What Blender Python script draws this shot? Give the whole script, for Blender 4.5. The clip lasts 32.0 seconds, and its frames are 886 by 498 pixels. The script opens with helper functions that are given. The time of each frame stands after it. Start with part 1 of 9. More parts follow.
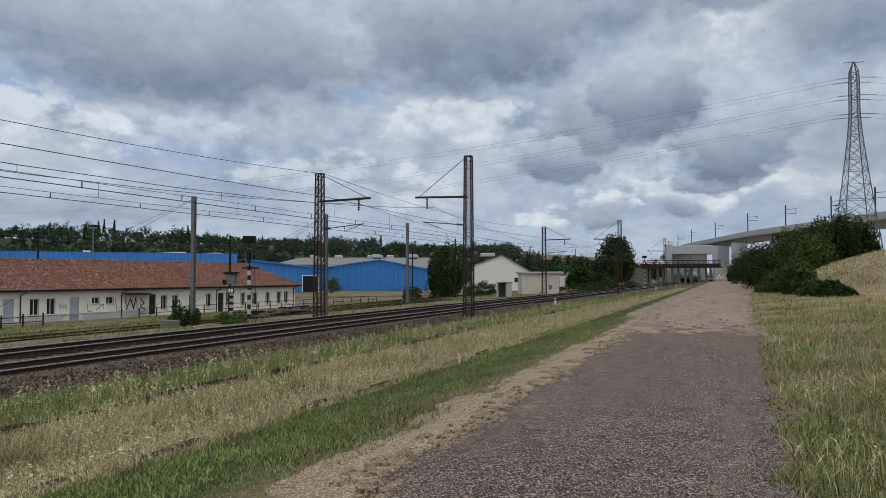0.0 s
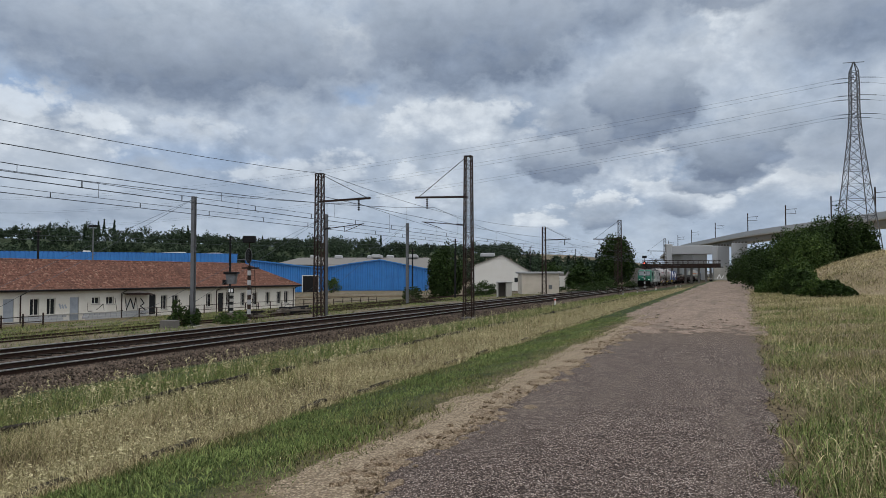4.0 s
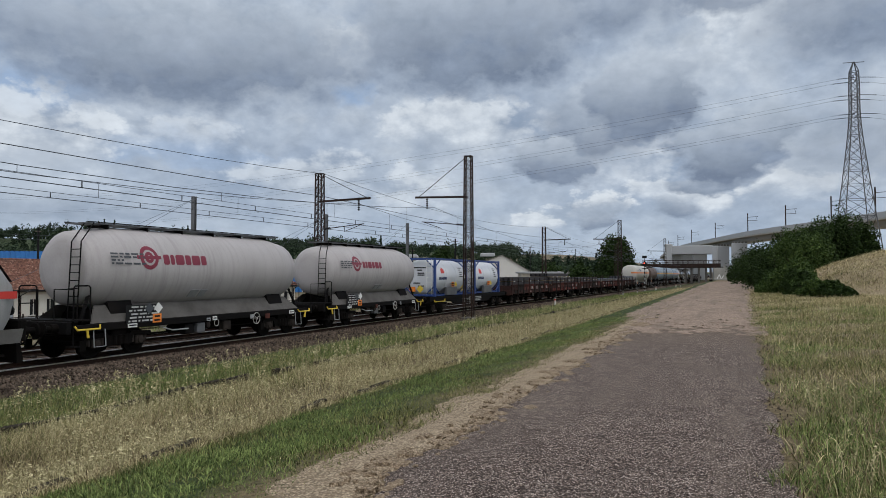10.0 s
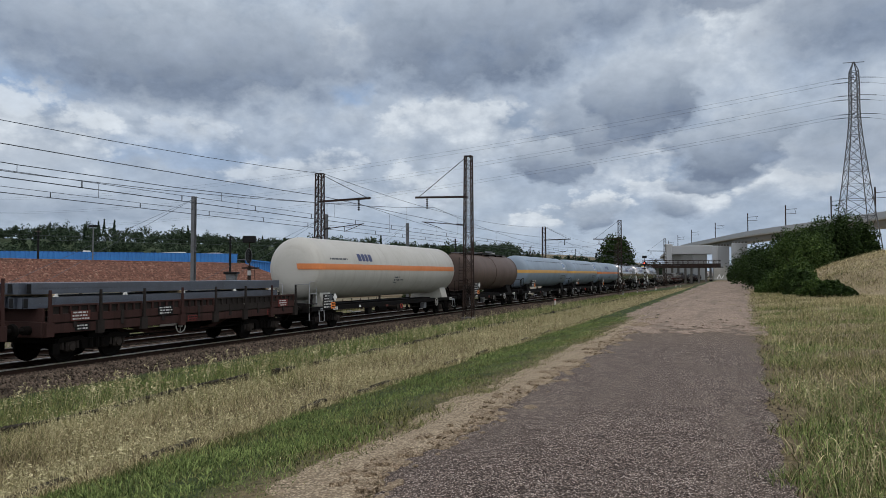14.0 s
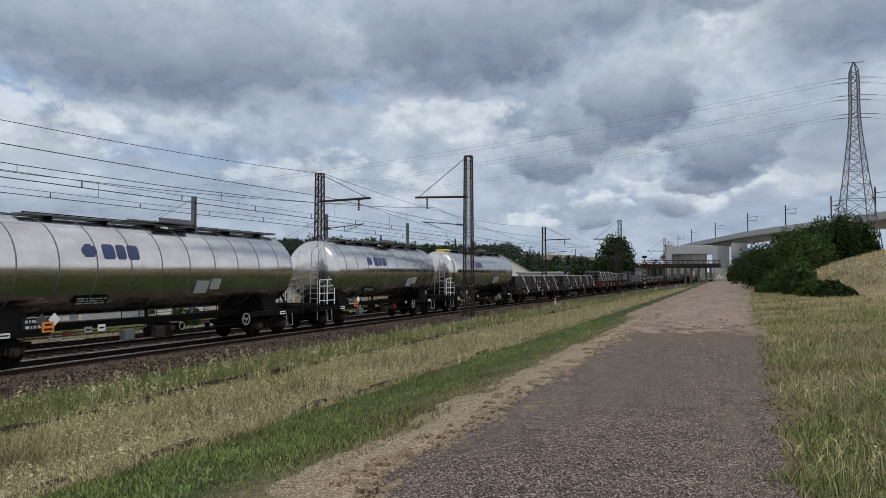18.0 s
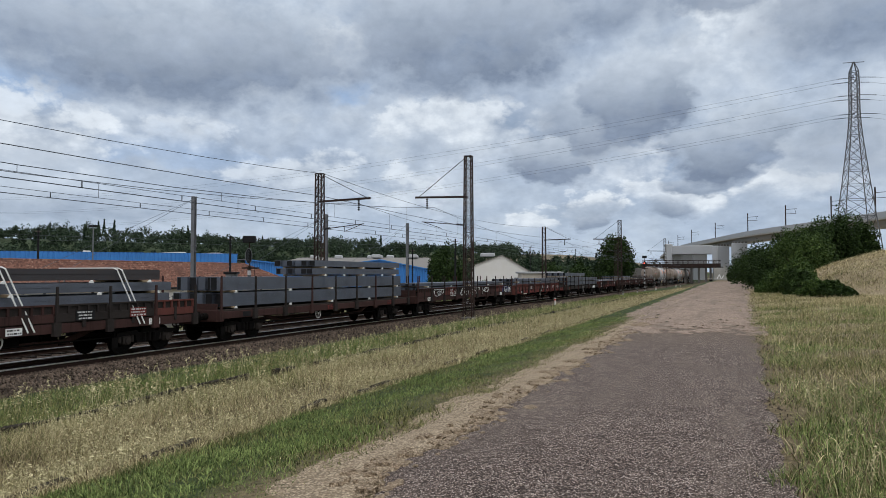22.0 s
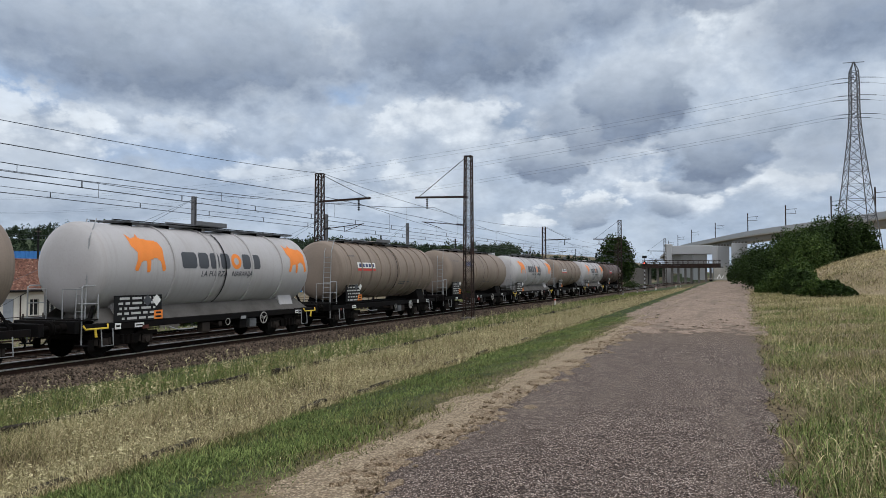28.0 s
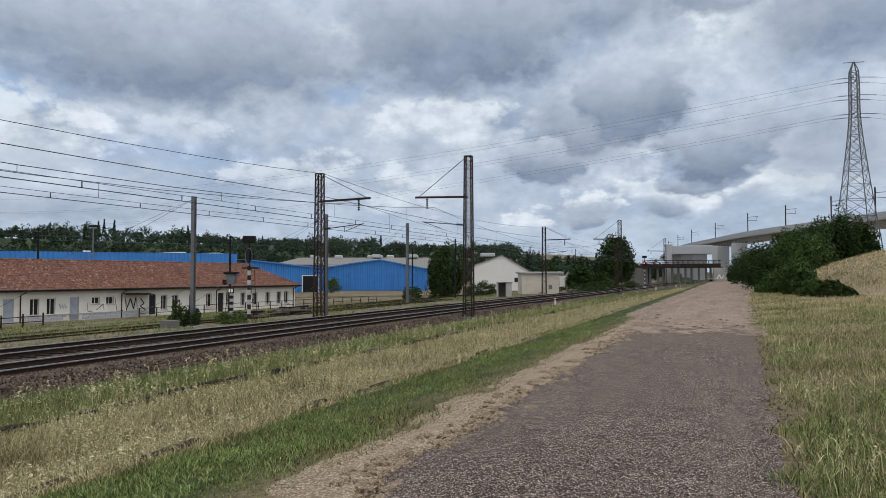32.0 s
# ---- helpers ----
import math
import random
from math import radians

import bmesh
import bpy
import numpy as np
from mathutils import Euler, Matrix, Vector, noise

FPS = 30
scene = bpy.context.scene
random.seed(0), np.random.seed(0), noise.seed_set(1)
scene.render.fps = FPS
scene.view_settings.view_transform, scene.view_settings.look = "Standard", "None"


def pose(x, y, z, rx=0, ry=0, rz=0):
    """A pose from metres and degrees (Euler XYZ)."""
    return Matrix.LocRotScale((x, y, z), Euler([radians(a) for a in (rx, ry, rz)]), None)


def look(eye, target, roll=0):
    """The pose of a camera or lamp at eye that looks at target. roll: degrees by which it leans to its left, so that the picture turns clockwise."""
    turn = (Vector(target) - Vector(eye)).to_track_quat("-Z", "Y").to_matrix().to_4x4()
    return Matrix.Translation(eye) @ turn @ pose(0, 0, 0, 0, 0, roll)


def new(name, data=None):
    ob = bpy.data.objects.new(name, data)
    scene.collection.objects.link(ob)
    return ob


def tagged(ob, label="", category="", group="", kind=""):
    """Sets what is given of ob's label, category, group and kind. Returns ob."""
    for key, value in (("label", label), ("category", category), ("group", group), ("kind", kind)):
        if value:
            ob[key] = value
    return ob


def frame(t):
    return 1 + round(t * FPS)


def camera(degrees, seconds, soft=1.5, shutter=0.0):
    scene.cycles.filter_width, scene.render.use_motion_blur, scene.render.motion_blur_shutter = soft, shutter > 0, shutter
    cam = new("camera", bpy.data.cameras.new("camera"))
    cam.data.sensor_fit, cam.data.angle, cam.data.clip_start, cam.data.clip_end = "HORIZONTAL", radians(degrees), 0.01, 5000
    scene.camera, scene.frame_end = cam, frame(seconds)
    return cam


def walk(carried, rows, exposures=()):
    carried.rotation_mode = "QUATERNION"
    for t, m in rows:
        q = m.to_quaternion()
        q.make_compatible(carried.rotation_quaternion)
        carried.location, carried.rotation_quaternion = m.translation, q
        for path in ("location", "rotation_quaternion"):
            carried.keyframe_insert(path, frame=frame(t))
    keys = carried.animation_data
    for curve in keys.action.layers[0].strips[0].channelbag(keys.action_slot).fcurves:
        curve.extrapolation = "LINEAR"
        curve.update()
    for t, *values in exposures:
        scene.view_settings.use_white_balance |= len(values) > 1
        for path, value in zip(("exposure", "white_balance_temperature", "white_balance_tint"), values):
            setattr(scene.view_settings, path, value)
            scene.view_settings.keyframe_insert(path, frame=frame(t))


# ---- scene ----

# ---------------------------------------------------------------- camera: it stands still beside the line
cam = camera(62.5, 32.0, soft=0.55, shutter=0.0)
EYE = (0.0, 0.0, 2.65)
YAW, PITCH = math.atan(506 / 1292), radians(2.02)
CAM_POSE = look(EYE, (EYE[0] - math.sin(YAW) * 100, EYE[1] + math.cos(YAW) * 100, EYE[2] + math.tan(PITCH) * 100))
walk(cam, [(0.0, CAM_POSE), (32.0, CAM_POSE)], [(0.0, -0.04), (12.0, -0.05), (17.0, -0.08), (19.5, 0.08), (22.0, 0.13), (32.0, 0.13)])

# ---------------------------------------------------------------- plan: rail tops at z = 0, the line runs along +y
NEAR, FAR = -19.6, -23.6          # track centres
SPEED, LAMP_Y = 27.6, 24.1        # train speed (m/s); place of the locomotive's nose at 9 s


def bend(y):
    """How far the line has curved to +x at y."""
    c = 0.0111
    return c * ((y - 45) + math.sqrt((y - 45) ** 2 + 225)) - c * (-45 + math.sqrt(45 ** 2 + 225)) if y > -40 else -0.0165


def bend_turn(y):
    return -math.atan(bend(y + 0.5) - bend(y - 0.5))

# ---------------------------------------------------------------- light: bright overcast sky, veiled high sun
world = bpy.data.worlds.new("overcast_sky")
scene.world = world
world.use_nodes = True
wn, wl = world.node_tree.nodes, world.node_tree.links
wn.clear()
sky = wn.new("ShaderNodeTexSky")
sky.sky_type, sky.sun_disc = "NISHITA", False
sky.sun_elevation, sky.sun_rotation = radians(56), radians(150)
sky.air_density, sky.dust_density = 1.0, 2.0
veil = wn.new("ShaderNodeMix")
veil.data_type = "RGBA"
veil.inputs[0].default_value = 0.8
wl.new(sky.outputs[0], veil.inputs[6])
veil.inputs[7].default_value = (8.4, 8.88, 9.5, 1)
bg = wn.new("ShaderNodeBackground")
bg.inputs[1].default_value = 0.11
wl.new(veil.outputs[2], bg.inputs[0])
wo = wn.new("ShaderNodeOutputWorld")
wl.new(bg.outputs[0], wo.inputs[0])

sun_lamp = bpy.data.lights.new("veiled_sun", "SUN")
sun_lamp.energy, sun_lamp.angle, sun_lamp.color = 1.0, radians(24), (1.0, 0.965, 0.91)
sun = new("veiled_sun", sun_lamp)
sun.matrix_world = look((0, 0, 300), (-70, 60, 140))

# ---------------------------------------------------------------- mesh kit


class Geo:
    """Gathers vertices and faces of one mesh."""

    def __init__(self):
        self.v, self.f, self.m = [], [], []

    def add(self, verts, faces, mat=0):
        n = len(self.v)
        self.v.extend(verts)
        self.f.extend([tuple(i + n for i in q) for q in faces])
        self.m.extend([mat] * len(faces))
        return self

    def box(self, x0, x1, y0, y1, z0, z1, c=0.0, mat=0, m=None):
        """A box; c cuts its edges. m: a matrix laid on it."""
        if c <= 0:
            vs = [(x, y, z) for x in (x0, x1) for y in (y0, y1) for z in (z0, z1)]
            fs = [(0, 1, 3, 2), (4, 6, 7, 5), (0, 4, 5, 1), (2, 3, 7, 6), (0, 2, 6, 4), (1, 5, 7, 3)]
        else:
            c = min(c, (x1 - x0) * 0.45, (y1 - y0) * 0.45, (z1 - z0) * 0.45)
            vs, at = [], {}
            for i, (x, sx) in enumerate(((x0, 1), (x1, -1))):
                for j, (y, sy) in enumerate(((y0, 1), (y1, -1))):
                    for k, (z, sz) in enumerate(((z0, 1), (z1, -1))):
                        for a in range(3):
                            at[i, j, k, a] = len(vs)
                            vs.append((x + (a != 0) * sx * c, y + (a != 1) * sy * c, z + (a != 2) * sz * c))
            fs = []
            for i in (0, 1):
                fs.append(tuple(at[i, j, k, 0] for j, k in ((0, 0), (0, 1), (1, 1), (1, 0))[::1 if i == 0 else -1]))
                fs.append(tuple(at[j, i, k, 1] for j, k in ((0, 0), (1, 0), (1, 1), (0, 1))[::1 if i == 0 else -1]))
                fs.append(tuple(at[j, k, i, 2] for j, k in ((0, 0), (0, 1), (1, 1), (1, 0))[::1 if i == 0 else -1]))
            for i in (0, 1):
                for j in (0, 1):
                    fs.append((at[i, j, 0, 0], at[i, j, 1, 0], at[i, j, 1, 1], at[i, j, 0, 1]))
                    fs.append((at[i, 0, j, 0], at[i, 1, j, 0], at[i, 1, j, 2], at[i, 0, j, 2]))
                    fs.append((at[0, i, j, 1], at[1, i, j, 1], at[1, i, j, 2], at[0, i, j, 2]))
                    for k in (0, 1):
                        fs.append((at[i, j, k, 0], at[i, j, k, 1], at[i, j, k, 2]))
        if m is not None:
            vs = [tuple(m @ Vector(p)) for p in vs]
        return self.add(vs, fs, mat)

    def beam(self, a, b, w, h=None, mat=0, up=(0, 0, 1)):
        """A square bar from a to b."""
        a, b = Vector(a), Vector(b)
        d = (b - a)
        if d.length < 1e-6:
            return self
        d.normalize()
        u = Vector(up)
        if abs(d.dot(u)) > 0.98:
            u = Vector((0, 1, 0))
        s = d.cross(u).normalized()
        u = s.cross(d)
        h = w if h is None else h
        vs = [tuple(p + s * i * w / 2 + u * j * h / 2) for p in (a, b) for i, j in ((-1, -1), (1, -1), (1, 1), (-1, 1))]
        return self.add(vs, [(3, 2, 1, 0), (4, 5, 6, 7), (0, 1, 5, 4), (1, 2, 6, 5), (2, 3, 7, 6), (3, 0, 4, 7)], mat)

    def tube(self, pts, r, n=8, mat=0, caps=True):
        """A round bar along points; r may be a list."""
        pts = [Vector(p) for p in pts]
        rs = r if isinstance(r, (list, tuple)) else [r] * len(pts)
        vs, fs = [], []
        u = None
        for i, p in enumerate(pts):
            d = (pts[min(i + 1, len(pts) - 1)] - pts[max(i - 1, 0)]).normalized()
            if u is None:
                u = d.orthogonal().normalized()
            u = (u - d * u.dot(d)).normalized()
            s = d.cross(u)
            vs += [tuple(p + (u * math.cos(t) + s * math.sin(t)) * rs[i]) for t in (2 * math.pi * k / n for k in range(n))]
        for i in range(len(pts) - 1):
            fs += [(i * n + k, i * n + (k + 1) % n, (i + 1) * n + (k + 1) % n, (i + 1) * n + k) for k in range(n)]
        if caps:
            fs += [tuple(range(n))[::-1], tuple((len(pts) - 1) * n + k for k in range(n))]
        return self.add(vs, fs, mat)

    def lathe(self, prof, axis="y", n=24, at=(0, 0, 0), mat=0, squash=1.0):
        """Turns a profile of (place along the axis, radius) round the axis through at."""
        vs, fs = [], []
        for a, r in prof:
            for k in range(n):
                t = 2 * math.pi * k / n
                c, s = r * math.cos(t), r * math.sin(t) * squash
                p = {"y": (c, a, s), "x": (a, c, s), "z": (c, s, a)}[axis]
                vs.append((p[0] + at[0], p[1] + at[1], p[2] + at[2]))
        flip = axis == "y"
        for i in range(len(prof) - 1):
            for k in range(n):
                q = (i * n + k, i * n + (k + 1) % n, (i + 1) * n + (k + 1) % n, (i + 1) * n + k)
                fs.append(q[::-1] if flip else q)
        if prof[0][1] > 1e-4:
            fs.append(tuple(range(n)) if flip else tuple(range(n))[::-1])
        if prof[-1][1] > 1e-4:
            e = tuple((len(prof) - 1) * n + k for k in range(n))
            fs.append(e[::-1] if flip else e)
        return self.add(vs, fs, mat)

    def prism(self, pts, axis, a, b, mat=0):
        """A flat outline, swept along an axis from a to b. Outline points are the other two axes in x, y, z order."""
        def place(p, t):
            return {"x": (t, p[0], p[1]), "y": (p[0], t, p[1]), "z": (p[0], p[1], t)}[axis]
        n = len(pts)
        vs = [place(p, a) for p in pts] + [place(p, b) for p in pts]
        fs = [tuple(range(n))[::-1], tuple(range(n, 2 * n))] + [(i, (i + 1) % n, n + (i + 1) % n, n + i) for i in range(n)]
        return self.add(vs, fs, mat)

    def mesh(self, name, mats=(), smooth=False):
        me = bpy.data.meshes.new(name)
        me.from_pydata(self.v, [], self.f)
        for mt in (mats if isinstance(mats, (list, tuple)) else (mats,)):
            me.materials.append(mt)
        me.polygons.foreach_set("material_index", self.m)
        bm = bmesh.new()
        bm.from_mesh(me)
        bmesh.ops.recalc_face_normals(bm, faces=bm.faces)
        bm.to_mesh(me)
        bm.free()
        if smooth:
            me.shade_smooth()
            me.set_sharp_from_angle(angle=radians(35))
        me.update()
        return me


def thing(name, label, category, m=None, group="", kind=""):
    """An empty that carries the parts of one thing."""
    ob = new(name)
    ob.empty_display_size = 0.3
    if m is not None:
        ob.matrix_basis = m
    return tagged(ob, label, category, group, kind)


def part(name, geo, mat, parent, label="", smooth=False, m=None):
    """One mesh under a thing or a part. geo: a Geo, or a mesh that is shared."""
    me = geo if isinstance(geo, bpy.types.Mesh) else geo.mesh(name, mat, smooth)
    ob = new(name, me)
    ob.parent = parent
    if m is not None:
        ob.matrix_basis = m
    if label:
        ob["label"] = label
    return ob


def solo(name, geo, mat, label, category, m=None, group="", kind="", smooth=False):
    """A thing that is one mesh."""
    me = geo if isinstance(geo, bpy.types.Mesh) else geo.mesh(name, mat, smooth)
    ob = new(name, me)
    if m is not None:
        ob.matrix_basis = m
    return tagged(ob, label, category, group, kind)


# ---------------------------------------------------------------- materials


class Mat:
    """A node material with a few short cuts."""

    def __init__(self, name, rough=0.8, metal=0.0, spec=0.4):
        self.mat = bpy.data.materials.new(name)
        self.mat.use_nodes = True
        self.t = self.mat.node_tree
        self.b = self.t.nodes["Principled BSDF"]
        self.b.inputs["Roughness"].default_value = rough
        self.b.inputs["Metallic"].default_value = metal
        self.b.inputs["Specular IOR Level"].default_value = spec

    def node(self, kind, **props):
        n = self.t.nodes.new("ShaderNode" + kind)
        for k, val in props.items():
            n[k] = val
        return n

    def wire(self, a, b):
        self.t.links.new(a, b)

    def coord(self, scale=(1, 1, 1), out="Object", turn=(0, 0, 0)):
        c, mp = self.node("TexCoord"), self.node("Mapping")
        mp.inputs["Scale"].default_value = scale
        mp.inputs["Rotation"].default_value = turn
        self.wire(c.outputs[out], mp.inputs[0])
        return mp.outputs[0]

    def noise(self, vec, scale, detail=4, rough=0.55, warp=0.0):
        n = self.node("TexNoise")
        n.inputs["Scale"].default_value, n.inputs["Detail"].default_value = scale, detail
        n.inputs["Roughness"].default_value, n.inputs["Distortion"].default_value = rough, warp
        self.wire(vec, n.inputs["Vector"])
        return n.outputs["Fac"]

    def ramp(self, fac, stops):
        r = self.node("ValToRGB")
        while len(r.color_ramp.elements) < len(stops):
            r.color_ramp.elements.new(0.5)
        for e, (p, c) in zip(r.color_ramp.elements, stops):
            e.position = p
            e.color = (*c, 1) if len(c) == 3 else c
        self.wire(fac, r.inputs[0])
        return r.outputs[0]

    def step(self, fac, lo, hi):
        n = self.node("MapRange")
        n.inputs[1].default_value, n.inputs[2].default_value = lo, hi
        self.wire(fac, n.inputs[0])
        return n.outputs[0]

    def math(self, op, a, b=None):
        n = self.node("Math")
        n.operation = op
        for i, s in enumerate((a, b)):
            if s is None:
                continue
            if isinstance(s, (int, float)):
                n.inputs[i].default_value = s
            else:
                self.wire(s, n.inputs[i])
        return n.outputs[0]

    def mix(self, fac, a, b, how="MIX"):
        n = self.node("Mix")
        n.data_type, n.blend_type = "RGBA", how
        for i, s in ((0, fac), (6, a), (7, b)):
            if isinstance(s, (int, float)):
                n.inputs[i].default_value = s
            elif isinstance(s, tuple):
                n.inputs[i].default_value = (*s, 1)
            else:
                self.wire(s, n.inputs[i])
        return n.outputs[2]

    def color(self, c):
        if isinstance(c, tuple):
            self.b.inputs["Base Color"].default_value = (*c, 1)
        else:
            self.wire(c, self.b.inputs["Base Color"])
        return self

    def bump(self, h, strength=0.4, dist=0.02):
        n = self.node("Bump")
        n.inputs["Strength"].default_value, n.inputs["Distance"].default_value = strength, dist
        self.wire(h, n.inputs["Height"])
        self.wire(n.outputs[0], self.b.inputs["Normal"])
        return self

    def rough(self, s):
        self.wire(s, self.b.inputs["Roughness"])
        return self


def plain(name, c, rough=0.6, metal=0.0, dirt=0.25, scale=1.5, dirt_color=None, bump=0.0):
    """A painted or bare surface with dirt and grain at two scales."""
    k = Mat(name, rough, metal)
    v = k.coord()
    big, small = k.noise(v, scale, 5, 0.6), k.noise(v, scale * 14, 3, 0.6)
    dc = dirt_color or tuple(x * 0.45 for x in c)
    col = k.mix(k.math("MULTIPLY", k.step(big, 0.42, 0.75), dirt), c, dc)
    col = k.mix(k.math("MULTIPLY", k.step(small, 0.4, 0.8), dirt * 0.6), col, dc)
    k.color(col)
    k.rough(k.math("ADD", k.math("MULTIPLY", big, 0.25), rough - 0.12))
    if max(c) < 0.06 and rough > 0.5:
        k.b.inputs["Specular IOR Level"].default_value = 0.08      # dark rough surfaces reflect less, standing in for deep shadow blacks
    if bump:
        k.bump(small, bump, 0.01)
    return k.mat


def mat_ground():
    """Soil under the grass: strips of straw, mown green, dry tall grass, then yard earth, by distance from the line."""
    k = Mat("meadow_soil", 0.95, 0, 0.2)
    v = k.coord()
    big, mid, fine = k.noise(v, 0.12, 5, 0.6), k.noise(v, 0.9, 5, 0.65), k.noise(v, 14, 4, 0.7)
    sep = k.node("SeparateXYZ")
    k.wire(v, sep.inputs[0])
    x = k.math("ADD", sep.outputs[0], k.math("MULTIPLY", k.math("SUBTRACT", mid, 0.5), 2.2))
    straw = k.ramp(fine, [(0.25, (0.045, 0.034, 0.02)), (0.55, (0.17, 0.13, 0.075)), (0.85, (0.36, 0.285, 0.17))])
    # green and gold soil are darkened to stand in for shade between blades
    green = k.ramp(fine, [(0.2, (0.012, 0.02, 0.006)), (0.6, (0.045, 0.064, 0.02)), (0.9, (0.14, 0.15, 0.06))])
    gold = k.ramp(fine, [(0.25, (0.025, 0.019, 0.009)), (0.55, (0.1, 0.078, 0.038)), (0.85, (0.28, 0.225, 0.12))])
    earth = k.ramp(fine, [(0.2, (0.09, 0.075, 0.055)), (0.6, (0.22, 0.18, 0.13)), (0.9, (0.33, 0.28, 0.21))])
    c = k.mix(k.step(x, -4.3, -3.6), green, straw)
    c = k.mix(k.step(x, -6.6, -5.9), gold, c)
    c = k.mix(k.step(x, -12.2, -10.2), green, c)
    yard = k.mix(k.step(mid, 0.5, 0.66), k.mix(k.step(big, 0.4, 0.6), earth, straw), green)
    c = k.mix(k.step(x, -27.5, -26), yard, c)
    c = k.mix(k.step(x, 0.3, 0.8), c, k.mix(k.step(big, 0.4, 0.6), gold, straw))
    pale = k.ramp(fine, [(0.25, (0.13, 0.1, 0.06)), (0.55, (0.29, 0.23, 0.145)), (0.85, (0.45, 0.365, 0.24))])
    c = k.mix(k.math("MULTIPLY", k.step(x, 0.6, 1.2), k.step(sep.outputs[1], 10, 34)), c, pale)
    c = k.mix(k.step(k.math("ABSOLUTE", sep.outputs[0]), 130, 200), c, k.mix(mid, (0.022, 0.034, 0.014), (0.05, 0.07, 0.028)))
    k.color(c).bump(fine, 0.8, 0.05)
    return k.mat


def mat_asphalt():
    """Old chip-seal: pinkish grey chips of mixed size in dark binder, dusted with soil towards its far end."""
    k = Mat("old_chipped_asphalt", 0.95, 0, 0.08)
    v = k.coord()
    vo, vp = k.node("TexVoronoi"), k.node("TexVoronoi")
    vo.inputs["Scale"].default_value, vp.inputs["Scale"].default_value = 84, 46
    k.wire(v, vo.inputs["Vector"])
    k.wire(v, vp.inputs["Vector"])
    big, mid, lng = k.noise(v, 0.35, 5, 0.6), k.noise(v, 3.0, 6, 0.68), k.noise(k.coord((1.3, 0.22, 1)), 1.6, 6, 0.65)
    chip = k.ramp(vo.outputs["Color"], [(0.15, (0.03, 0.021, 0.018)), (0.45, (0.13, 0.095, 0.078)), (0.68, (0.36, 0.275, 0.235)), (0.92, (0.95, 0.82, 0.72))])
    chip = k.mix(k.math("MULTIPLY", k.step(vo.outputs["Distance"], 0.3, 0.7), 0.85), chip, (0.016, 0.013, 0.012))
    pale = k.math("MULTIPLY", k.step(vp.outputs["Color"], 0.72, 0.8), k.step(vp.outputs["Distance"], 0.42, 0.3))
    c = k.mix(k.math("MULTIPLY", pale, 0.8), chip, (0.5, 0.405, 0.335))
    c = k.mix(k.math("MULTIPLY", k.step(mid, 0.48, 0.7), 0.5), c, (0.034, 0.027, 0.024))
    c = k.mix(k.math("MULTIPLY", k.step(big, 0.45, 0.75), 0.4), c, (0.135, 0.108, 0.09))
    c = k.mix(k.math("MULTIPLY", k.step(lng, 0.5, 0.68), 0.4), c, (0.2, 0.16, 0.13))
    sep = k.node("SeparateXYZ")
    k.wire(v, sep.inputs[0])
    far = k.step(k.math("ADD", sep.outputs[1], k.math("MULTIPLY", k.math("SUBTRACT", mid, 0.5), 16.0)), 17.0, 27.0)
    c = k.mix(k.math("MULTIPLY", far, 0.9), c, k.mix(mid, (0.22, 0.168, 0.126), (0.09, 0.068, 0.052)))
    k.color(c).bump(k.math("SUBTRACT", 1.0, vo.outputs["Distance"]), 0.9, 0.012)
    return k.mat


def mat_grit(name, a, b, c3, scale, bump=0.8):
    k = Mat(name, 0.95, 0, 0.2)
    v = k.coord()
    vo = k.node("TexVoronoi")
    vo.inputs["Scale"].default_value = scale
    k.wire(v, vo.inputs["Vector"])
    big = k.noise(v, 0.5, 4, 0.6)
    c = k.ramp(vo.outputs["Color"], [(0.1, a), (0.5, b), (0.9, c3)])
    c = k.mix(k.math("MULTIPLY", k.step(vo.outputs["Distance"], 0.4, 0.8), 0.7), c, tuple(x * 0.4 for x in a))
    c = k.mix(k.math("MULTIPLY", k.step(big, 0.45, 0.75), 0.4), c, b)
    k.color(c).bump(k.math("SUBTRACT", 1.0, vo.outputs["Distance"]), bump, 0.03)
    return k.mat


def mat_leaf(name, dark, light, clump=0.0):
    k = Mat(name, 0.75, 0, 0.12)
    g, v = k.node("NewGeometry"), k.coord()
    c = k.mix(g.outputs["Random Per Island"], dark, light)
    c = k.mix(k.math("MULTIPLY", k.step(k.noise(v, 0.5, 3), 0.4, 0.7), 0.4), c, dark)
    c = k.mix(k.math("MULTIPLY", k.step(k.noise(v, 3.5, 4, 0.6), 0.5, 0.68), 0.45), c, dark)
    # clump: noise paints in the shading between small tufts
    if clump:
        c = k.mix(k.math("MULTIPLY", k.step(k.noise(v, 17, 3, 0.6), 0.44, 0.6), clump), c, tuple(a * 0.7 for a in dark))
    k.color(c)
    return k.mat


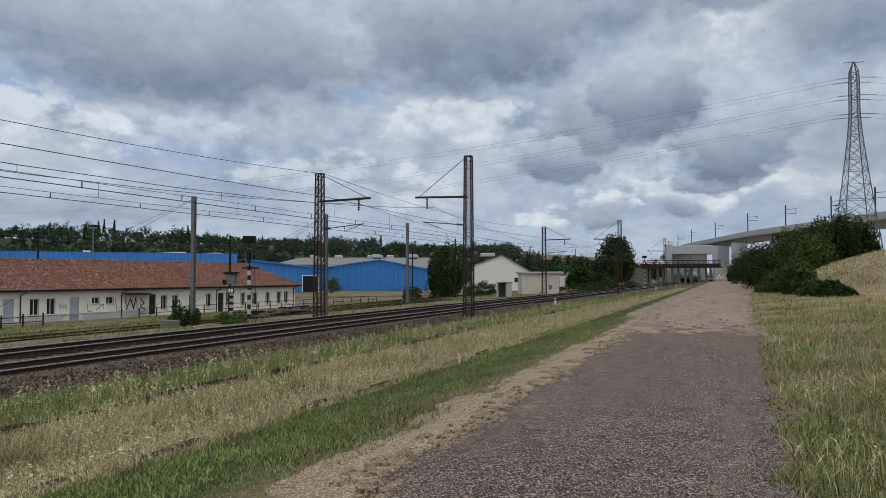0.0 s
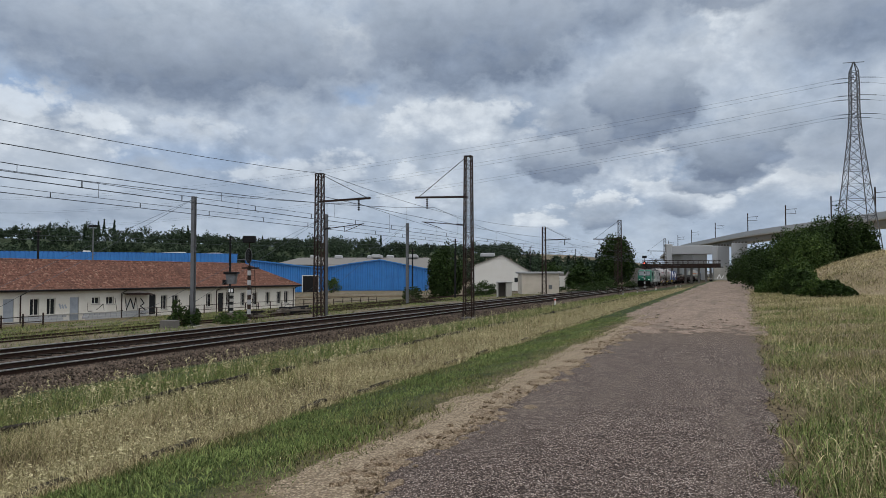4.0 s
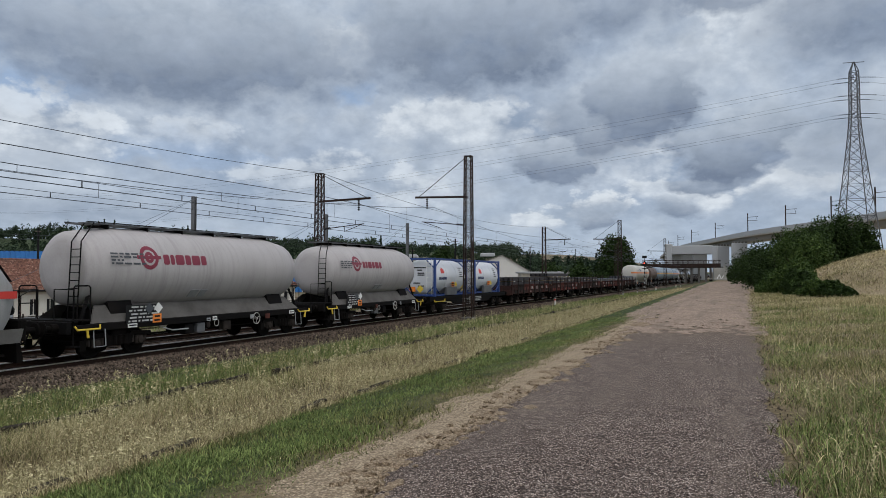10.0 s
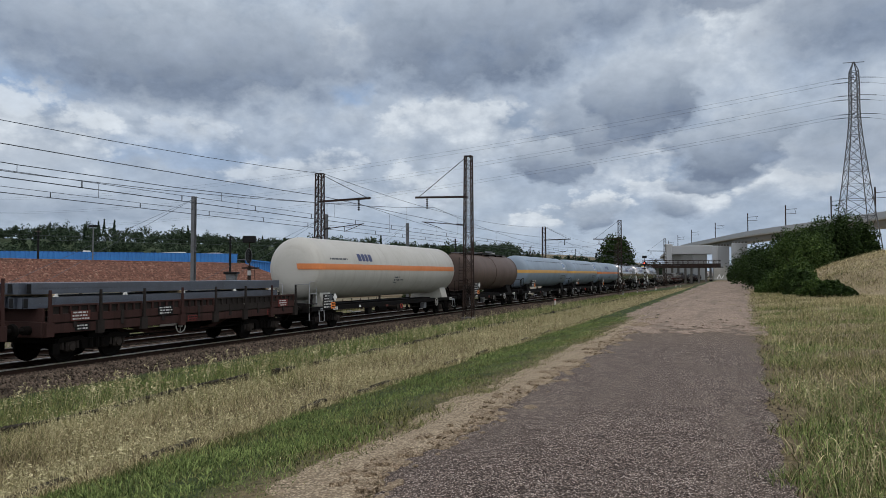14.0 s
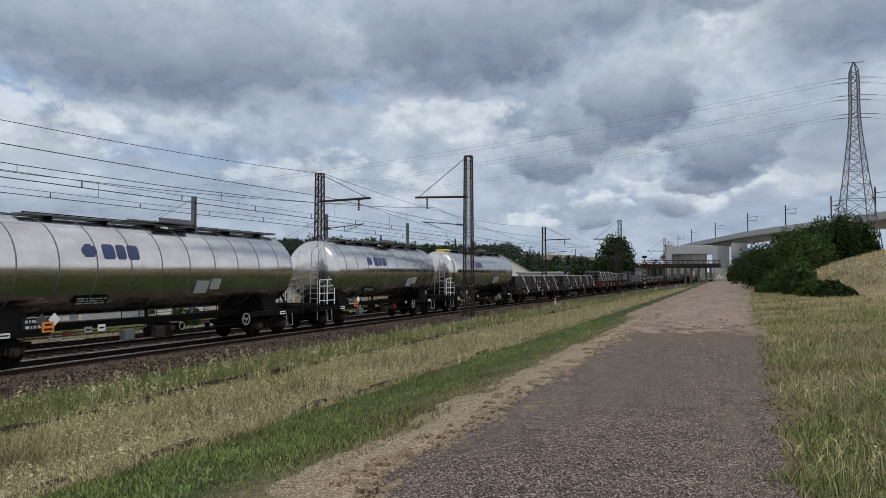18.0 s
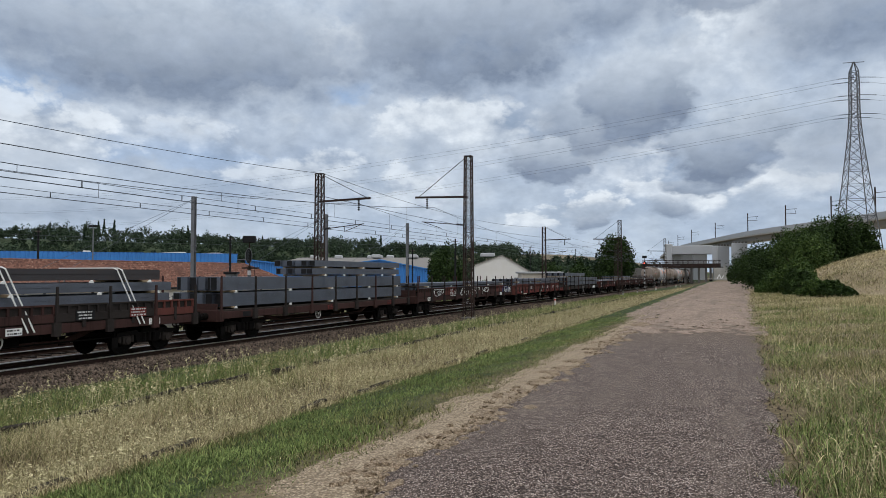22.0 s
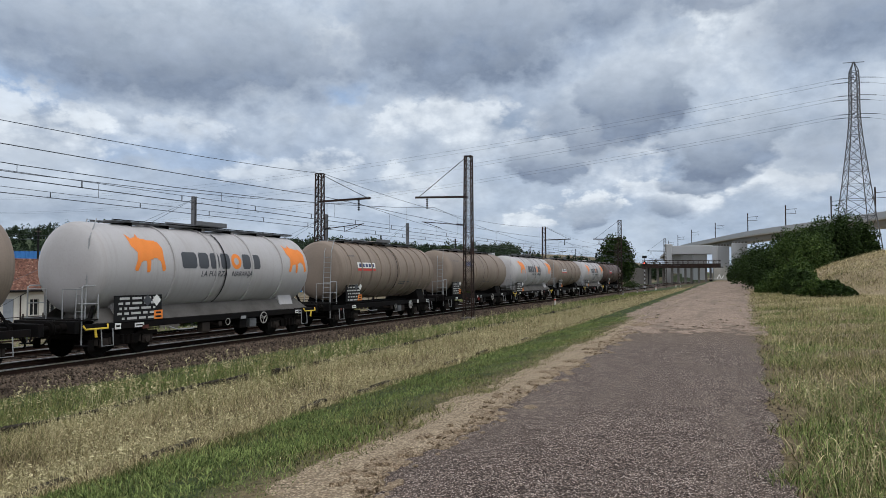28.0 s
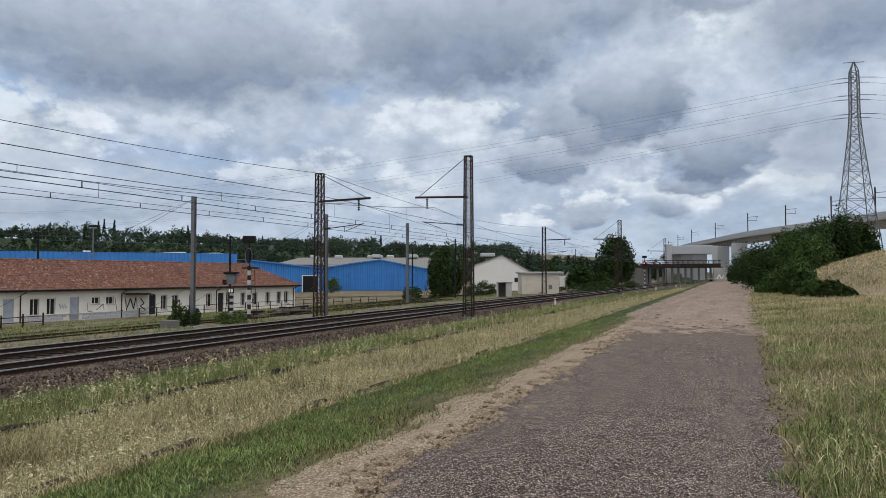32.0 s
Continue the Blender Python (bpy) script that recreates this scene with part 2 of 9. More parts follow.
def mat_track(name, a, b, c3, scale, bump):
    """Packed gravel with long wheel-worn bands and dark weedy patches."""
    k = Mat(name, 0.95, 0, 0.2)
    v, lv = k.coord(), k.coord((1.1, 0.12, 1))
    vo = k.node("TexVoronoi")
    vo.inputs["Scale"].default_value = scale
    k.wire(v, vo.inputs["Vector"])
    long, mid = k.noise(lv, 1.4, 6, 0.65), k.noise(v, 0.9, 7, 0.7)
    c = k.ramp(vo.outputs["Color"], [(0.1, a), (0.5, b), (0.9, c3)])
    c = k.mix(k.math("MULTIPLY", k.step(long, 0.45, 0.65), 0.6), c, (0.13, 0.1, 0.078))
    c = k.mix(k.math("MULTIPLY", k.step(mid, 0.55, 0.68), 0.75), c, (0.075, 0.062, 0.042))
    k.color(c).bump(mid, bump, 0.04)
    return k.mat


SOIL, ASPHALT = mat_ground(), mat_asphalt()
BALLAST = mat_grit("rusty_brown_ballast", (0.02, 0.014, 0.01), (0.08, 0.056, 0.04), (0.24, 0.18, 0.135), 19)
GRAVEL = mat_track("pale_packed_gravel", (0.11, 0.078, 0.058), (0.24, 0.175, 0.132), (0.43, 0.33, 0.26), 26, 0.8)
LEAF = mat_leaf("green_leaves", (0.01, 0.021, 0.006), (0.048, 0.08, 0.02))
LEAF_LIGHT = mat_leaf("light_green_leaves", (0.02, 0.04, 0.01), (0.1, 0.15, 0.04))
EARTHY = plain("earth_stained_concrete", (0.2, 0.16, 0.11), 0.95, 0, 0.5, 1.0, (0.1, 0.085, 0.05), 0.3)
CONCRETE_WARM = plain("warm_pale_concrete", (0.5, 0.45, 0.38), 0.9, 0, 0.5, 0.8, (0.3, 0.27, 0.22), 0.2)
LEAF_FAR = mat_leaf("far_wood_leaves", (0.017, 0.03, 0.018), (0.058, 0.084, 0.046))
LEAF_CONIFER = mat_leaf("dark_needles", (0.008, 0.02, 0.01), (0.026, 0.045, 0.024))
GRASS_GREEN = mat_leaf("fresh_grass", (0.018, 0.038, 0.009), (0.42, 0.52, 0.175), 0.36)
GRASS_DRY = mat_leaf("dry_grass", (0.085, 0.06, 0.022), (0.98, 0.85, 0.5), 0.4)
GRASS_MIX = mat_leaf("half_dry_grass", (0.026, 0.036, 0.01), (0.42, 0.41, 0.16), 0.4)
STRAW_BROWN = mat_leaf("withered_brown_straw", (0.05, 0.036, 0.02), (0.27, 0.2, 0.115))
SEED = mat_leaf("pale_seed_heads", (0.22, 0.19, 0.09), (0.7, 0.63, 0.38))
BARK = plain("bark", (0.09, 0.07, 0.05), 0.9, 0, 0.5, 4, bump=0.5)
RUST = plain("rusty_rail_steel", (0.028, 0.017, 0.013), 0.85, 0.0, 0.5, 6, (0.012, 0.008, 0.007))
RAILTOP = plain("polished_rail_head", (0.6, 0.58, 0.55), 0.3, 1.0, 0.2, 8)
STEEL_DARK = plain("dark_weathered_steel", (0.024, 0.019, 0.018), 0.7, 0.1, 0.5, 2, (0.09, 0.05, 0.035))
STEEL_GREY = plain("galvanised_steel", (0.15, 0.155, 0.165), 0.55, 0.4, 0.45, 2)
# wire colour is greyed to stand in for haze over thin wires
WIRE = plain("haze_greyed_wire", (0.075, 0.085, 0.1), 0.6, 0.2, 0.2, 5)
CONCRETE = plain("weathered_concrete", (0.36, 0.35, 0.32), 0.9, 0, 0.5, 0.6, (0.2, 0.19, 0.17), 0.3)
CONCRETE_PALE = plain("pale_new_concrete", (0.36, 0.37, 0.382), 0.85, 0, 0.35, 0.3, (0.33, 0.32, 0.3), 0.2)
CONCRETE_DARK = plain("dark_concrete", (0.14, 0.13, 0.12), 0.95, 0, 0.6, 0.5, (0.06, 0.055, 0.05), 0.3)
RENDERED = plain("cream_rendered_wall", (0.62, 0.595, 0.54), 0.9, 0, 0.4, 0.7, (0.4, 0.35, 0.28), 0.2)
WHITEWALL = plain("white_wall_paint", (0.6, 0.585, 0.555), 0.85, 0, 0.3, 0.5, (0.5, 0.47, 0.42))
BLUE = plain("blue_profiled_sheet", (0.032, 0.18, 0.48), 0.5, 0, 0.3, 0.4, (0.03, 0.07, 0.2))
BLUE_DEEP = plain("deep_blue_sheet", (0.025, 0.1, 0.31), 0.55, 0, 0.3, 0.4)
ROOFGREY = plain("grey_fibre_cement_roof", (0.2, 0.188, 0.17), 0.9, 0, 0.5, 0.5, (0.17, 0.15, 0.13))
DARKGLASS = plain("dark_window_glass", (0.02, 0.022, 0.025), 0.15, 0, 0.2, 2)
SHUTTER = plain("grey_steel_shutter", (0.33, 0.36, 0.4), 0.6, 0.2, 0.3, 2)
WOODOLD = plain("old_grey_timber", (0.13, 0.11, 0.09), 0.9, 0, 0.5, 3)
# trough covers and kerb stones take the dark of shaded gaps
GAP = plain("dark_gap_stone", (0.04, 0.034, 0.026), 0.95, 0, 0.6, 3, (0.015, 0.013, 0.01))
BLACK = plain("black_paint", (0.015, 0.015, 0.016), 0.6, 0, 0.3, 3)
WHITE = plain("white_paint", (0.75, 0.75, 0.73), 0.6, 0, 0.25, 2)
ORANGE = plain("orange_paint", (0.8, 0.23, 0.03), 0.5, 0, 0.15, 3)
CRIMSON = plain("dark_crimson_paint", (0.2, 0.022, 0.045), 0.55, 0, 0.2, 3)
RED = plain("red_paint", (0.55, 0.04, 0.03), 0.5, 0, 0.2, 3)
YELLOW = plain("yellow_paint", (0.7, 0.5, 0.05), 0.55, 0, 0.25, 3)

# ---------------------------------------------------------------- land
PROFILE = [(-4000, -2.0), (-60, -2.0), (-45, -1.2), (-34, -0.55), (-27, -0.42), (-17.6, -0.45), (-15, -0.38), (-11, -0.02),
           (-10.6, 0.08), (-6.4, 0.42), (-5.9, 0.62), (-3.8, 0.86), (-3.0, 0.92), (0.6, 0.92), (2.0, 1.0), (6, 1.12), (4000, 1.12)]


def land(x, y):
    """Height of the ground."""
    r = x - bend(max(y, -40)) if x < -8 else x
    z = PROFILE[-1][1]
    for (x0, z0), (x1, z1) in zip(PROFILE, PROFILE[1:]):
        if x0 <= r <= x1:
            z = z0 + (z1 - z0) * (r - x0) / (x1 - x0)
            break
    # the grassy mound beyond the road
    q = ((x - 24) / 20) ** 2 + ((y - 78) / 25) ** 2
    z += 4.8 * max(0.0, 1 - q) ** 0.8 if q < 1 else 0.0
    # wooded slope beyond the works
    d = math.hypot(x, y)
    if d > 260:
        a = max(0.0, min(1.0, (d - 260) / 300))
        w = max(0.0, min(1.0, (-x - 20) / 120 + 0.25))
        z += (20 + 9 * max(0.0, min(1.0, (-x - 150) / 250))) * w * a * a * (3 - 2 * a)
    if -16 > r > -100 or r > 1.5 or -10 < r < -3.2:
        z += 0.05 * (noise.noise((x * 0.35, y * 0.35, 0)) + 0.6 * noise.noise((x * 1.3, y * 1.3, 5)))
    return z


def sheet(xs, ys, high):
    g = Geo()
    n = len(ys)
    g.v = [(x, y, high(x, y)) for x in xs for y in ys]
    g.f = [(i * n + j, (i + 1) * n + j, (i + 1) * n + j + 1, i * n + j + 1) for i in range(len(xs) - 1) for j in range(n - 1)]
    g.m = [0] * len(g.f)
    return g


xs = [-4000, -2500, -1500, -900, -600, -450, -350, -280, -220, -180, -150, -125, -105, -90, -80, -70, -60, -52, -45, -40, -36, -33, -30]
xs += list(np.arange(-28.5, 40, 0.8)) + [44, 50, 60, 75, 100, 140, 200, 300, 500, 900, 1600, 2800, 4000]
ys = [-400, -150, -60, -30, -15] + list(np.arange(-8, 100, 1.5)) + list(np.arange(100, 240, 6)) + [250, 270, 300, 340, 390, 450, 520, 600, 700, 850, 1000, 1400, 2000, 3000, 4500]
solo("ground", sheet([float(a) for a in xs], [float(a) for a in ys], land), SOIL, "dry and green meadow ground beside a railway line", "ground", kind="structure", smooth=True)


def ragged(y, seed, amp):
    return amp * (noise.noise((y * 0.9, seed, 0)) + 0.6 * noise.noise((y * 3.1, seed, 3)) + 0.35 * noise.noise((y * 9, seed, 7)))


def strip(y0, y1, step, left, right, lift, cols=10, tail=None):
    """A thin sheet over the ground between two ragged edges."""
    g = Geo()
    ysr = list(np.arange(y0, y1 + step / 2, step))
    for y in ysr:
        y = float(y)
        a, b = left(y), right(y)
        for c in range(cols + 1):
            x = a + (b - a) * c / cols
            edge = -0.03 if c in (0, cols) or (tail is not None and y > tail + 1.1 * noise.noise((x * 1.6, y * 0.8, 4))) else lift
            g.v.append((x, y, land(x, y) + edge))
    n = cols + 1
    g.f = [(i * n + j, i * n + j + 1, (i + 1) * n + j + 1, (i + 1) * n + j) for i in range(len(ysr) - 1) for j in range(cols)]
    g.m = [0] * len(g.f)
    return g


def road_left(y):
    return -2.75 - 0.004 * y + ragged(y, 2, 0.3) + 0.12 * noise.noise((y * 17, 2, 0))


def road_right(y):
    return 0.42 + 0.016 * y + ragged(y, 9, 0.16)


solo("road", strip(-8, 28.5, 0.12, road_left, road_right, 0.03, 26, 26.0), ASPHALT, "old chipped grey asphalt service road with ragged edges", "road", kind="structure")
solo("gravel_road", strip(22.5, 200, 0.5, lambda y: -2.9 - 2.1 * max(0.0, min(1.0, (y - 23) / 13)) + ragged(y, 4, 0.6), lambda y: 0.8 + 0.032 * (y - 20) + ragged(y, 5, 0.3), 0.022),
     GRAVEL, "pale packed gravel track beyond the asphalt", "road", kind="structure")
solo("bare_verge", strip(-8, 60, 0.15, lambda y: -3.75 + 0.002 * y + ragged(y, 12, 0.3), lambda y: -2.6, 0.012, 6),
     mat_grit("trampled_straw_dirt", (0.17, 0.125, 0.08), (0.38, 0.295, 0.2), (0.58, 0.465, 0.33), 45, 0.8), "trampled straw-coloured dirt strip beside the road", "verge", kind="structure")



def patches(name, label, mat, spots, seed, lift=0.05):
    """Low ragged pats of soil or litter lying on the road."""
    rng, g = random.Random(seed), Geo()
    for x, y, r in spots:
        n, o, sx, sy = 14, len(g.v), rng.uniform(0.6, 1.0), rng.uniform(0.9, 1.7)
        g.v.append((x, y, land(x, y) + lift))
        for ring, q in ((0.7, 0.9), (1.0, 0.1)):
            for i in range(n):
                a = 2 * math.pi * i / n
                d = r * ring * rng.uniform(0.55, 1.25)
                px, py = x + d * sx * math.cos(a), y + d * sy * math.sin(a)
                g.v.append((px, py, land(px, py) + lift * q + 0.002))
        for i in range(n):
            j = (i + 1) % n
            g.f += [(o, o + 1 + i, o + 1 + j), (o + 1 + i, o + 1 + n + i, o + 1 + n + j, o + 1 + j)]
        g.m += [0] * (2 * n)
    solo(name, g, mat, label, "soil", kind="stuff")


def edge_spots(edge, y0, y1, n, off, wide, r0, r1, seed, clump=0.0):
    rng, out = random.Random(seed), []
    while len(out) < n:
        y = y0 * (y1 / y0) ** rng.random()
        if noise.noise((y * 0.55, seed, 0)) > clump:
            out.append((edge(y) + off + rng.gauss(0, wide), y, rng.uniform(r0, r1) * (0.5 + y * 0.035)))
    return out


DIRT = mat_grit("trodden_dirt", (0.15, 0.105, 0.066), (0.3, 0.225, 0.15), (0.44, 0.345, 0.24), 45, 0.8)
patches("edge_litter", "dark crumbled soil and litter along the road edge", mat_grit("dark_crumbled_edge", (0.03, 0.024, 0.018), (0.09, 0.07, 0.052), (0.24, 0.19, 0.145), 50, 0.9),
        edge_spots(road_right, 3.5, 60, 420, 0.04, 0.1, 0.008, 0.026, 31, -0.1), 5, 0.03)
patches("verge_dirt_pats", "dry dirt washed over the asphalt edge", DIRT, edge_spots(road_left, 3.0, 30, 330, 0.0, 0.14, 0.03, 0.16, 33, -0.3), 6, 0.042)
patches("track_dirt_pats", "dusty dirt where the asphalt ends", GRAVEL, [(random.Random(i).uniform(-3, 1), 22 + 6 * random.Random(i + 500).random() ** 0.7, random.Random(i + 900).uniform(0.15, 0.55)) for i in range(120)], 7, 0.042)
patches("track_weed_pats", "dark weedy pats across the gravel track", mat_grit("dark_weedy_soil", (0.04, 0.034, 0.02), (0.1, 0.08, 0.052), (0.19, 0.15, 0.11), 40, 0.9),
        [(random.Random(i).uniform(-3.2, 1.4), 24 + 60 * random.Random(i + 300).random() ** 1.4, random.Random(i + 700).uniform(0.03, 0.14)) for i in range(34)], 8, 0.046)

# ---------------------------------------------------------------- railway: ballast bed, sleepers, rails


def along(x, z, y0, y1, step=8.0):
    """Points that follow the line at x across it."""
    n = max(1, round((y1 - y0) / step))
    return [(x + bend(y0 + (y1 - y0) * i / n), y0 + (y1 - y0) * i / n, z) for i in range(n + 1)]


def ribbon(prof, y0, y1, step, mat=0, wob=0.0):
    """A cross-section of (x, z) carried along the line."""
    g = Geo()
    pts = along(0, 0, y0, y1, step)
    n = len(prof)
    for px, py, _ in pts:
        for j, (a, b) in enumerate(prof):
            w = wob * noise.noise((a * 2.3, py * 1.7, 1.5)) if wob else 0
            g.v.append((px + a, py, b + w))
    g.f = [(i * n + j, (i + 1) * n + j, (i + 1) * n + j + 1, i * n + j + 1) for i in range(len(pts) - 1) for j in range(n - 1)]
    g.m = [mat] * len(g.f)
    return g


bed = [(-26.6, -0.62), (-25.7, -0.22), (-25, -0.2)] + [(-25 + 0.45 * i, -0.2) for i in range(1, 16)] + [(-17.9, -0.21), (-17.3, -0.4), (-16.85, -0.62)]
solo("ballast_bed", ribbon(bed, -60, 160, 0.6, 0, 0.05), BALLAST, "rust-brown crushed stone ballast under two tracks", "ballast", kind="structure")
solo("far_ballast_bed", ribbon(bed, 160, 1000, 10), BALLAST, "rust-brown ballast of the far line", "ballast", kind="structure")

RAILPROF = [(-0.07, -0.172), (-0.07, -0.158), (-0.012, -0.135), (-0.012, -0.04), (-0.036, -0.03), (-0.036, -0.001), (-0.03, 0.0), (0.03, 0.0), (0.036, -0.001), (0.036, -0.03), (0.012, -0.04), (0.012, -0.135), (0.07, -0.158), (0.07, -0.172)]
for tx in (NEAR, FAR):
    for sx in (-0.755, 0.755):
        g = ribbon([(tx + sx + a, b) for a, b in RAILPROF], -60, 1000, 6)
        n = len(RAILPROF) - 1
        g.m = [1 if 4 <= i % n <= 8 else 0 for i in range(len(g.f))]
        solo("rail", g, [RUST, RAILTOP], "rusty steel rail with a polished running head", "rail", group="running rails")


# ---------------------------------------------------------------- drifting cloud deck, far behind everything


# clouds by azimuth, elevation, half width and half height in tens of degrees; then strength and softness
BLUE_GAPS = [(-0.64, 1.43, 0.16, 0.14), (-1.9, 0.95, 0.7, 0.16), (-3.0, 1.3, 0.5, 0.2)]
WHITES = [(-3.0, 0.98, 0.75, 0.4, 0.75), (-1.9, 1.0, 0.55, 0.2, 0.5), (-1.1, 0.72, 0.6, 0.25, 0.55), (-0.8, 1.72, 0.26, 0.28, 0.7), (0.2, 1.1, 0.75, 0.42, 0.75), (-0.2, 0.6, 0.5, 0.22, 0.55),
          (2.35, 1.72, 0.5, 0.45, 0.75), (1.4, 0.9, 0.55, 0.4, 0.7), (1.12, 0.5, 0.3, 0.16, 0.9), (2.05, 0.57, 0.4, 0.15, 0.85), (0.75, 0.42, 0.22, 0.1, 0.8), (2.6, 0.62, 0.35, 0.16, 0.85), (1.62, 0.66, 0.3, 0.14, 0.7)]
HEAPS = [(1.8, 0.52, 0.24, 0.12, 0.75, 0.1), (1.1, 0.41, 0.14, 0.1, 0.7, 0.08), (2.05, 0.72, 0.34, 0.08, 0.75, 0.08), (-2.5, 0.45, 1.0, 0.1, 0.4, 0.3), (2.95, 0.95, 0.4, 0.32, 0.5, 0.25),
         (2.22, 0.98, 0.44, 0.25, 0.95, 0.08), (1.25, 1.2, 0.55, 0.3, 0.8, 0.14), (1.62, 1.38, 0.46, 0.3, 0.95, 0.07), (0.86, 0.9, 0.34, 0.2, 0.95, 0.07),
         (2.9, 1.88, 0.62, 0.42, 0.85, 0.2), (2.1, 2.02, 0.3, 0.14, 0.75, 0.16), (1.3, 2.1, 0.75, 0.28, 0.7, 0.2), (0.2, 1.86, 0.95, 0.45, 0.95, 0.14), (-1.85, 1.66, 1.25, 0.42, 0.95, 0.16), (-3.1, 1.75, 0.4, 0.3, 0.45, 0.3)]


def mat_clouds():
    k = Mat("cloud_deck", 1.0)
    t = k.t
    t.nodes.remove(k.b)
    uv = k.node("TexCoord")
    sep = k.node("SeparateXYZ")
    k.wire(uv.outputs["UV"], sep.inputs[0])
    az, el = sep.outputs[0], sep.outputs[1]
    # clouds shrink and flatten towards the horizon
    flat = k.node("CombineXYZ")
    k.wire(az, flat.inputs[0])
    k.wire(k.math("MULTIPLY", k.math("POWER", k.math("ADD", el, 0.12), 0.72), 2.3), flat.inputs[1])
    big = k.noise(flat.outputs[0], 0.7, 7, 0.52, 0.2)
    puff = k.noise(flat.outputs[0], 2.3, 10, 0.58, 0.2)
    fine = k.noise(flat.outputs[0], 7.0, 8, 0.6, 0.3)
    # cauliflower relief: rounded cells at several sizes
    cell = k.node("TexVoronoi")
    cell.voronoi_dimensions, cell.normalize = "2D", True
    cell.inputs["Scale"].default_value, cell.inputs["Detail"].default_value, cell.inputs["Roughness"].default_value = 3.6, 4.0, 0.55
    k.wire(flat.outputs[0], cell.inputs["Vector"])
    knob = k.math("MULTIPLY", k.math("SUBTRACT", 0.31, cell.outputs["Distance"]), 1.5)

    def shifted(scale, ax, ay, seed):
        """Where a place falls once the air has stirred it."""
        nw, sh, off, amp = k.node("TexNoise"), k.node("VectorMath"), k.node("VectorMath"), k.node("VectorMath")
        nw.inputs["Scale"].default_value, nw.inputs["Detail"].default_value, nw.inputs["Roughness"].default_value = scale, 9, 0.55
        sh.operation, off.operation, amp.operation = "ADD", "SUBTRACT", "MULTIPLY"
        sh.inputs[1].default_value = (seed, seed * 0.7, seed)
        off.inputs[1].default_value, amp.inputs[1].default_value = (0.5, 0.5, 0.5), (ax, ay, 0)
        k.wire(flat.outputs[0], sh.inputs[0])
        k.wire(sh.outputs[0], nw.inputs["Vector"])
        k.wire(nw.outputs["Color"], off.inputs[0])
        k.wire(off.outputs[0], amp.inputs[0])
        return amp.outputs[0]

    def plus(a, b):
        n = k.node("VectorMath")
        n.operation = "ADD"
        k.wire(a, n.inputs[0])
        k.wire(b, n.inputs[1])
        return n.outputs[0]

    place = plus(plus(uv.outputs["UV"], shifted(0.9, 1.0, 0.5, 0.0)), shifted(3.0, 0.34, 0.2, 3.1))

    def inside(a, e, w, h):
        """Depth in one cloud (1 in its middle, 0 at its rim) and height in it (-1 to 1)."""
        mp, ln, hs = k.node("Mapping"), k.node("VectorMath"), k.node("SeparateXYZ")
        mp.vector_type, ln.operation = "TEXTURE", "LENGTH"
        mp.inputs["Location"].default_value, mp.inputs["Scale"].default_value = (a, e, 0), (w, h, 1)
        k.wire(place, mp.inputs[0])
        k.wire(mp.outputs[0], ln.inputs[0])
        k.wire(mp.outputs[0], hs.inputs[0])
        return k.math("SUBTRACT", 1.0, ln.outputs["Value"]), hs.outputs[1]

    # high veil: pale blue-grey with streaks and thin gaps
    veiln = k.math("ADD", k.math("MULTIPLY", big, 0.65), k.math("ADD", k.math("MULTIPLY", puff, 0.27), k.math("MULTIPLY", fine, 0.08)))
    col = k.ramp(veiln, [(0.34, (0.30, 0.385, 0.53)), (0.42, (0.375, 0.445, 0.57)), (0.5, (0.465, 0.53, 0.64)), (0.57, (0.56, 0.615, 0.705)), (0.66, (0.475, 0.53, 0.635))])
    col = k.mix(k.math("MULTIPLY", k.step(el, 0.9, 0.1), 0.55), col, (0.43, 0.515, 0.64))
    relief = k.math("ADD", k.math("MULTIPLY", knob, 0.9), k.math("MULTIPLY", k.math("SUBTRACT", puff, 0.5), 0.9))
    # blue gaps
    for a, e, w, h in BLUE_GAPS:
        d, _ = inside(a, e, w, h)
        col = k.mix(k.math("MULTIPLY", k.step(k.math("ADD", d, relief), 0.0, 0.7), 0.8), col, (0.33, 0.45, 0.66))
    # white cumulus: bright knobbly tops that fade out below
    for a, e, w, h, s in WHITES:
        d, up = inside(a, e, w, h)
        rim = k.step(k.math("ADD", d, relief), 0.1, 0.34)
        low = k.step(k.math("ADD", up, relief), -0.9, 0.1)
        lit = k.mix(k.step(k.math("ADD", up, k.math("MULTIPLY", relief, 2.2)), -0.5, 0.6), (0.50, 0.555, 0.65), (0.755, 0.79, 0.845))
        col = k.mix(k.math("MULTIPLY", k.math("MULTIPLY", rim, low), s), col, lit)
    # heaped grey clouds: pale crowns, slate-blue undersides
    for a, e, w, h, s, soft in HEAPS:
        d, up = inside(a, e, w, h)
        body = k.step(k.math("ADD", d, k.math("MULTIPLY", relief, 0.75)), -soft, soft + 0.14)
        under = k.step(k.math("ADD", k.math("SUBTRACT", 0.0, up), k.math("MULTIPLY", relief, 1.1)), -0.85, 0.55)
        shade = k.mix(k.step(puff, 0.3, 0.68), (0.165, 0.207, 0.295), (0.262, 0.316, 0.418))
        crown = k.mix(k.step(relief, -0.25, 0.3), (0.40, 0.46, 0.56), (0.59, 0.64, 0.72))
        col = k.mix(k.math("MULTIPLY", body, s), col, k.mix(under, crown, shade))
    # billows at a smaller scale run through the whole deck
    swell = k.math("ADD", 1.0, k.math("MULTIPLY", k.math("ADD", relief, k.math("MULTIPLY", k.math("SUBTRACT", fine, 0.5), 0.8)), 0.26))
    col = k.mix(1.0, col, swell, "MULTIPLY")
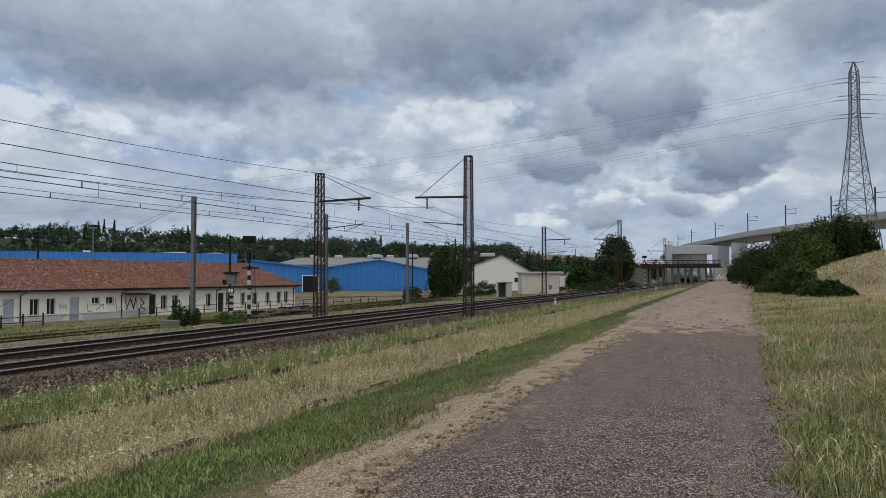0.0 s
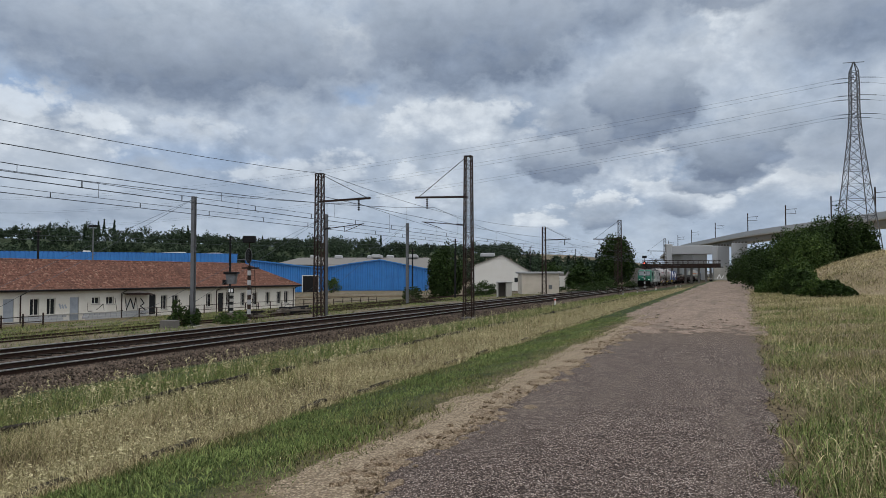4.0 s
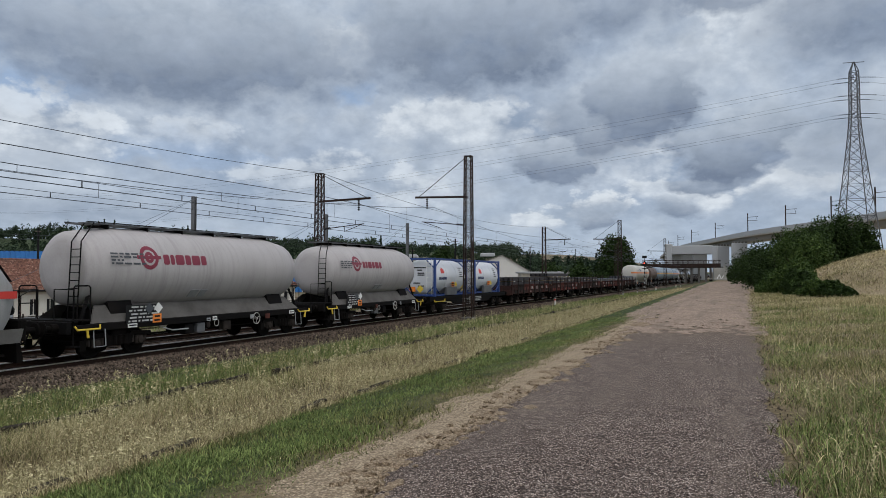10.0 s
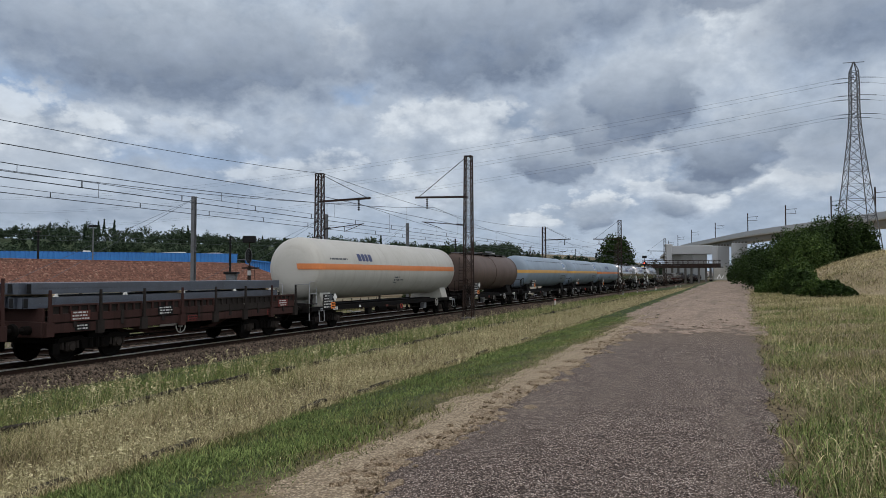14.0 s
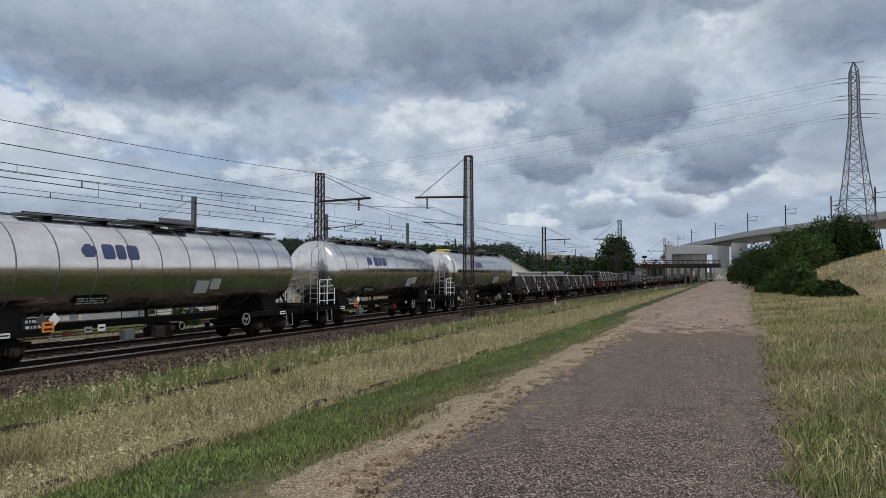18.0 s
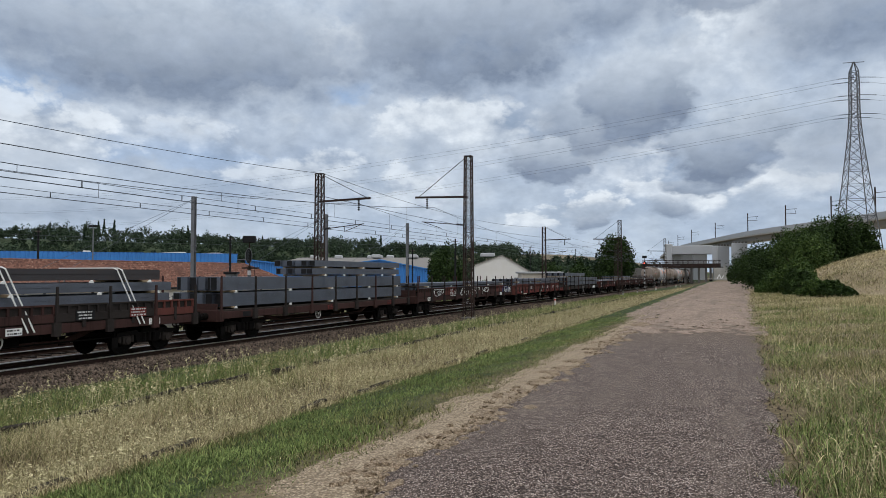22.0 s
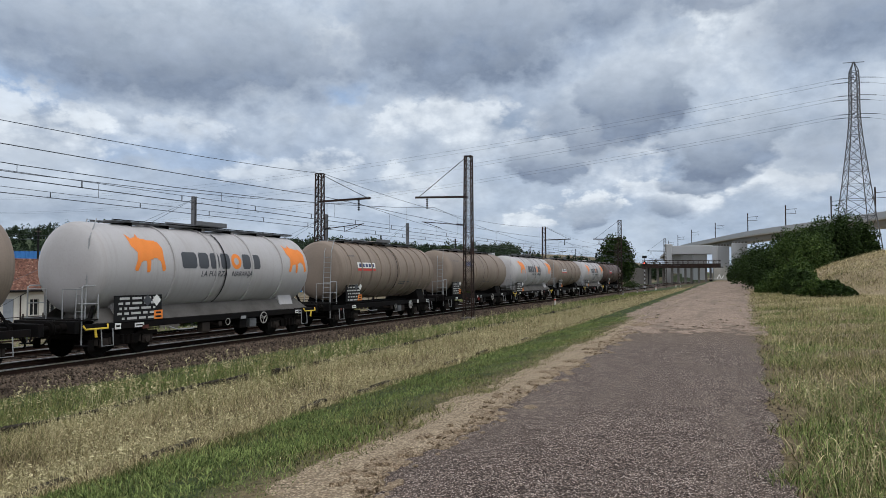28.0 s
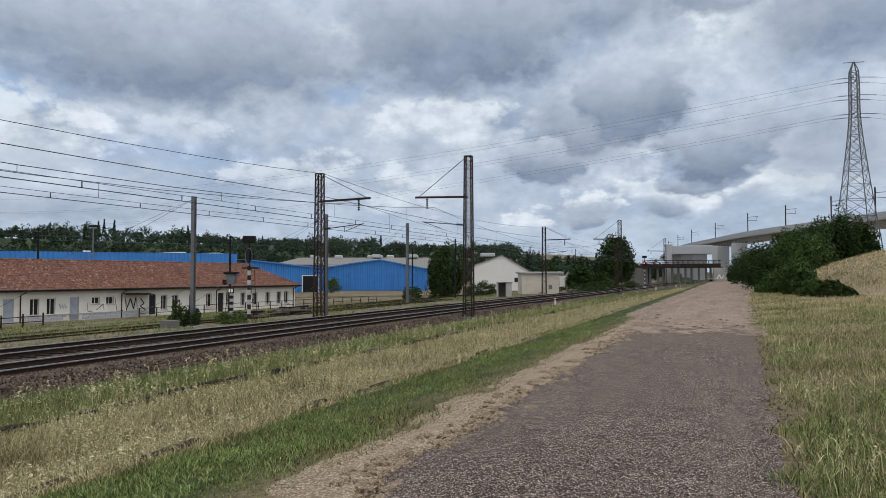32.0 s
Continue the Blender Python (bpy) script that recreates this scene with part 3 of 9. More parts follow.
    col = k.mix(1.0, col, (0.935, 0.965, 0.972), "MULTIPLY")
    em = k.node("Emission")
    k.wire(col, em.inputs[0])
    em.inputs[1].default_value = 1.0
    k.wire(em.outputs[0], t.nodes["Material Output"].inputs[0])
    return k.mat


def cloud_backdrop():
    g, uvs = Geo(), []
    R, A, B = 3800.0, 60, 40
    for i in range(A + 1):
        for j in range(B + 1):
            a, e = radians(-44 + 88 * i / A), radians(-3 + 40 * j / B)
            w = a - YAW
            g.v.append((R * math.sin(w) * math.cos(e), R * math.cos(w) * math.cos(e), R * math.sin(e)))
            uvs.append((math.degrees(a) / 10, math.degrees(e) / 10))
    n = B + 1
    g.f = [(i * n + j, i * n + j + 1, (i + 1) * n + j + 1, (i + 1) * n + j) for i in range(A) for j in range(B)]
    g.m = [0] * len(g.f)
    ob = solo("cloud_backdrop", g, mat_clouds(), "drifting grey and white clouds with gaps of blue sky", "sky", kind="structure", smooth=True)
    layer = ob.data.uv_layers.new(name="sky")
    for lp, q in zip(layer.data, ob.data.loops):
        lp.uv = uvs[q.vertex_index]
    return ob


CLOUDS = cloud_backdrop()

# ---------------------------------------------------------------- catenary masts


def lattice(g, h, w0, w1, step, bar):
    """Four angle legs and zigzag lacing, tapering from w0 to w1."""
    def half(z):
        return (w0 + (w1 - w0) * z / h) / 2
    for sx in (-1, 1):
        for sy in (-1, 1):
            g.beam((sx * half(0), sy * half(0) * 0.8, 0), (sx * half(h), sy * half(h) * 0.8, h), bar * 1.5)
    n = max(2, round(h / step))
    for i in range(n):
        z0, z1 = h * i / n, h * (i + 1) / n
        a, b = half(z0), half(z1)
        for s in (-1, 1):
            g.beam((-a, s * a * 0.8, z0), (b, s * b * 0.8, z1), bar, bar * 0.5)
            g.beam((a, s * a * 0.8, z0), (-b, s * b * 0.8, z1), bar, bar * 0.5)
            g.beam((s * a, -a * 0.8, z0), (s * b, b * 0.8, z1), bar, bar * 0.5)
        for s in (-1, 1):
            g.beam((-b, s * b * 0.8, z1), (b, s * b * 0.8, z1), bar, bar * 0.5)
    return g


def insulator(g, a, b, r=0.07, n=5):
    a, b = Vector(a), Vector(b)
    pts, rs = [], []
    for i in range(n):
        for q, rr in ((0.0, 0.02), (0.3, r), (0.6, r), (0.9, 0.02)):
            pts.append(a + (b - a) * (i + q) / n)
            rs.append(rr)
    return g.tube(pts, rs, 8)


def lattice_mast(x, y, h, side, arm_z, reach, base_z):
    """A riveted lattice mast with a stayed bracket over its track; side: +1 if the bracket points to +x."""
    ob = thing("catenary_mast", "dark steel lattice catenary mast with a stayed bracket arm", "catenary mast", pose(x, y, base_z), "catenary masts")
    part("shaft", lattice(Geo(), h, 0.62, 0.46, 0.6, 0.05), STEEL_DARK, ob)
    g = Geo().box(-0.42, 0.42, -0.36, 0.36, -0.6, 0.04, 0.04)
    part("footing", g, CONCRETE_DARK, ob, "weathered concrete footing")
    part("cap", Geo().box(-0.27, 0.27, -0.23, 0.23, h, h + 0.05), STEEL_DARK, ob)
    s = side
    g = Geo().beam((0, 0, arm_z), (s * reach, 0, arm_z + 0.1), 0.1, 0.14)
    arm = part("bracket_arm", g, STEEL_DARK, ob)
    part("stay_rod", Geo().tube([(s * 0.25, 0, h - 0.1), (s * (reach - 0.3), 0, arm_z + 0.15)], 0.022, 6), STEEL_DARK, ob)
    g = Geo()
    insulator(g, (s * (reach - 0.9), 0, arm_z), (s * (reach - 0.9), 0, arm_z - 0.75), 0.085)
    part("insulator", g, BLACK, ob, "dark glass insulator string")
    g = Geo().tube([(s * 0.3, 0, arm_z - 1.95), (s * (reach - 0.5), 0, arm_z - 1.65)], 0.03, 6)
    g.tube([(s * (reach - 0.6), 0, arm_z - 1.66), (s * (reach - 2.0), 0, arm_z - 2.15)], 0.022, 6)
    part("registration_arm", g, STEEL_DARK, ob)
    g = Geo()
    insulator(g, (s * 0.3, 0, arm_z - 1.95), (s * 0.9, 0, arm_z - 1.89), 0.08)
    part("insulator", g, BLACK, ob)
    return ob


for x, y, h, side, z in ((-16.75, 47.6, 11.15, -1, -0.3), (-26.8, 44.6, 10.1, 1, -0.35), (-15.3, 112.2, 11.2, -1, -0.35), (-25.6, 106.6, 10.1, 1, -0.35), (-13.6, 174, 11.2, -1, -0.3), (-24.2, 171, 10.1, 1, -0.35)):
    lattice_mast(x, y, h, side, 8.35 if side < 0 else 8.15, 4.0, z)


def h_pole(x, y, z0, h, w=0.3):
    ob = thing("steel_pole", "slim grey steel H-section catenary pole", "catenary pole", pose(x, y, z0), "steel poles")
    g = Geo()
    g.box(-w / 2, w / 2, -w / 2, -w / 2 + 0.03, 0, h).box(-w / 2, w / 2, w / 2 - 0.03, w / 2, 0, h).box(-0.015, 0.015, -w / 2 + 0.03, w / 2 - 0.03, 0, h)
    part("section", g, STEEL_GREY, ob)
    part("footing", Geo().box(-0.4, 0.4, -0.4, 0.4, -0.6, 0.15, 0.03), CONCRETE, ob)
    for z in (h * 0.62, h * 0.58):
        part("clamp", Geo().box(-w * 0.6, w * 0.6, -w * 0.6, w * 0.6, z, z + 0.06), STEEL_GREY, ob)
    return ob


h_pole(-30.5, 36.0, -0.6, 8.05, 0.23)
h_pole(-28.5, 48.4, -0.6, 7.85, 0.22)
h_pole(-33.0, 73.5, -0.8, 9.15, 0.26)


def wood_pole(x, y, z0, h):
    ob = thing("wooden_pole", "dark tarred wooden line pole", "pole", pose(x, y, z0), "wooden poles")
    part("shaft", Geo().tube([(0, 0, -0.5), (0.02, 0, h)], [0.17, 0.11], 10), BLACK, ob, smooth=True)
    g = Geo().beam((-0.4, 0, h - 0.4), (0.4, 0, h - 0.4), 0.1)
    part("crossarm", g, WOODOLD, ob)
    return ob


wood_pole(-39.3, 105.5, -1.1, 9.3)
wood_pole(-54, 70, -2.0, 9.2)
wood_pole(-52, 118, -2.0, 9.3)
wood_pole(-51, 196, -2.0, 12.5)
wood_pole(-45, 229, -1.2, 12.0)
wood_pole(-75, 62, -2.0, 10.1)

# ---------------------------------------------------------------- wires


def span(p, q, sag, n=10):
    p, q = Vector(p), Vector(q)
    return [tuple(p + (q - p) * (i / n) - Vector((0, 0, 4 * sag * (i / n) * (1 - i / n)))) for i in range(n + 1)]


def catenary(tx, name, ys, zc, zm, off, sag):
    """Contact wires, carrier and droppers over one track, from bracket to bracket."""
    ob = thing(name, "overhead contact line of dark copper wires with droppers", "overhead line", group="contact lines")
    g1, g2, g3 = Geo(), Geo(), Geo()
    drops = []
    for y0, y1 in zip(ys, ys[1:]):
        a, b = (tx + bend(y0) + off, y0), (tx + bend(y1) + off, y1)
        top = span((*a, zm), (*b, zm), sag)
        mid = span((*a, zc + 0.27), (*b, zc + 0.27), 0.06)
        g1.tube(top, 0.014, 5)
        g2.tube(mid, 0.01, 5)
        for dx in (-0.05, 0.05):
            part("contact_wire", Geo().tube([(a[0] + dx, a[1], zc), (b[0] + dx, b[1], zc)], 0.009, 5), WIRE, ob)
        n = 7
        for i in range(n):
            t = (i + 0.5) / n
            x, y = a[0] + (b[0] - a[0]) * t, a[1] + (b[1] - a[1]) * t
            zt = zm - 4 * sag * t * (1 - t)
            drops.append(((x, y, zt), (x, y, zc + 0.27 - 0.24 * t * (1 - t)), 0.009))
            for e in (-0.25, 0.25):
                t2 = t + e / n
                x, y = a[0] + (b[0] - a[0]) * t2, a[1] + (b[1] - a[1]) * t2
                drops.append(((x, y, zc + 0.27 - 0.24 * t2 * (1 - t2)), (x, y, zc), 0.02))
    part("carrier_wire", g1, WIRE, ob)
    part("auxiliary_wire", g2, WIRE, ob)
    for a, b, r in drops:
        part("dropper", Geo().tube([a, b], r, 4), WIRE, ob)
    return ob


YS_N, YS_F = (-17, 47.6, 112.2, 174, 238, 302), (-18, 44.6, 106.6, 171, 235, 300)
catenary(NEAR, "contact_line", YS_N, 5.46, 7.4, 0.1, 1.52)
catenary(FAR, "contact_line", YS_F, 5.53, 7.5, -0.1, 1.25)

for z, sag, r in ((9.75, 1.08, 0.016), (8.15, 0.36, 0.021)):
    g = Geo()
    pts = [(-26.6 + bend(y), y, z) for y in YS_F]
    for p, q in zip(pts, pts[1:]):
        g.tube(span(p, q, sag), r, 5)
    solo("feeder_wire", g, WIRE, "dark feeder wire strung along the far masts", "wire", group="feeder wires")

# ---------------------------------------------------------------- long low railway building with a tiled roof


def frame_at(p, q):
    """A pose at p whose +x runs towards q, z up; outwards (towards the line) is -y."""
    d = math.degrees(math.atan2(q[1] - p[1], q[0] - p[0]))
    return pose(p[0], p[1], p[2], 0, 0, d)


def wall_with_holes(g, x0, x1, z0, z1, y0, y1, holes):
    """A wall along x from x0 to x1, between y0 and y1, with rectangular holes (xa, xb, za, zb)."""
    holes = sorted(holes)
    x = x0
    for xa, xb, za, zb in holes:
        if xa > x:
            g.box(x, xa, y0, y1, z0, z1)
        if za > z0:
            g.box(xa, xb, y0, y1, z0, za)
        if zb < z1:
            g.box(xa, xb, y0, y1, zb, z1)
        x = xb
    if x < x1:
        g.box(x, x1, y0, y1, z0, z1)
    return g


def mat_rooftile():
    k = Mat("old_red_clay_tile", 0.85, 0, 0.3)
    v = k.coord((1, 1, 1))
    vo = k.node("TexVoronoi")
    vo.inputs["Scale"].default_value = 5.6
    k.wire(v, vo.inputs["Vector"])
    big = k.noise(v, 0.45, 5, 0.65)
    c = k.ramp(vo.outputs["Color"], [(0.1, (0.075, 0.035, 0.026)), (0.45, (0.145, 0.066, 0.046)), (0.75, (0.2, 0.098, 0.07)), (0.97, (0.34, 0.22, 0.16))])
    c = k.mix(k.math("MULTIPLY", k.step(big, 0.5, 0.72), 0.55), c, (0.09, 0.05, 0.038))
    k.color(c)
    return k.mat


ROOFTILE = mat_rooftile()


def tile_slope(g, corner, along, up, width, height, hip0=0.0, hip1=0.0, pitch=0.24, rows=13):
    """A slope of round tiles: waves across, steps up the slope; hip0, hip1: how far its ends draw in at the top."""
    corner, along, up = Vector(corner), Vector(along).normalized(), Vector(up).normalized()
    out = along.cross(up).normalized()
    if out.z < 0:
        out = -out
    n = int(width / pitch) * 4
    base = len(g.v)
    cols = n + 1
    for j in range(rows * 2 + 1):
        q = (j // 2 + (0 if j % 2 == 0 else 0.98)) / rows if j < rows * 2 else 1.0
        step = 0.035 if j % 2 == 0 else 0.0
        a0, a1 = hip0 * q, width - hip1 * q
        for i in range(cols):
            s = a0 + (a1 - a0) * i / n
            wave = (0.045, 0.02, -0.03, 0.02)[i % 4]
            sag = 0.02 * noise.noise((s * 0.5, q * 3, 0))
            g.v.append(tuple(corner + along * s + up * (height * q) + out * (wave + step + sag)))
    for j in range(rows * 2):
        for i in range(n):
            g.f.append((base + j * cols + i, base + j * cols + i + 1, base + (j + 1) * cols + i + 1, base + (j + 1) * cols + i))
            g.m.append(0)
    return g


def railway_building():
    P, Q = (-63.25, 48.36, -2.15), (-58.16, 90.11, -2.15)
    m = frame_at(P, Q)
    ob = thing("railway_building", "long low cream building with a red tiled hip roof and graffiti", "building", m)
    X0, X1, D, H = -16.0, 42.1, 9.6, 3.3
    wins = [(2.89, 3.85, 0.85, 2.47), (4.6, 5.56, 0.85, 2.47), (9.55, 10.5, 1.75, 2.45), (11.25, 12.2, 1.65, 2.45), (18.43, 19.35, 0.8, 2.45), (20.06, 21.0, 0.82, 2.42),
            (22.61, 23.6, 0.82, 2.42), (25.3, 26.2, 0.82, 2.42), (28.7, 29.6, 0.75, 2.5), (31.2, 32.1, 0.78, 2.48), (33.45, 34.4, 0.78, 2.46), (35.95, 36.85, 0.78, 2.46),
            (38.2, 39.15, 0.8, 2.48), (39.75, 40.7, 0.8, 2.5), (-3.4, -2.4, 0.85, 2.45), (-6.5, -5.5, 0.85, 2.45), (-10.5, -9.5, 0.85, 2.45)]
    doors = [(0.3, 1.35, 0.35, 2.5), (7.05, 8.1, 0.0, 2.5), (16.78, 17.7, 0.3, 2.5), (27.25, 28.2, 0.0, 2.5)]
    part("wall", wall_with_holes(Geo(), X0, X1, 0, H, 0, 0.35, wins + doors), RENDERED, ob, "cream rendered wall with stains")
    part("wall", Geo().box(X0, X1, D - 0.3, D, 0, H), RENDERED, ob)
    part("wall", wall_with_holes(Geo(), 0.35, D - 0.3, 0, H, 0, 0.35, [(2.0, 3.0, 0.8, 2.5), (5.5, 6.5, 0.8, 2.5)]), RENDERED, ob, m=pose(X1, 0, 0, 0, 0, 90))
    part("wall", Geo().box(X0, X0 + 0.3, 0.35, D - 0.3, 0, H), RENDERED, ob)
    part("floor_slab", Geo().box(X0, X1, 0.35, D - 0.3, 0, 0.1), CONCRETE, ob)
    for a, b, c, d in wins:
        wd = part("window", Geo().box(a - 0.0, b + 0.0, 0.24, 0.28, c, d), DARKGLASS, ob)
        g = Geo()
        for q in (a, (a + b) / 2 - 0.03, b - 0.06):
            g.box(q, q + 0.06, 0.2, 0.24, c, d)
        g.box(a, b, 0.2, 0.239, c, c + 0.06).box(a, b, 0.2, 0.239, d - 0.06, d)
        part("window_frame", g, WHITEWALL, wd)
        part("window_sill", Geo().box(a - 0.08, b + 0.08, -0.07, 0.2, c - 0.08, c - 0.005, 0.01), CONCRETE, wd)
        if (b - a) > 0.93 and d - c > 1.2:
            part("shutter", Geo().box(b - 0.04, b - 0.005, 0.0, 0.2, c + 0.01, d - 0.01), RENDERED, wd)
    for a, b, c, d in doors:
        dr = part("door", Geo().box(a, b, 0.12, 0.17, c, d), SHUTTER if b < 10 else DARKGLASS, ob, "grey slatted steel shutter" if b < 10 else "dark doorway")
        if b < 10:
            for i in range(int((d - c) / 0.11)):
                part("shutter_slat", Geo().box(a + 0.02, b - 0.02, 0.1, 0.12, c + 0.02 + i * 0.11, c + 0.1 + i * 0.11), SHUTTER, dr)
        part("step", Geo().box(a - 0.2, b + 0.2, -0.6, 0.0, 0, max(0.12, c)), CONCRETE, ob)
    # stone plinth courses
    r = random.Random(3)
    shared = [Geo().box(0, w, -0.09, 0.0, 0, 0.24, 0.02).mesh("stone", [CONCRETE_PALE]) for w in (0.42, 0.55, 0.68)]
    for row in range(3):
        x = 2.0 + (row % 2) * 0.3
        while x < 16.2:
            k = r.randrange(3)
            w = (0.42, 0.55, 0.68)[k]
            if not any(a - 0.75 < x < b + 0.25 for a, b, c, d in doors if b < 17):
                part("stone", shared[k], None, ob, m=pose(x, 0, 0.02 + row * 0.26))
            x += w + 0.03
    part("plinth_ledge", Geo().box(2.0, 16.2, -0.13, 0.0, 0.8, 0.86), CONCRETE, ob)
    # roof: two long slopes, hipped at the far end
    RW, RH = 5.5, 3.05
    sl = math.hypot(RW, RH)
    up_f = (0, RW / sl, RH / sl)
    part("roof", tile_slope(Geo(), (X0 - 0.5, -0.62, H - 0.02), (1, 0, 0), up_f, X1 - X0 + 1.1, sl, 0, 5.8), ROOFTILE, ob, "weathered red clay tile slope")
    part("roof", tile_slope(Geo(), (X0 - 0.5, D + 0.62 + 0.56, H - 0.02), (1, 0, 0), (0, -RW / sl, RH / sl), X1 - X0 + 1.1, sl, 0, 5.8, 0.5), ROOFTILE, ob)
    hl = math.hypot(5.8, RH)
    part("hip_roof", tile_slope(Geo(), (X1 + 0.6, -0.62, H - 0.02), (0, 1, 0), (-5.8 / hl, 0, RH / hl), D + 1.7, hl, 5.5, 5.5), ROOFTILE, ob)
    g = Geo().tube([(X0, 4.88, H + RH), (X1 - 5.2, 4.88, H + RH)], 0.12, 8).tube([(X1 - 5.2, 4.88, H + RH), (X1 + 0.6, -0.6, H + 0.02)], 0.11, 8)
    part("ridge_tiles", g, ROOFTILE, ob)
    part("gutter", Geo().tube([(X0, -0.68, H - 0.02), (X1 + 0.6, -0.68, H - 0.02)], 0.085, 8), BLACK, ob)
    part("fascia", Geo().box(X0, X1 + 0.5, -0.6, -0.56, H - 0.2, H - 0.02), WOODOLD, ob)
    part("soffit", Geo().box(X0, X1 + 0.5, -0.56, -0.005, H - 0.06, H - 0.02), WHITEWALL, ob)
    for x in (1.9, 13.1, 26.9, 41.6):
        part("downpipe", Geo().tube([(x + 0.5, -0.66, H - 0.05), (x, -0.12, H - 0.5), (x, -0.1, 0.1)], 0.06, 8), STEEL_DARK, ob, "dark downpipe")
    part("awning", Geo().prism([(-1.1, 2.62), (0, 2.78), (0, 2.7), (-1.1, 2.56)], "x", 13.3, 16.6), STEEL_DARK, ob, "dark sheet awning over a door")
    # graffiti: plain dark strokes
    g = Geo()
    for k, (a, b) in enumerate((((12.3, 2.3), (12.6, 0.8)), ((12.6, 0.8), (13.4, 0.9)), ((13.6, 2.3), (13.75, 0.9)), ((13.75, 0.9), (14.3, 2.2)), ((14.3, 2.2), (14.7, 1.0)), ((14.7, 1.0), (15.0, 2.3)), ((15.0, 2.3), (15.2, 0.9)), ((15.6, 2.2), (16.1, 1.6)), ((16.1, 1.6), (15.6, 1.3)), ((15.6, 1.3), (16.3, 0.85)), ((9.0, 1.9), (9.1, 1.0)), ((9.1, 1.0), (9.6, 1.0)), ((10.1, 1.1), (10.9, 1.7)), ((10.9, 1.7), (11.0, 1.0)))):
        g.beam((a[0], -0.006, a[1]), (b[0], -0.006, b[1]), 0.006, 0.07 if k > 9 else 0.12)
    part("graffiti", g, BLACK, ob, "black sprayed strokes")
    g = Geo()
    for a, b in (((13.65, 2.1), (13.85, 1.1)), ((13.95, 1.4), (14.25, 2.0)), ((14.35, 2.0), (14.75, 1.2)), ((5.9, 1.9), (6.1, 1.4)), ((6.2, 1.8), (6.4, 1.4)), ((6.5, 1.8), (6.7, 1.4))):
        g.beam((a[0], -0.004, a[1]), (b[0], -0.004, b[1]), 0.004, 0.18)
    part("graffiti", g, SHUTTER, ob)
    return ob


railway_building()


def railing(p, q, posts, h, label):
    """A simple two-rail fence."""
    p, q = Vector(p), Vector(q)
    ob = thing("railing", label, "railing", pose(*p))
    d = q - p
    for i in range(posts + 1):
        a = d * (i / posts)
        z = land(p.x + a.x, p.y + a.y) - p.z
        part("post", Geo().box(a.x - 0.045, a.x + 0.045, a.y - 0.045, a.y + 0.045, z - 0.3, h), STEEL_DARK, ob)
    for z in (h - 0.03, h * 0.5):
        part("rail_bar", Geo().beam((0, 0, z), (d.x, d.y, z + d.z), 0.06), STEEL_DARK, ob)
    return ob


railing((-57.8, 60, -2.0), (-52.0, 104, -1.8), 20, 1.15, "rusty steel railing before the low building")
railing((-48.0, 22, -1.35), (-52.5, 44, -1.6), 10, 0.9, "low old fence with thin posts")

# ---------------------------------------------------------------- blue works sheds


def ribs(ob, x0, x1, z0, z1, step, mat, y=0.0):
    """Upright folds of profiled cladding."""
    n = int((x1 - x0) / step)
    g = Geo()
    for i in range(n):
        x = x0 + (i + 0.5) * step
        zt = z1(x) if callable(z1) else z1
        zb = z0(x) if callable(z0) else z0
        g.prism([(x - step * 0.34, y), (x - step * 0.2, y - 0.16), (x + step * 0.2, y - 0.16), (x + step * 0.34, y)], "z", zb, zt)
    part("cladding", tagged_mesh(g, "cladding", mat), None, ob)


def tagged_mesh(g, name, mat):
    return g.mesh(name, [mat])


def long_works():
    ob = thing("works_hall", "long blue profiled-sheet works hall with a flat roof", "building", frame_at((-150, 96, -2.0), (-112.5, 136.5, -2.0)))
    L = math.hypot(37.5, 40.5)
    part("wall", Geo().box(-70, L + 7.4, 0, 30, 0, 9.35), BLUE, ob, "blue profiled sheet wall")
    ribs(ob, -70, L + 7.4, 2, 9.55, 0.9, BLUE)
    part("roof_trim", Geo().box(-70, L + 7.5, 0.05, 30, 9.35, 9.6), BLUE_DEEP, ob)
    for x in (12, 30):
        part("roof_vent", Geo().box(x, x + 1.6, 4, 6, 9.6, 10.0, 0.1), WHITEWALL, ob)
    return ob


long_works()


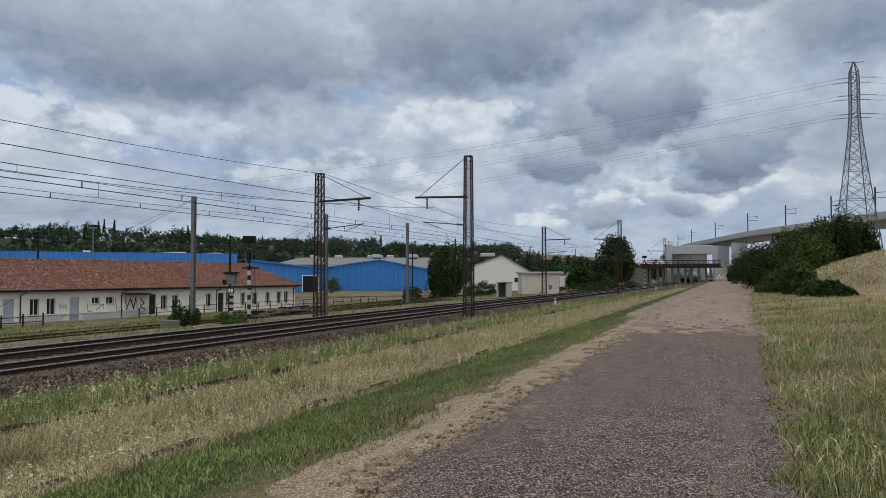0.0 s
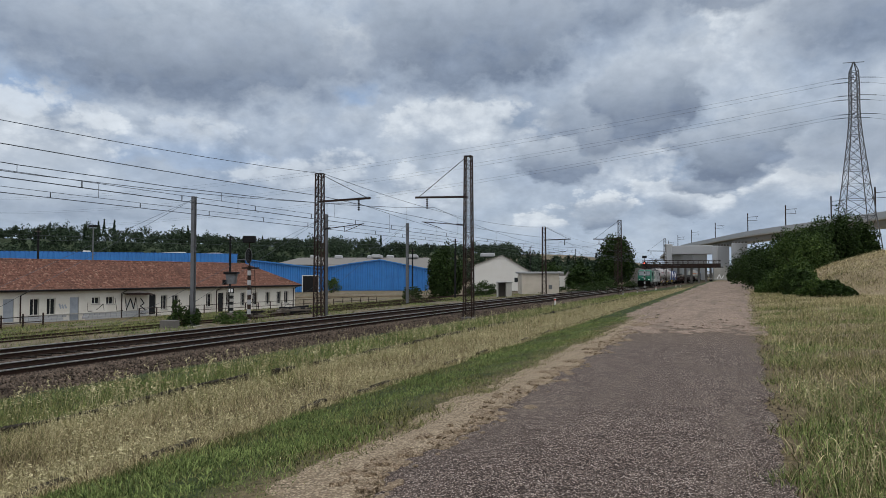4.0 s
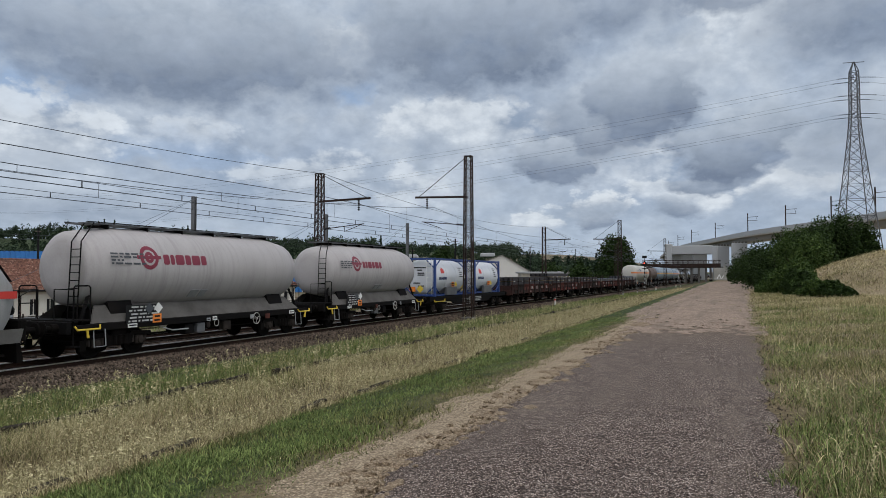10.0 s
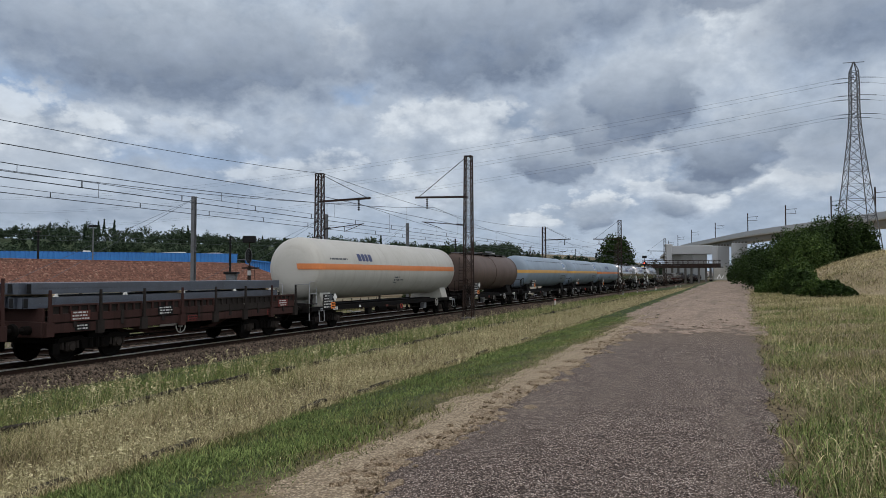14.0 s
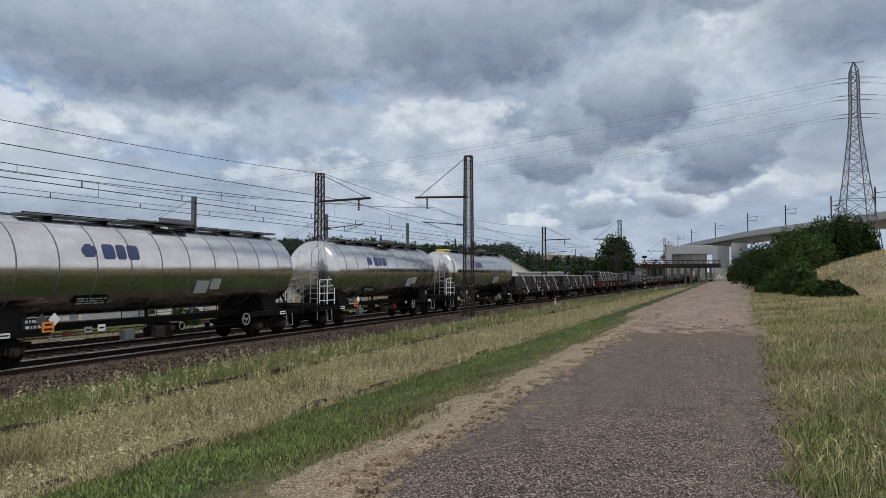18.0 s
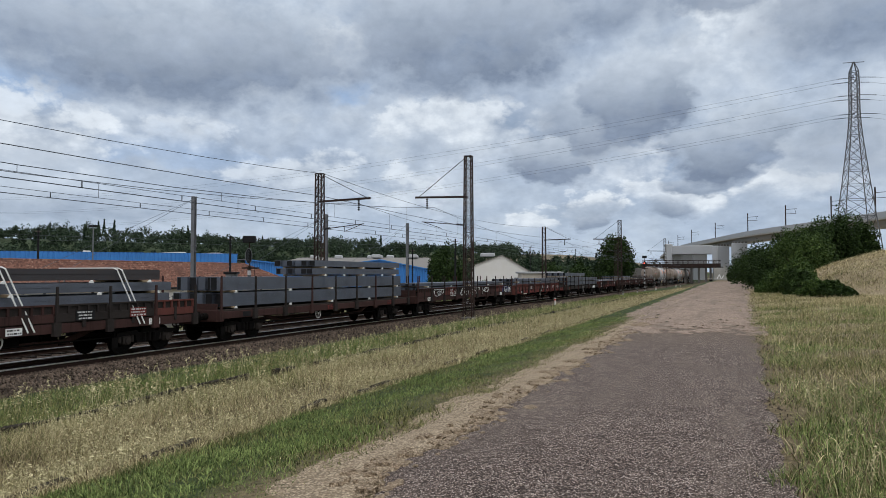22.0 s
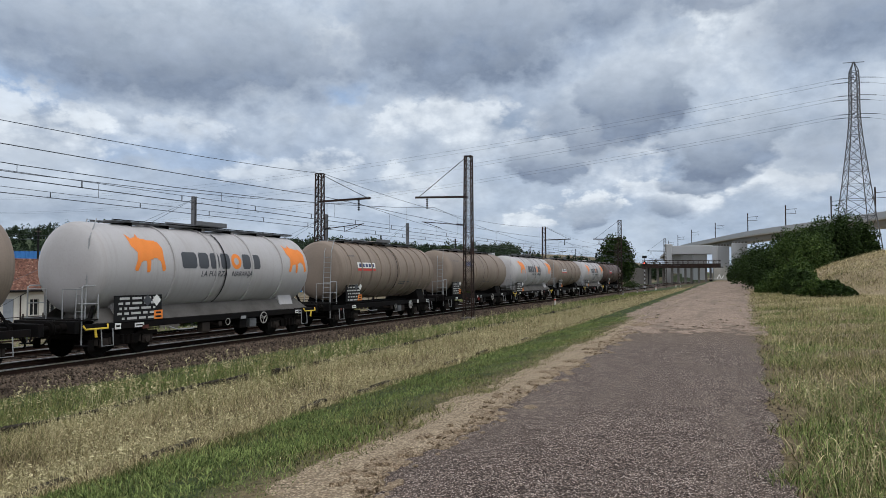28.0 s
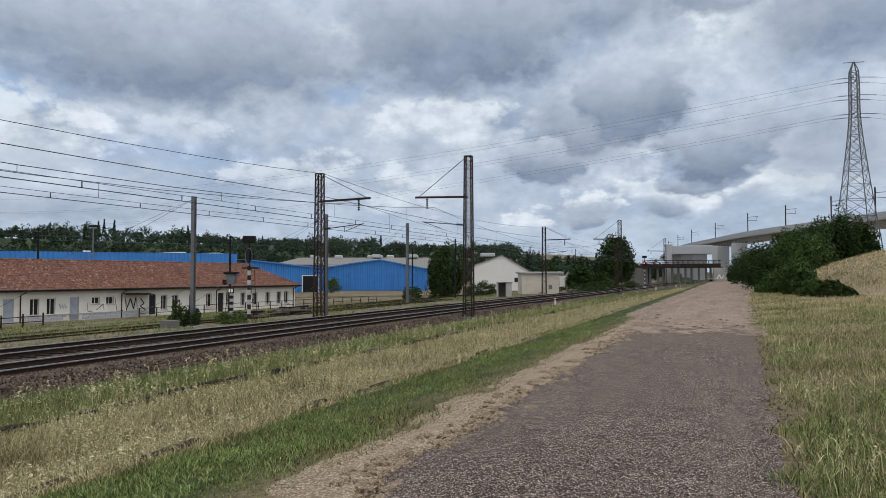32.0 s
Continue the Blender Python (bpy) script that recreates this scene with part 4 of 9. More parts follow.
def gable_shed(p, q, tops, depth, rise, label, door=None, pale=None, roof_cut=0.0):
    """A shed with an uneven gable front; tops: (x along the front, height) of the roof edge."""
    ob = thing("works_shed", label, "building", frame_at(p, q))
    out = [(0, 0)] + [(tops[-1][0], 0)] + tops[::-1]
    part("front_wall", Geo().prism([(a, b) for a, b in out], "y", 0, 0.3), BLUE, ob, "blue profiled sheet gable wall")
    def top(x):
        for (a, b), (c, d) in zip(tops, tops[1:]):
            if a <= x <= c:
                return b + (d - b) * (x - a) / (c - a) - 0.12
        return tops[-1][1] - 0.12
    ribs(ob, tops[0][0] + 0.2, tops[-1][0] - 0.2, lambda x: door[2] + 0.3 if door and door[0] - 0.5 < x < door[1] + 0.5 else 0.1, top, 0.7, BLUE)
    for (a, b), (c, d) in zip(tops, tops[1:]):
        g = Geo()
        g.add([(a, -0.4, b), (c, -0.4, d), (c, depth, rise), (a, depth, rise), (a, -0.4, b + 0.18), (c, -0.4, d + 0.18), (c, depth, rise + 0.18), (a, depth, rise + 0.18)],
              [(0, 1, 2, 3), (4, 5, 6, 7), (0, 1, 5, 4), (2, 3, 7, 6), (0, 3, 7, 4), (1, 2, 6, 5)])
        part("roof", g, ROOFGREY, ob, "grey fibre-cement roof")
        part("barge_trim", Geo().beam((a, -0.45, b + 0.12), (c, -0.45, d + 0.12), 0.12, 0.34), BLUE, ob)
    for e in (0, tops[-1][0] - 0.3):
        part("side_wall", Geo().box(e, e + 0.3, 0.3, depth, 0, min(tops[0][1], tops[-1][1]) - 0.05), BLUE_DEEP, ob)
    if door:
        a, b, h = door
        # no hole in the wall: a black panel draws the gateway's dark inside
        part("gateway", Geo().box(a, b, -0.09, 0.05, 0, h), BLACK, ob, "black panel standing in for the shade of an open gateway")
        part("gate_frame", Geo().box(a - 0.25, a, -0.14, 0.0, 0, h + 0.25).box(b, b + 0.25, -0.14, 0.0, 0, h + 0.25).box(a, b, -0.14, 0.0, h, h + 0.25), WHITEWALL, ob)
    if pale:
        for x in pale:
            part("roof_light", Geo().box(x - 1.6, x + 1.6, depth * 0.7, depth * 0.9, rise - 0.4, rise + 0.9, 0.3), CONCRETE_PALE, ob)
    return ob


gable_shed((-112.5, 152, -2.0), (-100.8, 178, -2.0), [(0, 8.3), (2, 8.1), (15.5, 6.9), (22.6, 6.4)], 70, 10.7, "blue sheet shed with a low grey roof and a dark gateway", (16.8, 21.6, 4.3), (6, 18))
gable_shed((-111.5, 186.5, -2.0), (-82.3, 197.8, -2.0), [(0, 6.4), (9.5, 7.9), (17.4, 8.9), (24, 7.6), (31.3, 6.2)], 60, 10.9, "blue gable-fronted works shed with a grey roof", None, (12, 25))


def rear_hall():
    """A wide hall behind the sheds, its grey roof rising away from the line."""
    ob = thing("works_hall", "wide works hall with a broad grey roof behind blue sheds", "building", frame_at((-133.6, 194.4, -2.0), (-90.2, 211.4, -2.0)))
    L = 46.6
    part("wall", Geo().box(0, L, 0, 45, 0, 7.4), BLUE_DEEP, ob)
    part("roof", Geo().prism([(-0.6, 7.6), (45, 10.9), (45, 11.1), (-0.6, 7.85)], "x", -0.3, L + 0.3), ROOFGREY, ob, "grey fibre-cement roof slope")
    for x in (6, 15, 27, 34, 42):
        part("roof_light", Geo().box(x - 1.3, x + 1.3, 38, 42, 10.5, 11.9, 0.3), CONCRETE_PALE, ob)
    return ob


rear_hall()


def white_house():
    ob = thing("white_house", "white gabled building with a grey roof", "house", frame_at((-61.5, 180, -1.5), (-48.6, 185, -1.5)))
    part("front_wall", Geo().prism([(0, 0), (13.8, 0), (13.8, 5.2), (7.0, 9.1), (0, 6.6)], "y", 0, 0.3), WHITEWALL, ob, "white painted gable wall")
    part("side_wall", Geo().box(0, 0.3, 0.3, 20, 0, 6.4), WHITEWALL, ob)
    for a, b, c, d in ((-0.5, 6.45, 7.0, 9.15), (7.0, 9.15, 14.3, 4.9)):
        g = Geo().add([(a, -0.3, b), (c, -0.3, d), (c, 20, d), (a, 20, b), (a, -0.3, b + 0.2), (c, -0.3, d + 0.2), (c, 20, d + 0.2), (a, 20, b + 0.2)], [(0, 1, 2, 3), (4, 5, 6, 7), (0, 1, 5, 4), (2, 3, 7, 6), (0, 3, 7, 4), (1, 2, 6, 5)])
        part("roof", g, ROOFGREY, ob, "grey pitched roof")
    part("roof_vent", Geo().box(2, 6, 12, 15, 9.2, 10.2, 0.2), CONCRETE_PALE, ob)
    part("window", Geo().box(10.2, 11.3, -0.02, 0.05, 2.2, 3.4), DARKGLASS, ob)
    part("annex", Geo().box(12.5, 18.5, 2, 8, 0, 4.4), WHITEWALL, ob)
    part("annex_roof", Geo().box(12.2, 18.8, 1.7, 8.3, 4.4, 4.6), ROOFGREY, ob)
    for i in range(3):
        part("vent_cowl", Geo().prism([(19.5 + i * 3.2, 3.8), (22.3 + i * 3.2, 3.8), (20.9 + i * 3.2, 5.2)], "y", 12, 18), ROOFGREY, ob)
    part("rear_hall", Geo().box(14, 30, 12, 22, 0, 3.85), WHITEWALL, ob)
    return ob


white_house()


def hut():
    ob = thing("concrete_hut", "weathered concrete lineside hut with a flat roof", "hut", frame_at((-31.2, 114.8, -0.6), (-25.1, 117.4, -0.6)))
    part("wall", wall_with_holes(Geo(), 0, 6.0, 0, 3.45, 0, 0.25, [(4.3, 4.9, 0.9, 1.6)]), CONCRETE_WARM, ob, "stained concrete wall")
    part("wall", Geo().box(5.75, 6.0, 0.25, 5.0, 0, 3.45), CONCRETE_WARM, ob)
    part("wall", Geo().box(0, 0.25, 0.25, 5.0, 0, 3.45), CONCRETE_WARM, ob)
    part("wall", Geo().box(0, 6.0, 5.0, 5.25, 0, 3.45), CONCRETE_WARM, ob)
    part("roof_slab", Geo().box(-0.35, 6.7, -0.35, 5.6, 3.45, 3.75, 0.03), CONCRETE_PALE, ob, "pale flat roof slab")
    part("louvre", Geo().box(4.3, 4.9, 0.08, 0.12, 0.9, 1.6), STEEL_GREY, ob)
    return ob


hut()


def shelter():
    ob = thing("trackside_shelter", "small grey concrete shelter with a dark opening", "shelter", frame_at((-30.3, 98.4, -0.55), (-28.2, 99.3, -0.55)))
    part("side_wall", Geo().box(0, 0.12, 0, 1.5, 0, 2.1), CONCRETE, ob)
    part("side_wall", Geo().box(1.2, 2.0, 0, 1.5, 0, 2.1), CONCRETE, ob)
    # back wall coloured darker than the sides to deepen the opening's shade
    part("back_wall", Geo().box(0.12, 1.2, 1.4, 1.5, 0, 2.1), CONCRETE_DARK, ob)
    part("roof_slab", Geo().box(-0.12, 2.12, -0.15, 1.65, 2.1, 2.22, 0.02), CONCRETE_PALE, ob)
    return ob


shelter()

# ---------------------------------------------------------------- plants
RNG = np.random.default_rng(7)


def quads_mesh(name, centers, size, mat, up_bias=0.3, stretch=1.6):
    """Many small leaf quads at the given places (n x 3), each turned at random."""
    n = len(centers)
    a = RNG.normal(size=(n, 3))
    a[:, 2] *= 0.6
    a /= np.linalg.norm(a, axis=1)[:, None]
    b = RNG.normal(size=(n, 3))
    b -= a * (a * b).sum(1)[:, None]
    b /= np.linalg.norm(b, axis=1)[:, None]
    s = size * RNG.uniform(0.55, 1.35, n)[:, None]
    v = np.stack([centers - a * s * stretch * 0.5, centers + b * s * 0.5 + a * s * 0.1, centers + a * s * stretch * 0.5, centers - b * s * 0.5 + a * s * 0.1], 1).reshape(-1, 3)
    return raw_mesh(name, v, np.arange(4 * n).reshape(-1, 4), mat)


def raw_mesh(name, v, f, mat):
    """A mesh straight from arrays; f is n x 3 or n x 4."""
    me = bpy.data.meshes.new(name)
    k = f.shape[1]
    me.vertices.add(len(v))
    me.vertices.foreach_set("co", np.ascontiguousarray(v, dtype=np.float32).ravel())
    me.loops.add(f.size)
    me.loops.foreach_set("vertex_index", np.ascontiguousarray(f, dtype=np.int32).ravel())
    me.polygons.add(len(f))
    me.polygons.foreach_set("loop_start", np.arange(0, f.size, k, dtype=np.int32))
    me.polygons.foreach_set("loop_total", np.full(len(f), k, dtype=np.int32))
    me.materials.append(mat)
    me.update(calc_edges=True)
    return me


def crown_points(n, rx, ry, rz, clumps, shell=0.55, base=0.0):
    """Leaf places: clumps on an uneven ellipsoid, with gaps between them."""
    d = RNG.normal(size=(clumps, 3))
    d[:, 2] = np.abs(d[:, 2]) * 1.1 - 0.35
    d /= np.linalg.norm(d, axis=1)[:, None]
    rad = RNG.uniform(shell, 1.0, clumps)[:, None]
    cc = d * rad
    size = RNG.uniform(0.16, 0.36, clumps)
    k = RNG.integers(0, clumps, n)
    off = RNG.normal(size=(n, 3))
    off /= np.linalg.norm(off, axis=1)[:, None]
    p = cc[k] + off * (size[k] * RNG.uniform(0.35, 1.0, n) ** 0.5)[:, None]
    return p * np.array([rx, ry, rz]) + np.array([0, 0, base])


def tree(x, y, z, h, w, label, leaf=0.22, n=5000, mat=None, trunk=0.25, clumps=60, name="tree", group="", wy=None):
    """A tree: tapered trunk, limbs and a crown of leaf clumps."""
    ob = thing(name, label, "tree" if name == "tree" else "shrub", pose(x, y, z), group)
    th = h * trunk
    g = Geo().tube([(0, 0, -0.4), (0.05 * h * 0.2, 0, th), (0.02 * h, 0.02 * h, h * 0.75)], [0.035 * h * 0.6 + 0.04, 0.02 * h + 0.03, 0.02], 8)
    r = random.Random(int(x * 7 + y))
    for i in range(6):
        a = i * 1.05 + r.random()
        z0 = th + (h * 0.35) * i / 6
        g.tube([(0.01 * h, 0, z0), (math.cos(a) * w * 0.2, math.sin(a) * w * 0.2, z0 + h * 0.12), (math.cos(a) * w * 0.38, math.sin(a) * w * 0.38, z0 + h * 0.26)], [0.012 * h + 0.01, 0.008 * h + 0.01, 0.01], 6)
    part("trunk", g, BARK, ob, smooth=True)
    base = th * 0.55 if trunk > 0.1 else -0.05 * h
    rz = (h - base) / 1.5
    pts = crown_points(n, w / 2, (wy or w) / 2, rz * 0.98, clumps)
    pts[:, 2] += base + rz * 0.5
    part("crown", quads_mesh("crown", pts, leaf, mat or LEAF), None, ob)
    return ob


tree(-50.5, 130.6, -1.9, 10.0, 7.0, "dense green tree beside a blue shed", 0.24, 14000, LEAF, 0.1, 130)
tree(-28.8, 203.5, -0.4, 13.4, 9.2, "round dark green tree beside the railway line", 0.36, 15000, LEAF, 0.13, 190)
for x, y, h, w in ((-37, 195, 7, 6), (-42, 180, 5, 5), (-34, 178, 5.5, 6), (-47, 205, 8, 7), (-30, 188, 4.5, 5)):
    tree(x, y, -1.0, h, w, "leafy green tree in scrub beside the line", 0.36, 4200, LEAF, 0.08, 70)
# thicket on the bank below the viaduct
for x, y, z, h, w in ((6.9, 104, 1.1, 7.0, 6.4), (10.2, 101, 1.4, 7.9, 7.0), (13.3, 103, 1.6, 9.2, 5.6), (11.9, 108, 1.5, 8.4, 6), (5.2, 120, 0.9, 6.6, 7), (4.2, 142, 0.8, 6.6, 8), (2.6, 158, 0.8, 5.5, 6), (9.5, 116, 1.2, 7.5, 8), (15.2, 101, 2.2, 6.6, 4)):
    tree(x, y, z, h, w, "bushy dark green tree in a thicket on the bank", 0.17, 12000, LEAF, 0.08, 90, group="bank thicket")
for x, y, h, w, lf in ((4.4, 84, 4.4, 4.0, 0), (6.0, 80, 4.8, 4.2, 1), (7.4, 78, 3.6, 3.6, 1), (3.3, 88, 3.8, 3.4, 0), (5.6, 55.5, 1.3, 2.2, 1), (6.3, 55.0, 1.2, 2.2, 0), (7.0, 55.5, 0.8, 2.0, 0), (4.9, 62, 1.9, 2.4, 0), (4.4, 70, 2.4, 2.6, 1),
                       (3.0, 70, 1.1, 1.6, 1), (5.5, 68, 2.9, 2.8, 1), (8.0, 84, 4.6, 4.4, 0), (3.4, 77, 2.2, 2.2, 0)):
    tree(x, y, land(x, y) - 0.1, h, w, "light green shrub with loose shoots on the bank" if lf else "dark green shrub on the bank", 0.13, 6500, LEAF_LIGHT if lf else LEAF, 0.05, 80, "shrub", "bank shrubs")
tree(-31.2, 36.2, -0.75, 1.9, 1.9, "small round bush at the foot of a steel pole", 0.09, 3200, LEAF, 0.04, 40, "bush")
tree(-29.6, 38.6, -0.7, 1.0, 2.2, "low green bush beside the track", 0.09, 1800, LEAF_LIGHT, 0.04, 30, "bush")
tree(-95, 165, -2.0, 4.2, 4.0, "small green tree before a blue shed", 0.2, 2200, LEAF_LIGHT, 0.08, 30)
for x, y, h, w in ((-44.0, 100, 2.2, 3.2), (-29.2, 118.5, 1.9, 5), (-24.2, 124, 1.8, 6), (-22.5, 132, 1.7, 5), (-36.5, 112, 2.6, 3.5), (-40, 118, 2.4, 5), (-58, 150, 2.5, 5), (-23, 150, 2.2, 5), (-20, 163, 2.2, 5)):
    tree(x, y, land(x, y) - 0.1, h, w, "low green shrub in the railway yard", 0.14, 1800, LEAF, 0.04, 30, "shrub", "yard shrubs")


def far_wood():
    """The wooded slope behind the works, as one mass of leaf clumps."""
    pts, con = [], []
    r = random.Random(5)
    for i in range(1150):
        a = radians(r.uniform(-38, 17))
        d = r.uniform(300, 640) ** 1.0 if a < radians(6) else r.uniform(300, 430)
        w = a - YAW
        x, y = d * math.sin(w), d * math.cos(w)
        if x > -30 and d < 340:
            continue
        z = land(x, y) - 0.5
        h = r.uniform(6.6, 11.2) * (0.8 + 0.6 * noise.noise((x * 0.012, y * 0.012, 0)))
        wd = h * r.uniform(0.8, 1.25)
        n = 260
        if r.random() < 0.035:
            q = RNG.uniform(0, 1, n)
            ang = RNG.uniform(0, 6.28, n)
            rr = (1 - q) * 0.2 * h * RNG.uniform(0.5, 1, n)
            con.append(np.stack([x + rr * np.cos(ang), y + rr * np.sin(ang), z + 0.1 * h + q * h * 1.25], 1))
        else:
            p = crown_points(n, wd / 2, wd / 2, h * 0.62, 16, 0.35)
            p[:, 2] += h * 0.4
            pts.append(p + np.array([x, y, z]))
    me = quads_mesh("far_wood", np.concatenate(pts), 0.8, LEAF_FAR, stretch=1.25)
    solo("far_wood", me, None, "distant wooded hillside of mixed dark green trees", "wood", kind="stuff")
    me = quads_mesh("far_conifers", np.concatenate(con), 0.9, LEAF_CONIFER, stretch=1.3)
    solo("far_conifers", me, None, "dark pointed conifers scattered over the far wood", "conifers", kind="stuff")


far_wood()

# ---------------------------------------------------------------- concrete viaduct, old bridge and pylon
DECK = [(55.4, 144.7, 16.5), (46.9, 163.6, 16.5), (37.1, 185.2, 16.5), (28.6, 208, 16.5), (19.6, 229.5, 16.5), (10.4, 255, 16.5), (0, 296, 16.5), (-10.4, 338, 16.5), (-18.7, 380, 16.5), (-27.6, 440, 16.5), (-42.7, 572, 16.4)]


def smooth_path(pts, n):
    out = []
    for i in range(len(pts) - 1):
        p0, p1, p2, p3 = (Vector(pts[max(0, min(len(pts) - 1, i + k))]) for k in (-1, 0, 1, 2))
        for j in range(n):
            t = j / n
            out.append(0.5 * (2 * p1 + (p2 - p0) * t + (2 * p0 - 5 * p1 + 4 * p2 - p3) * t * t + (3 * p1 - p0 - 3 * p2 + p3) * t ** 3))
    return out + [Vector(pts[-1])]


def sweep(path, prof):
    """Carries a closed outline (across, up) along a level path."""
    g = Geo()
    n = len(prof)
    for i, p in enumerate(path):
        d = path[min(i + 1, len(path) - 1)] - path[max(i - 1, 0)]
        d.z = 0
        d.normalize()
        s = Vector((d.y, -d.x, 0))
        for a, b in prof:
            g.v.append(tuple(p + s * a + Vector((0, 0, b))))
    for i in range(len(path) - 1):
        for j in range(n):
            g.f.append((i * n + j, i * n + (j + 1) % n, (i + 1) * n + (j + 1) % n, (i + 1) * n + j))
            g.m.append(0)
    g.f += [tuple(range(n)), tuple((len(path) - 1) * n + j for j in range(n))]
    g.m += [0, 0]
    return g


def viaduct():
    ob = thing("viaduct", "long curving pale concrete railway viaduct on wall piers", "viaduct")
    path = smooth_path(DECK, 5)
    part("parapet", sweep(path, [(-5.6, -1.3), (-5.35, -1.3), (-5.35, 0.0), (-5.6, 0.0)]), CONCRETE_PALE, ob, "pale concrete parapet")
    part("parapet", sweep(path, [(5.35, -1.3), (5.6, -1.3), (5.6, 0.0), (5.35, 0.0)]), CONCRETE_PALE, ob)
    part("deck_slab", sweep(path, [(-5.9, -1.75), (5.9, -1.75), (5.9, -1.32), (-5.9, -1.32)]), CONCRETE, ob)
    part("girder", sweep(path, [(-2.6, -2.95), (2.6, -2.95), (3.2, -1.76), (-3.2, -1.76)]), CONCRETE_PALE, ob, "concrete box girder")
    for i in (3, 9, 15, 19, 36, 40, 45):
        p = path[i]
        d = path[i + 1] - path[i - 1]
        a = math.degrees(math.atan2(d.y, d.x))
        w = 1.2
        pier = part("pier", Geo().box(-w, w, -3.0, 3.0, -2.5, p.z - 2.95, 0.15), CONCRETE_PALE, ob, m=pose(p.x, p.y, 0, 0, 0, a))
        part("pier_cap", Geo().box(-w - 0.2, w + 0.2, -3.2, 3.2, p.z - 3.5, p.z - 2.93), CONCRETE_PALE, pier)
    for x0, x1, y0, zt in ((-4.8, 0.2, 280, 13.5), (0.8, 5.7, 258, 13.5)):
        part("wall_pier", Geo().box(x0, x1, y0, y0 + 3.0, -1.0, zt - 0.55, 0.1), CONCRETE_PALE, ob, "broad pale wall pier")
        for k in range(5):
            q = x0 + (x1 - x0) * (k + 0.5) / 5
            part("bearing", Geo().box(q - 0.3, q + 0.3, y0 + 0.3, y0 + 2.7, zt - 0.55, zt), CONCRETE_DARK, ob)
    for i in (11, 15, 20, 25, 30, 35, 40, 45):
        p = path[i]
        d = path[i + 1] - path[i - 1]
        a = math.degrees(math.atan2(d.y, d.x))
        ms = part("line_mast", Geo().box(-0.12, 0.12, -0.12, 0.12, -1.3, 5.9), STEEL_DARK, ob, m=pose(p.x, p.y, p.z, 0, 0, a) @ pose(0, 4.8, 0))
        part("mast_bracket", Geo().tube([(0, 0, 4.6), (0, -3.2, 4.9)], 0.06, 6).tube([(0, 0, 3.6), (0, -3.0, 3.5)], 0.05, 6).tube([(0, -3.0, 3.5), (0, -2.6, 4.8)], 0.04, 6), STEEL_DARK, ms)
    return ob


viaduct()


def portal():
    """The straddle frame that carries the viaduct over the line."""
    ob = thing("straddle_frame", "pale concrete straddle beam on two columns across the line", "portal frame")
    part("beam", Geo().box(-18.5, -4.9, 262.4, 266.6, 9.6, 12.6, 0.2), CONCRETE_PALE, ob)
    for x0, x1 in ((-20.6, -18.2), (-5.2, -3.6)):
        part("column", Geo().box(x0, x1, 262.2, 266.8, -1, 13.2 if x0 < -10 else 12.4, 0.15), CONCRETE_PALE, ob)
    return ob


portal()


def old_bridge():
    ob = thing("road_bridge", "old dark steel girder bridge over the tracks on concrete abutments", "bridge")
    y = 252
    for dy in (0, 6.5):
        part("girder", Geo().box(-27, -2.5, y + dy - 0.2, y + dy + 0.2, 4.9, 6.3), STEEL_DARK, ob, "dark riveted girder")
        g = Geo()
        for i in range(22):
            x = -27 + i * 1.1
            g.box(x - 0.06, x + 0.06, y + dy - 0.32, y + dy - 0.2, 4.9, 6.1)
        part("stiffeners", g, STEEL_DARK, ob)
        part("handrail", Geo().tube([(-27, y + dy, 7.4), (-2.5, y + dy, 7.4)], 0.06, 6).tube([(-27, y + dy, 6.85), (-2.5, y + dy, 6.85)], 0.05, 6), STEEL_DARK, ob)
        for i in range(16):
            x = -27 + i * 1.6
            part("rail_post", Geo().box(x - 0.05, x + 0.05, y + dy - 0.05, y + dy + 0.05, 6.3, 7.4), STEEL_DARK, ob)
    part("deck", Geo().box(-27, -2.5, y + 0.2, y + 6.3, 5.6, 6.0), CONCRETE_DARK, ob)
    part("abutment", Geo().box(-4.6, -1.4, y - 1.0, y + 9, -1, 4.9, 0.1), CONCRETE, ob, "stained concrete abutment")
    part("wing_wall", Geo().prism([(-1.6, -1), (1.2, -1), (1.2, 1.6), (-1.6, 6.3)], "y", y - 1.6, y - 0.6), CONCRETE, ob)
    part("abutment", Geo().box(-31.0, -25.4, y + 1.0, y + 9, -1, 4.9, 0.1), CONCRETE_DARK, ob)
    part("retaining_wall", Geo().box(-4.4, -1.8, y + 9.2, y + 40, -1, 5.4, 0.1), CONCRETE_DARK, ob)
    for x in (-24.6, -22.2, -20.4, -17.6, -15.6, -13.4, -11.5, -9.2, -7.0, -5.6):
        part("column", Geo().box(x - 0.35, x + 0.35, y + 1, y + 2, -0.6, 4.9), CONCRETE_DARK, ob)
    g = Geo()
    for k, (a, b) in enumerate((((-3.6, 1.4), (-2.9, 2.8)), ((-2.9, 2.8), (-2.4, 1.3)), ((-2.2, 1.4), (-1.5, 2.7)), ((-1.5, 2.7), (-0.8, 1.2)))):
        g.beam((a[0], y - 1.02, a[1]), (b[0], y - 1.02, b[1]), 0.03, 0.3)
    part("graffiti", g, WHITE, ob)
    return ob


old_bridge()


PYLONGREY = plain("dull_pylon_steel", (0.085, 0.09, 0.095), 0.7, 0.1, 0.4, 1.0)


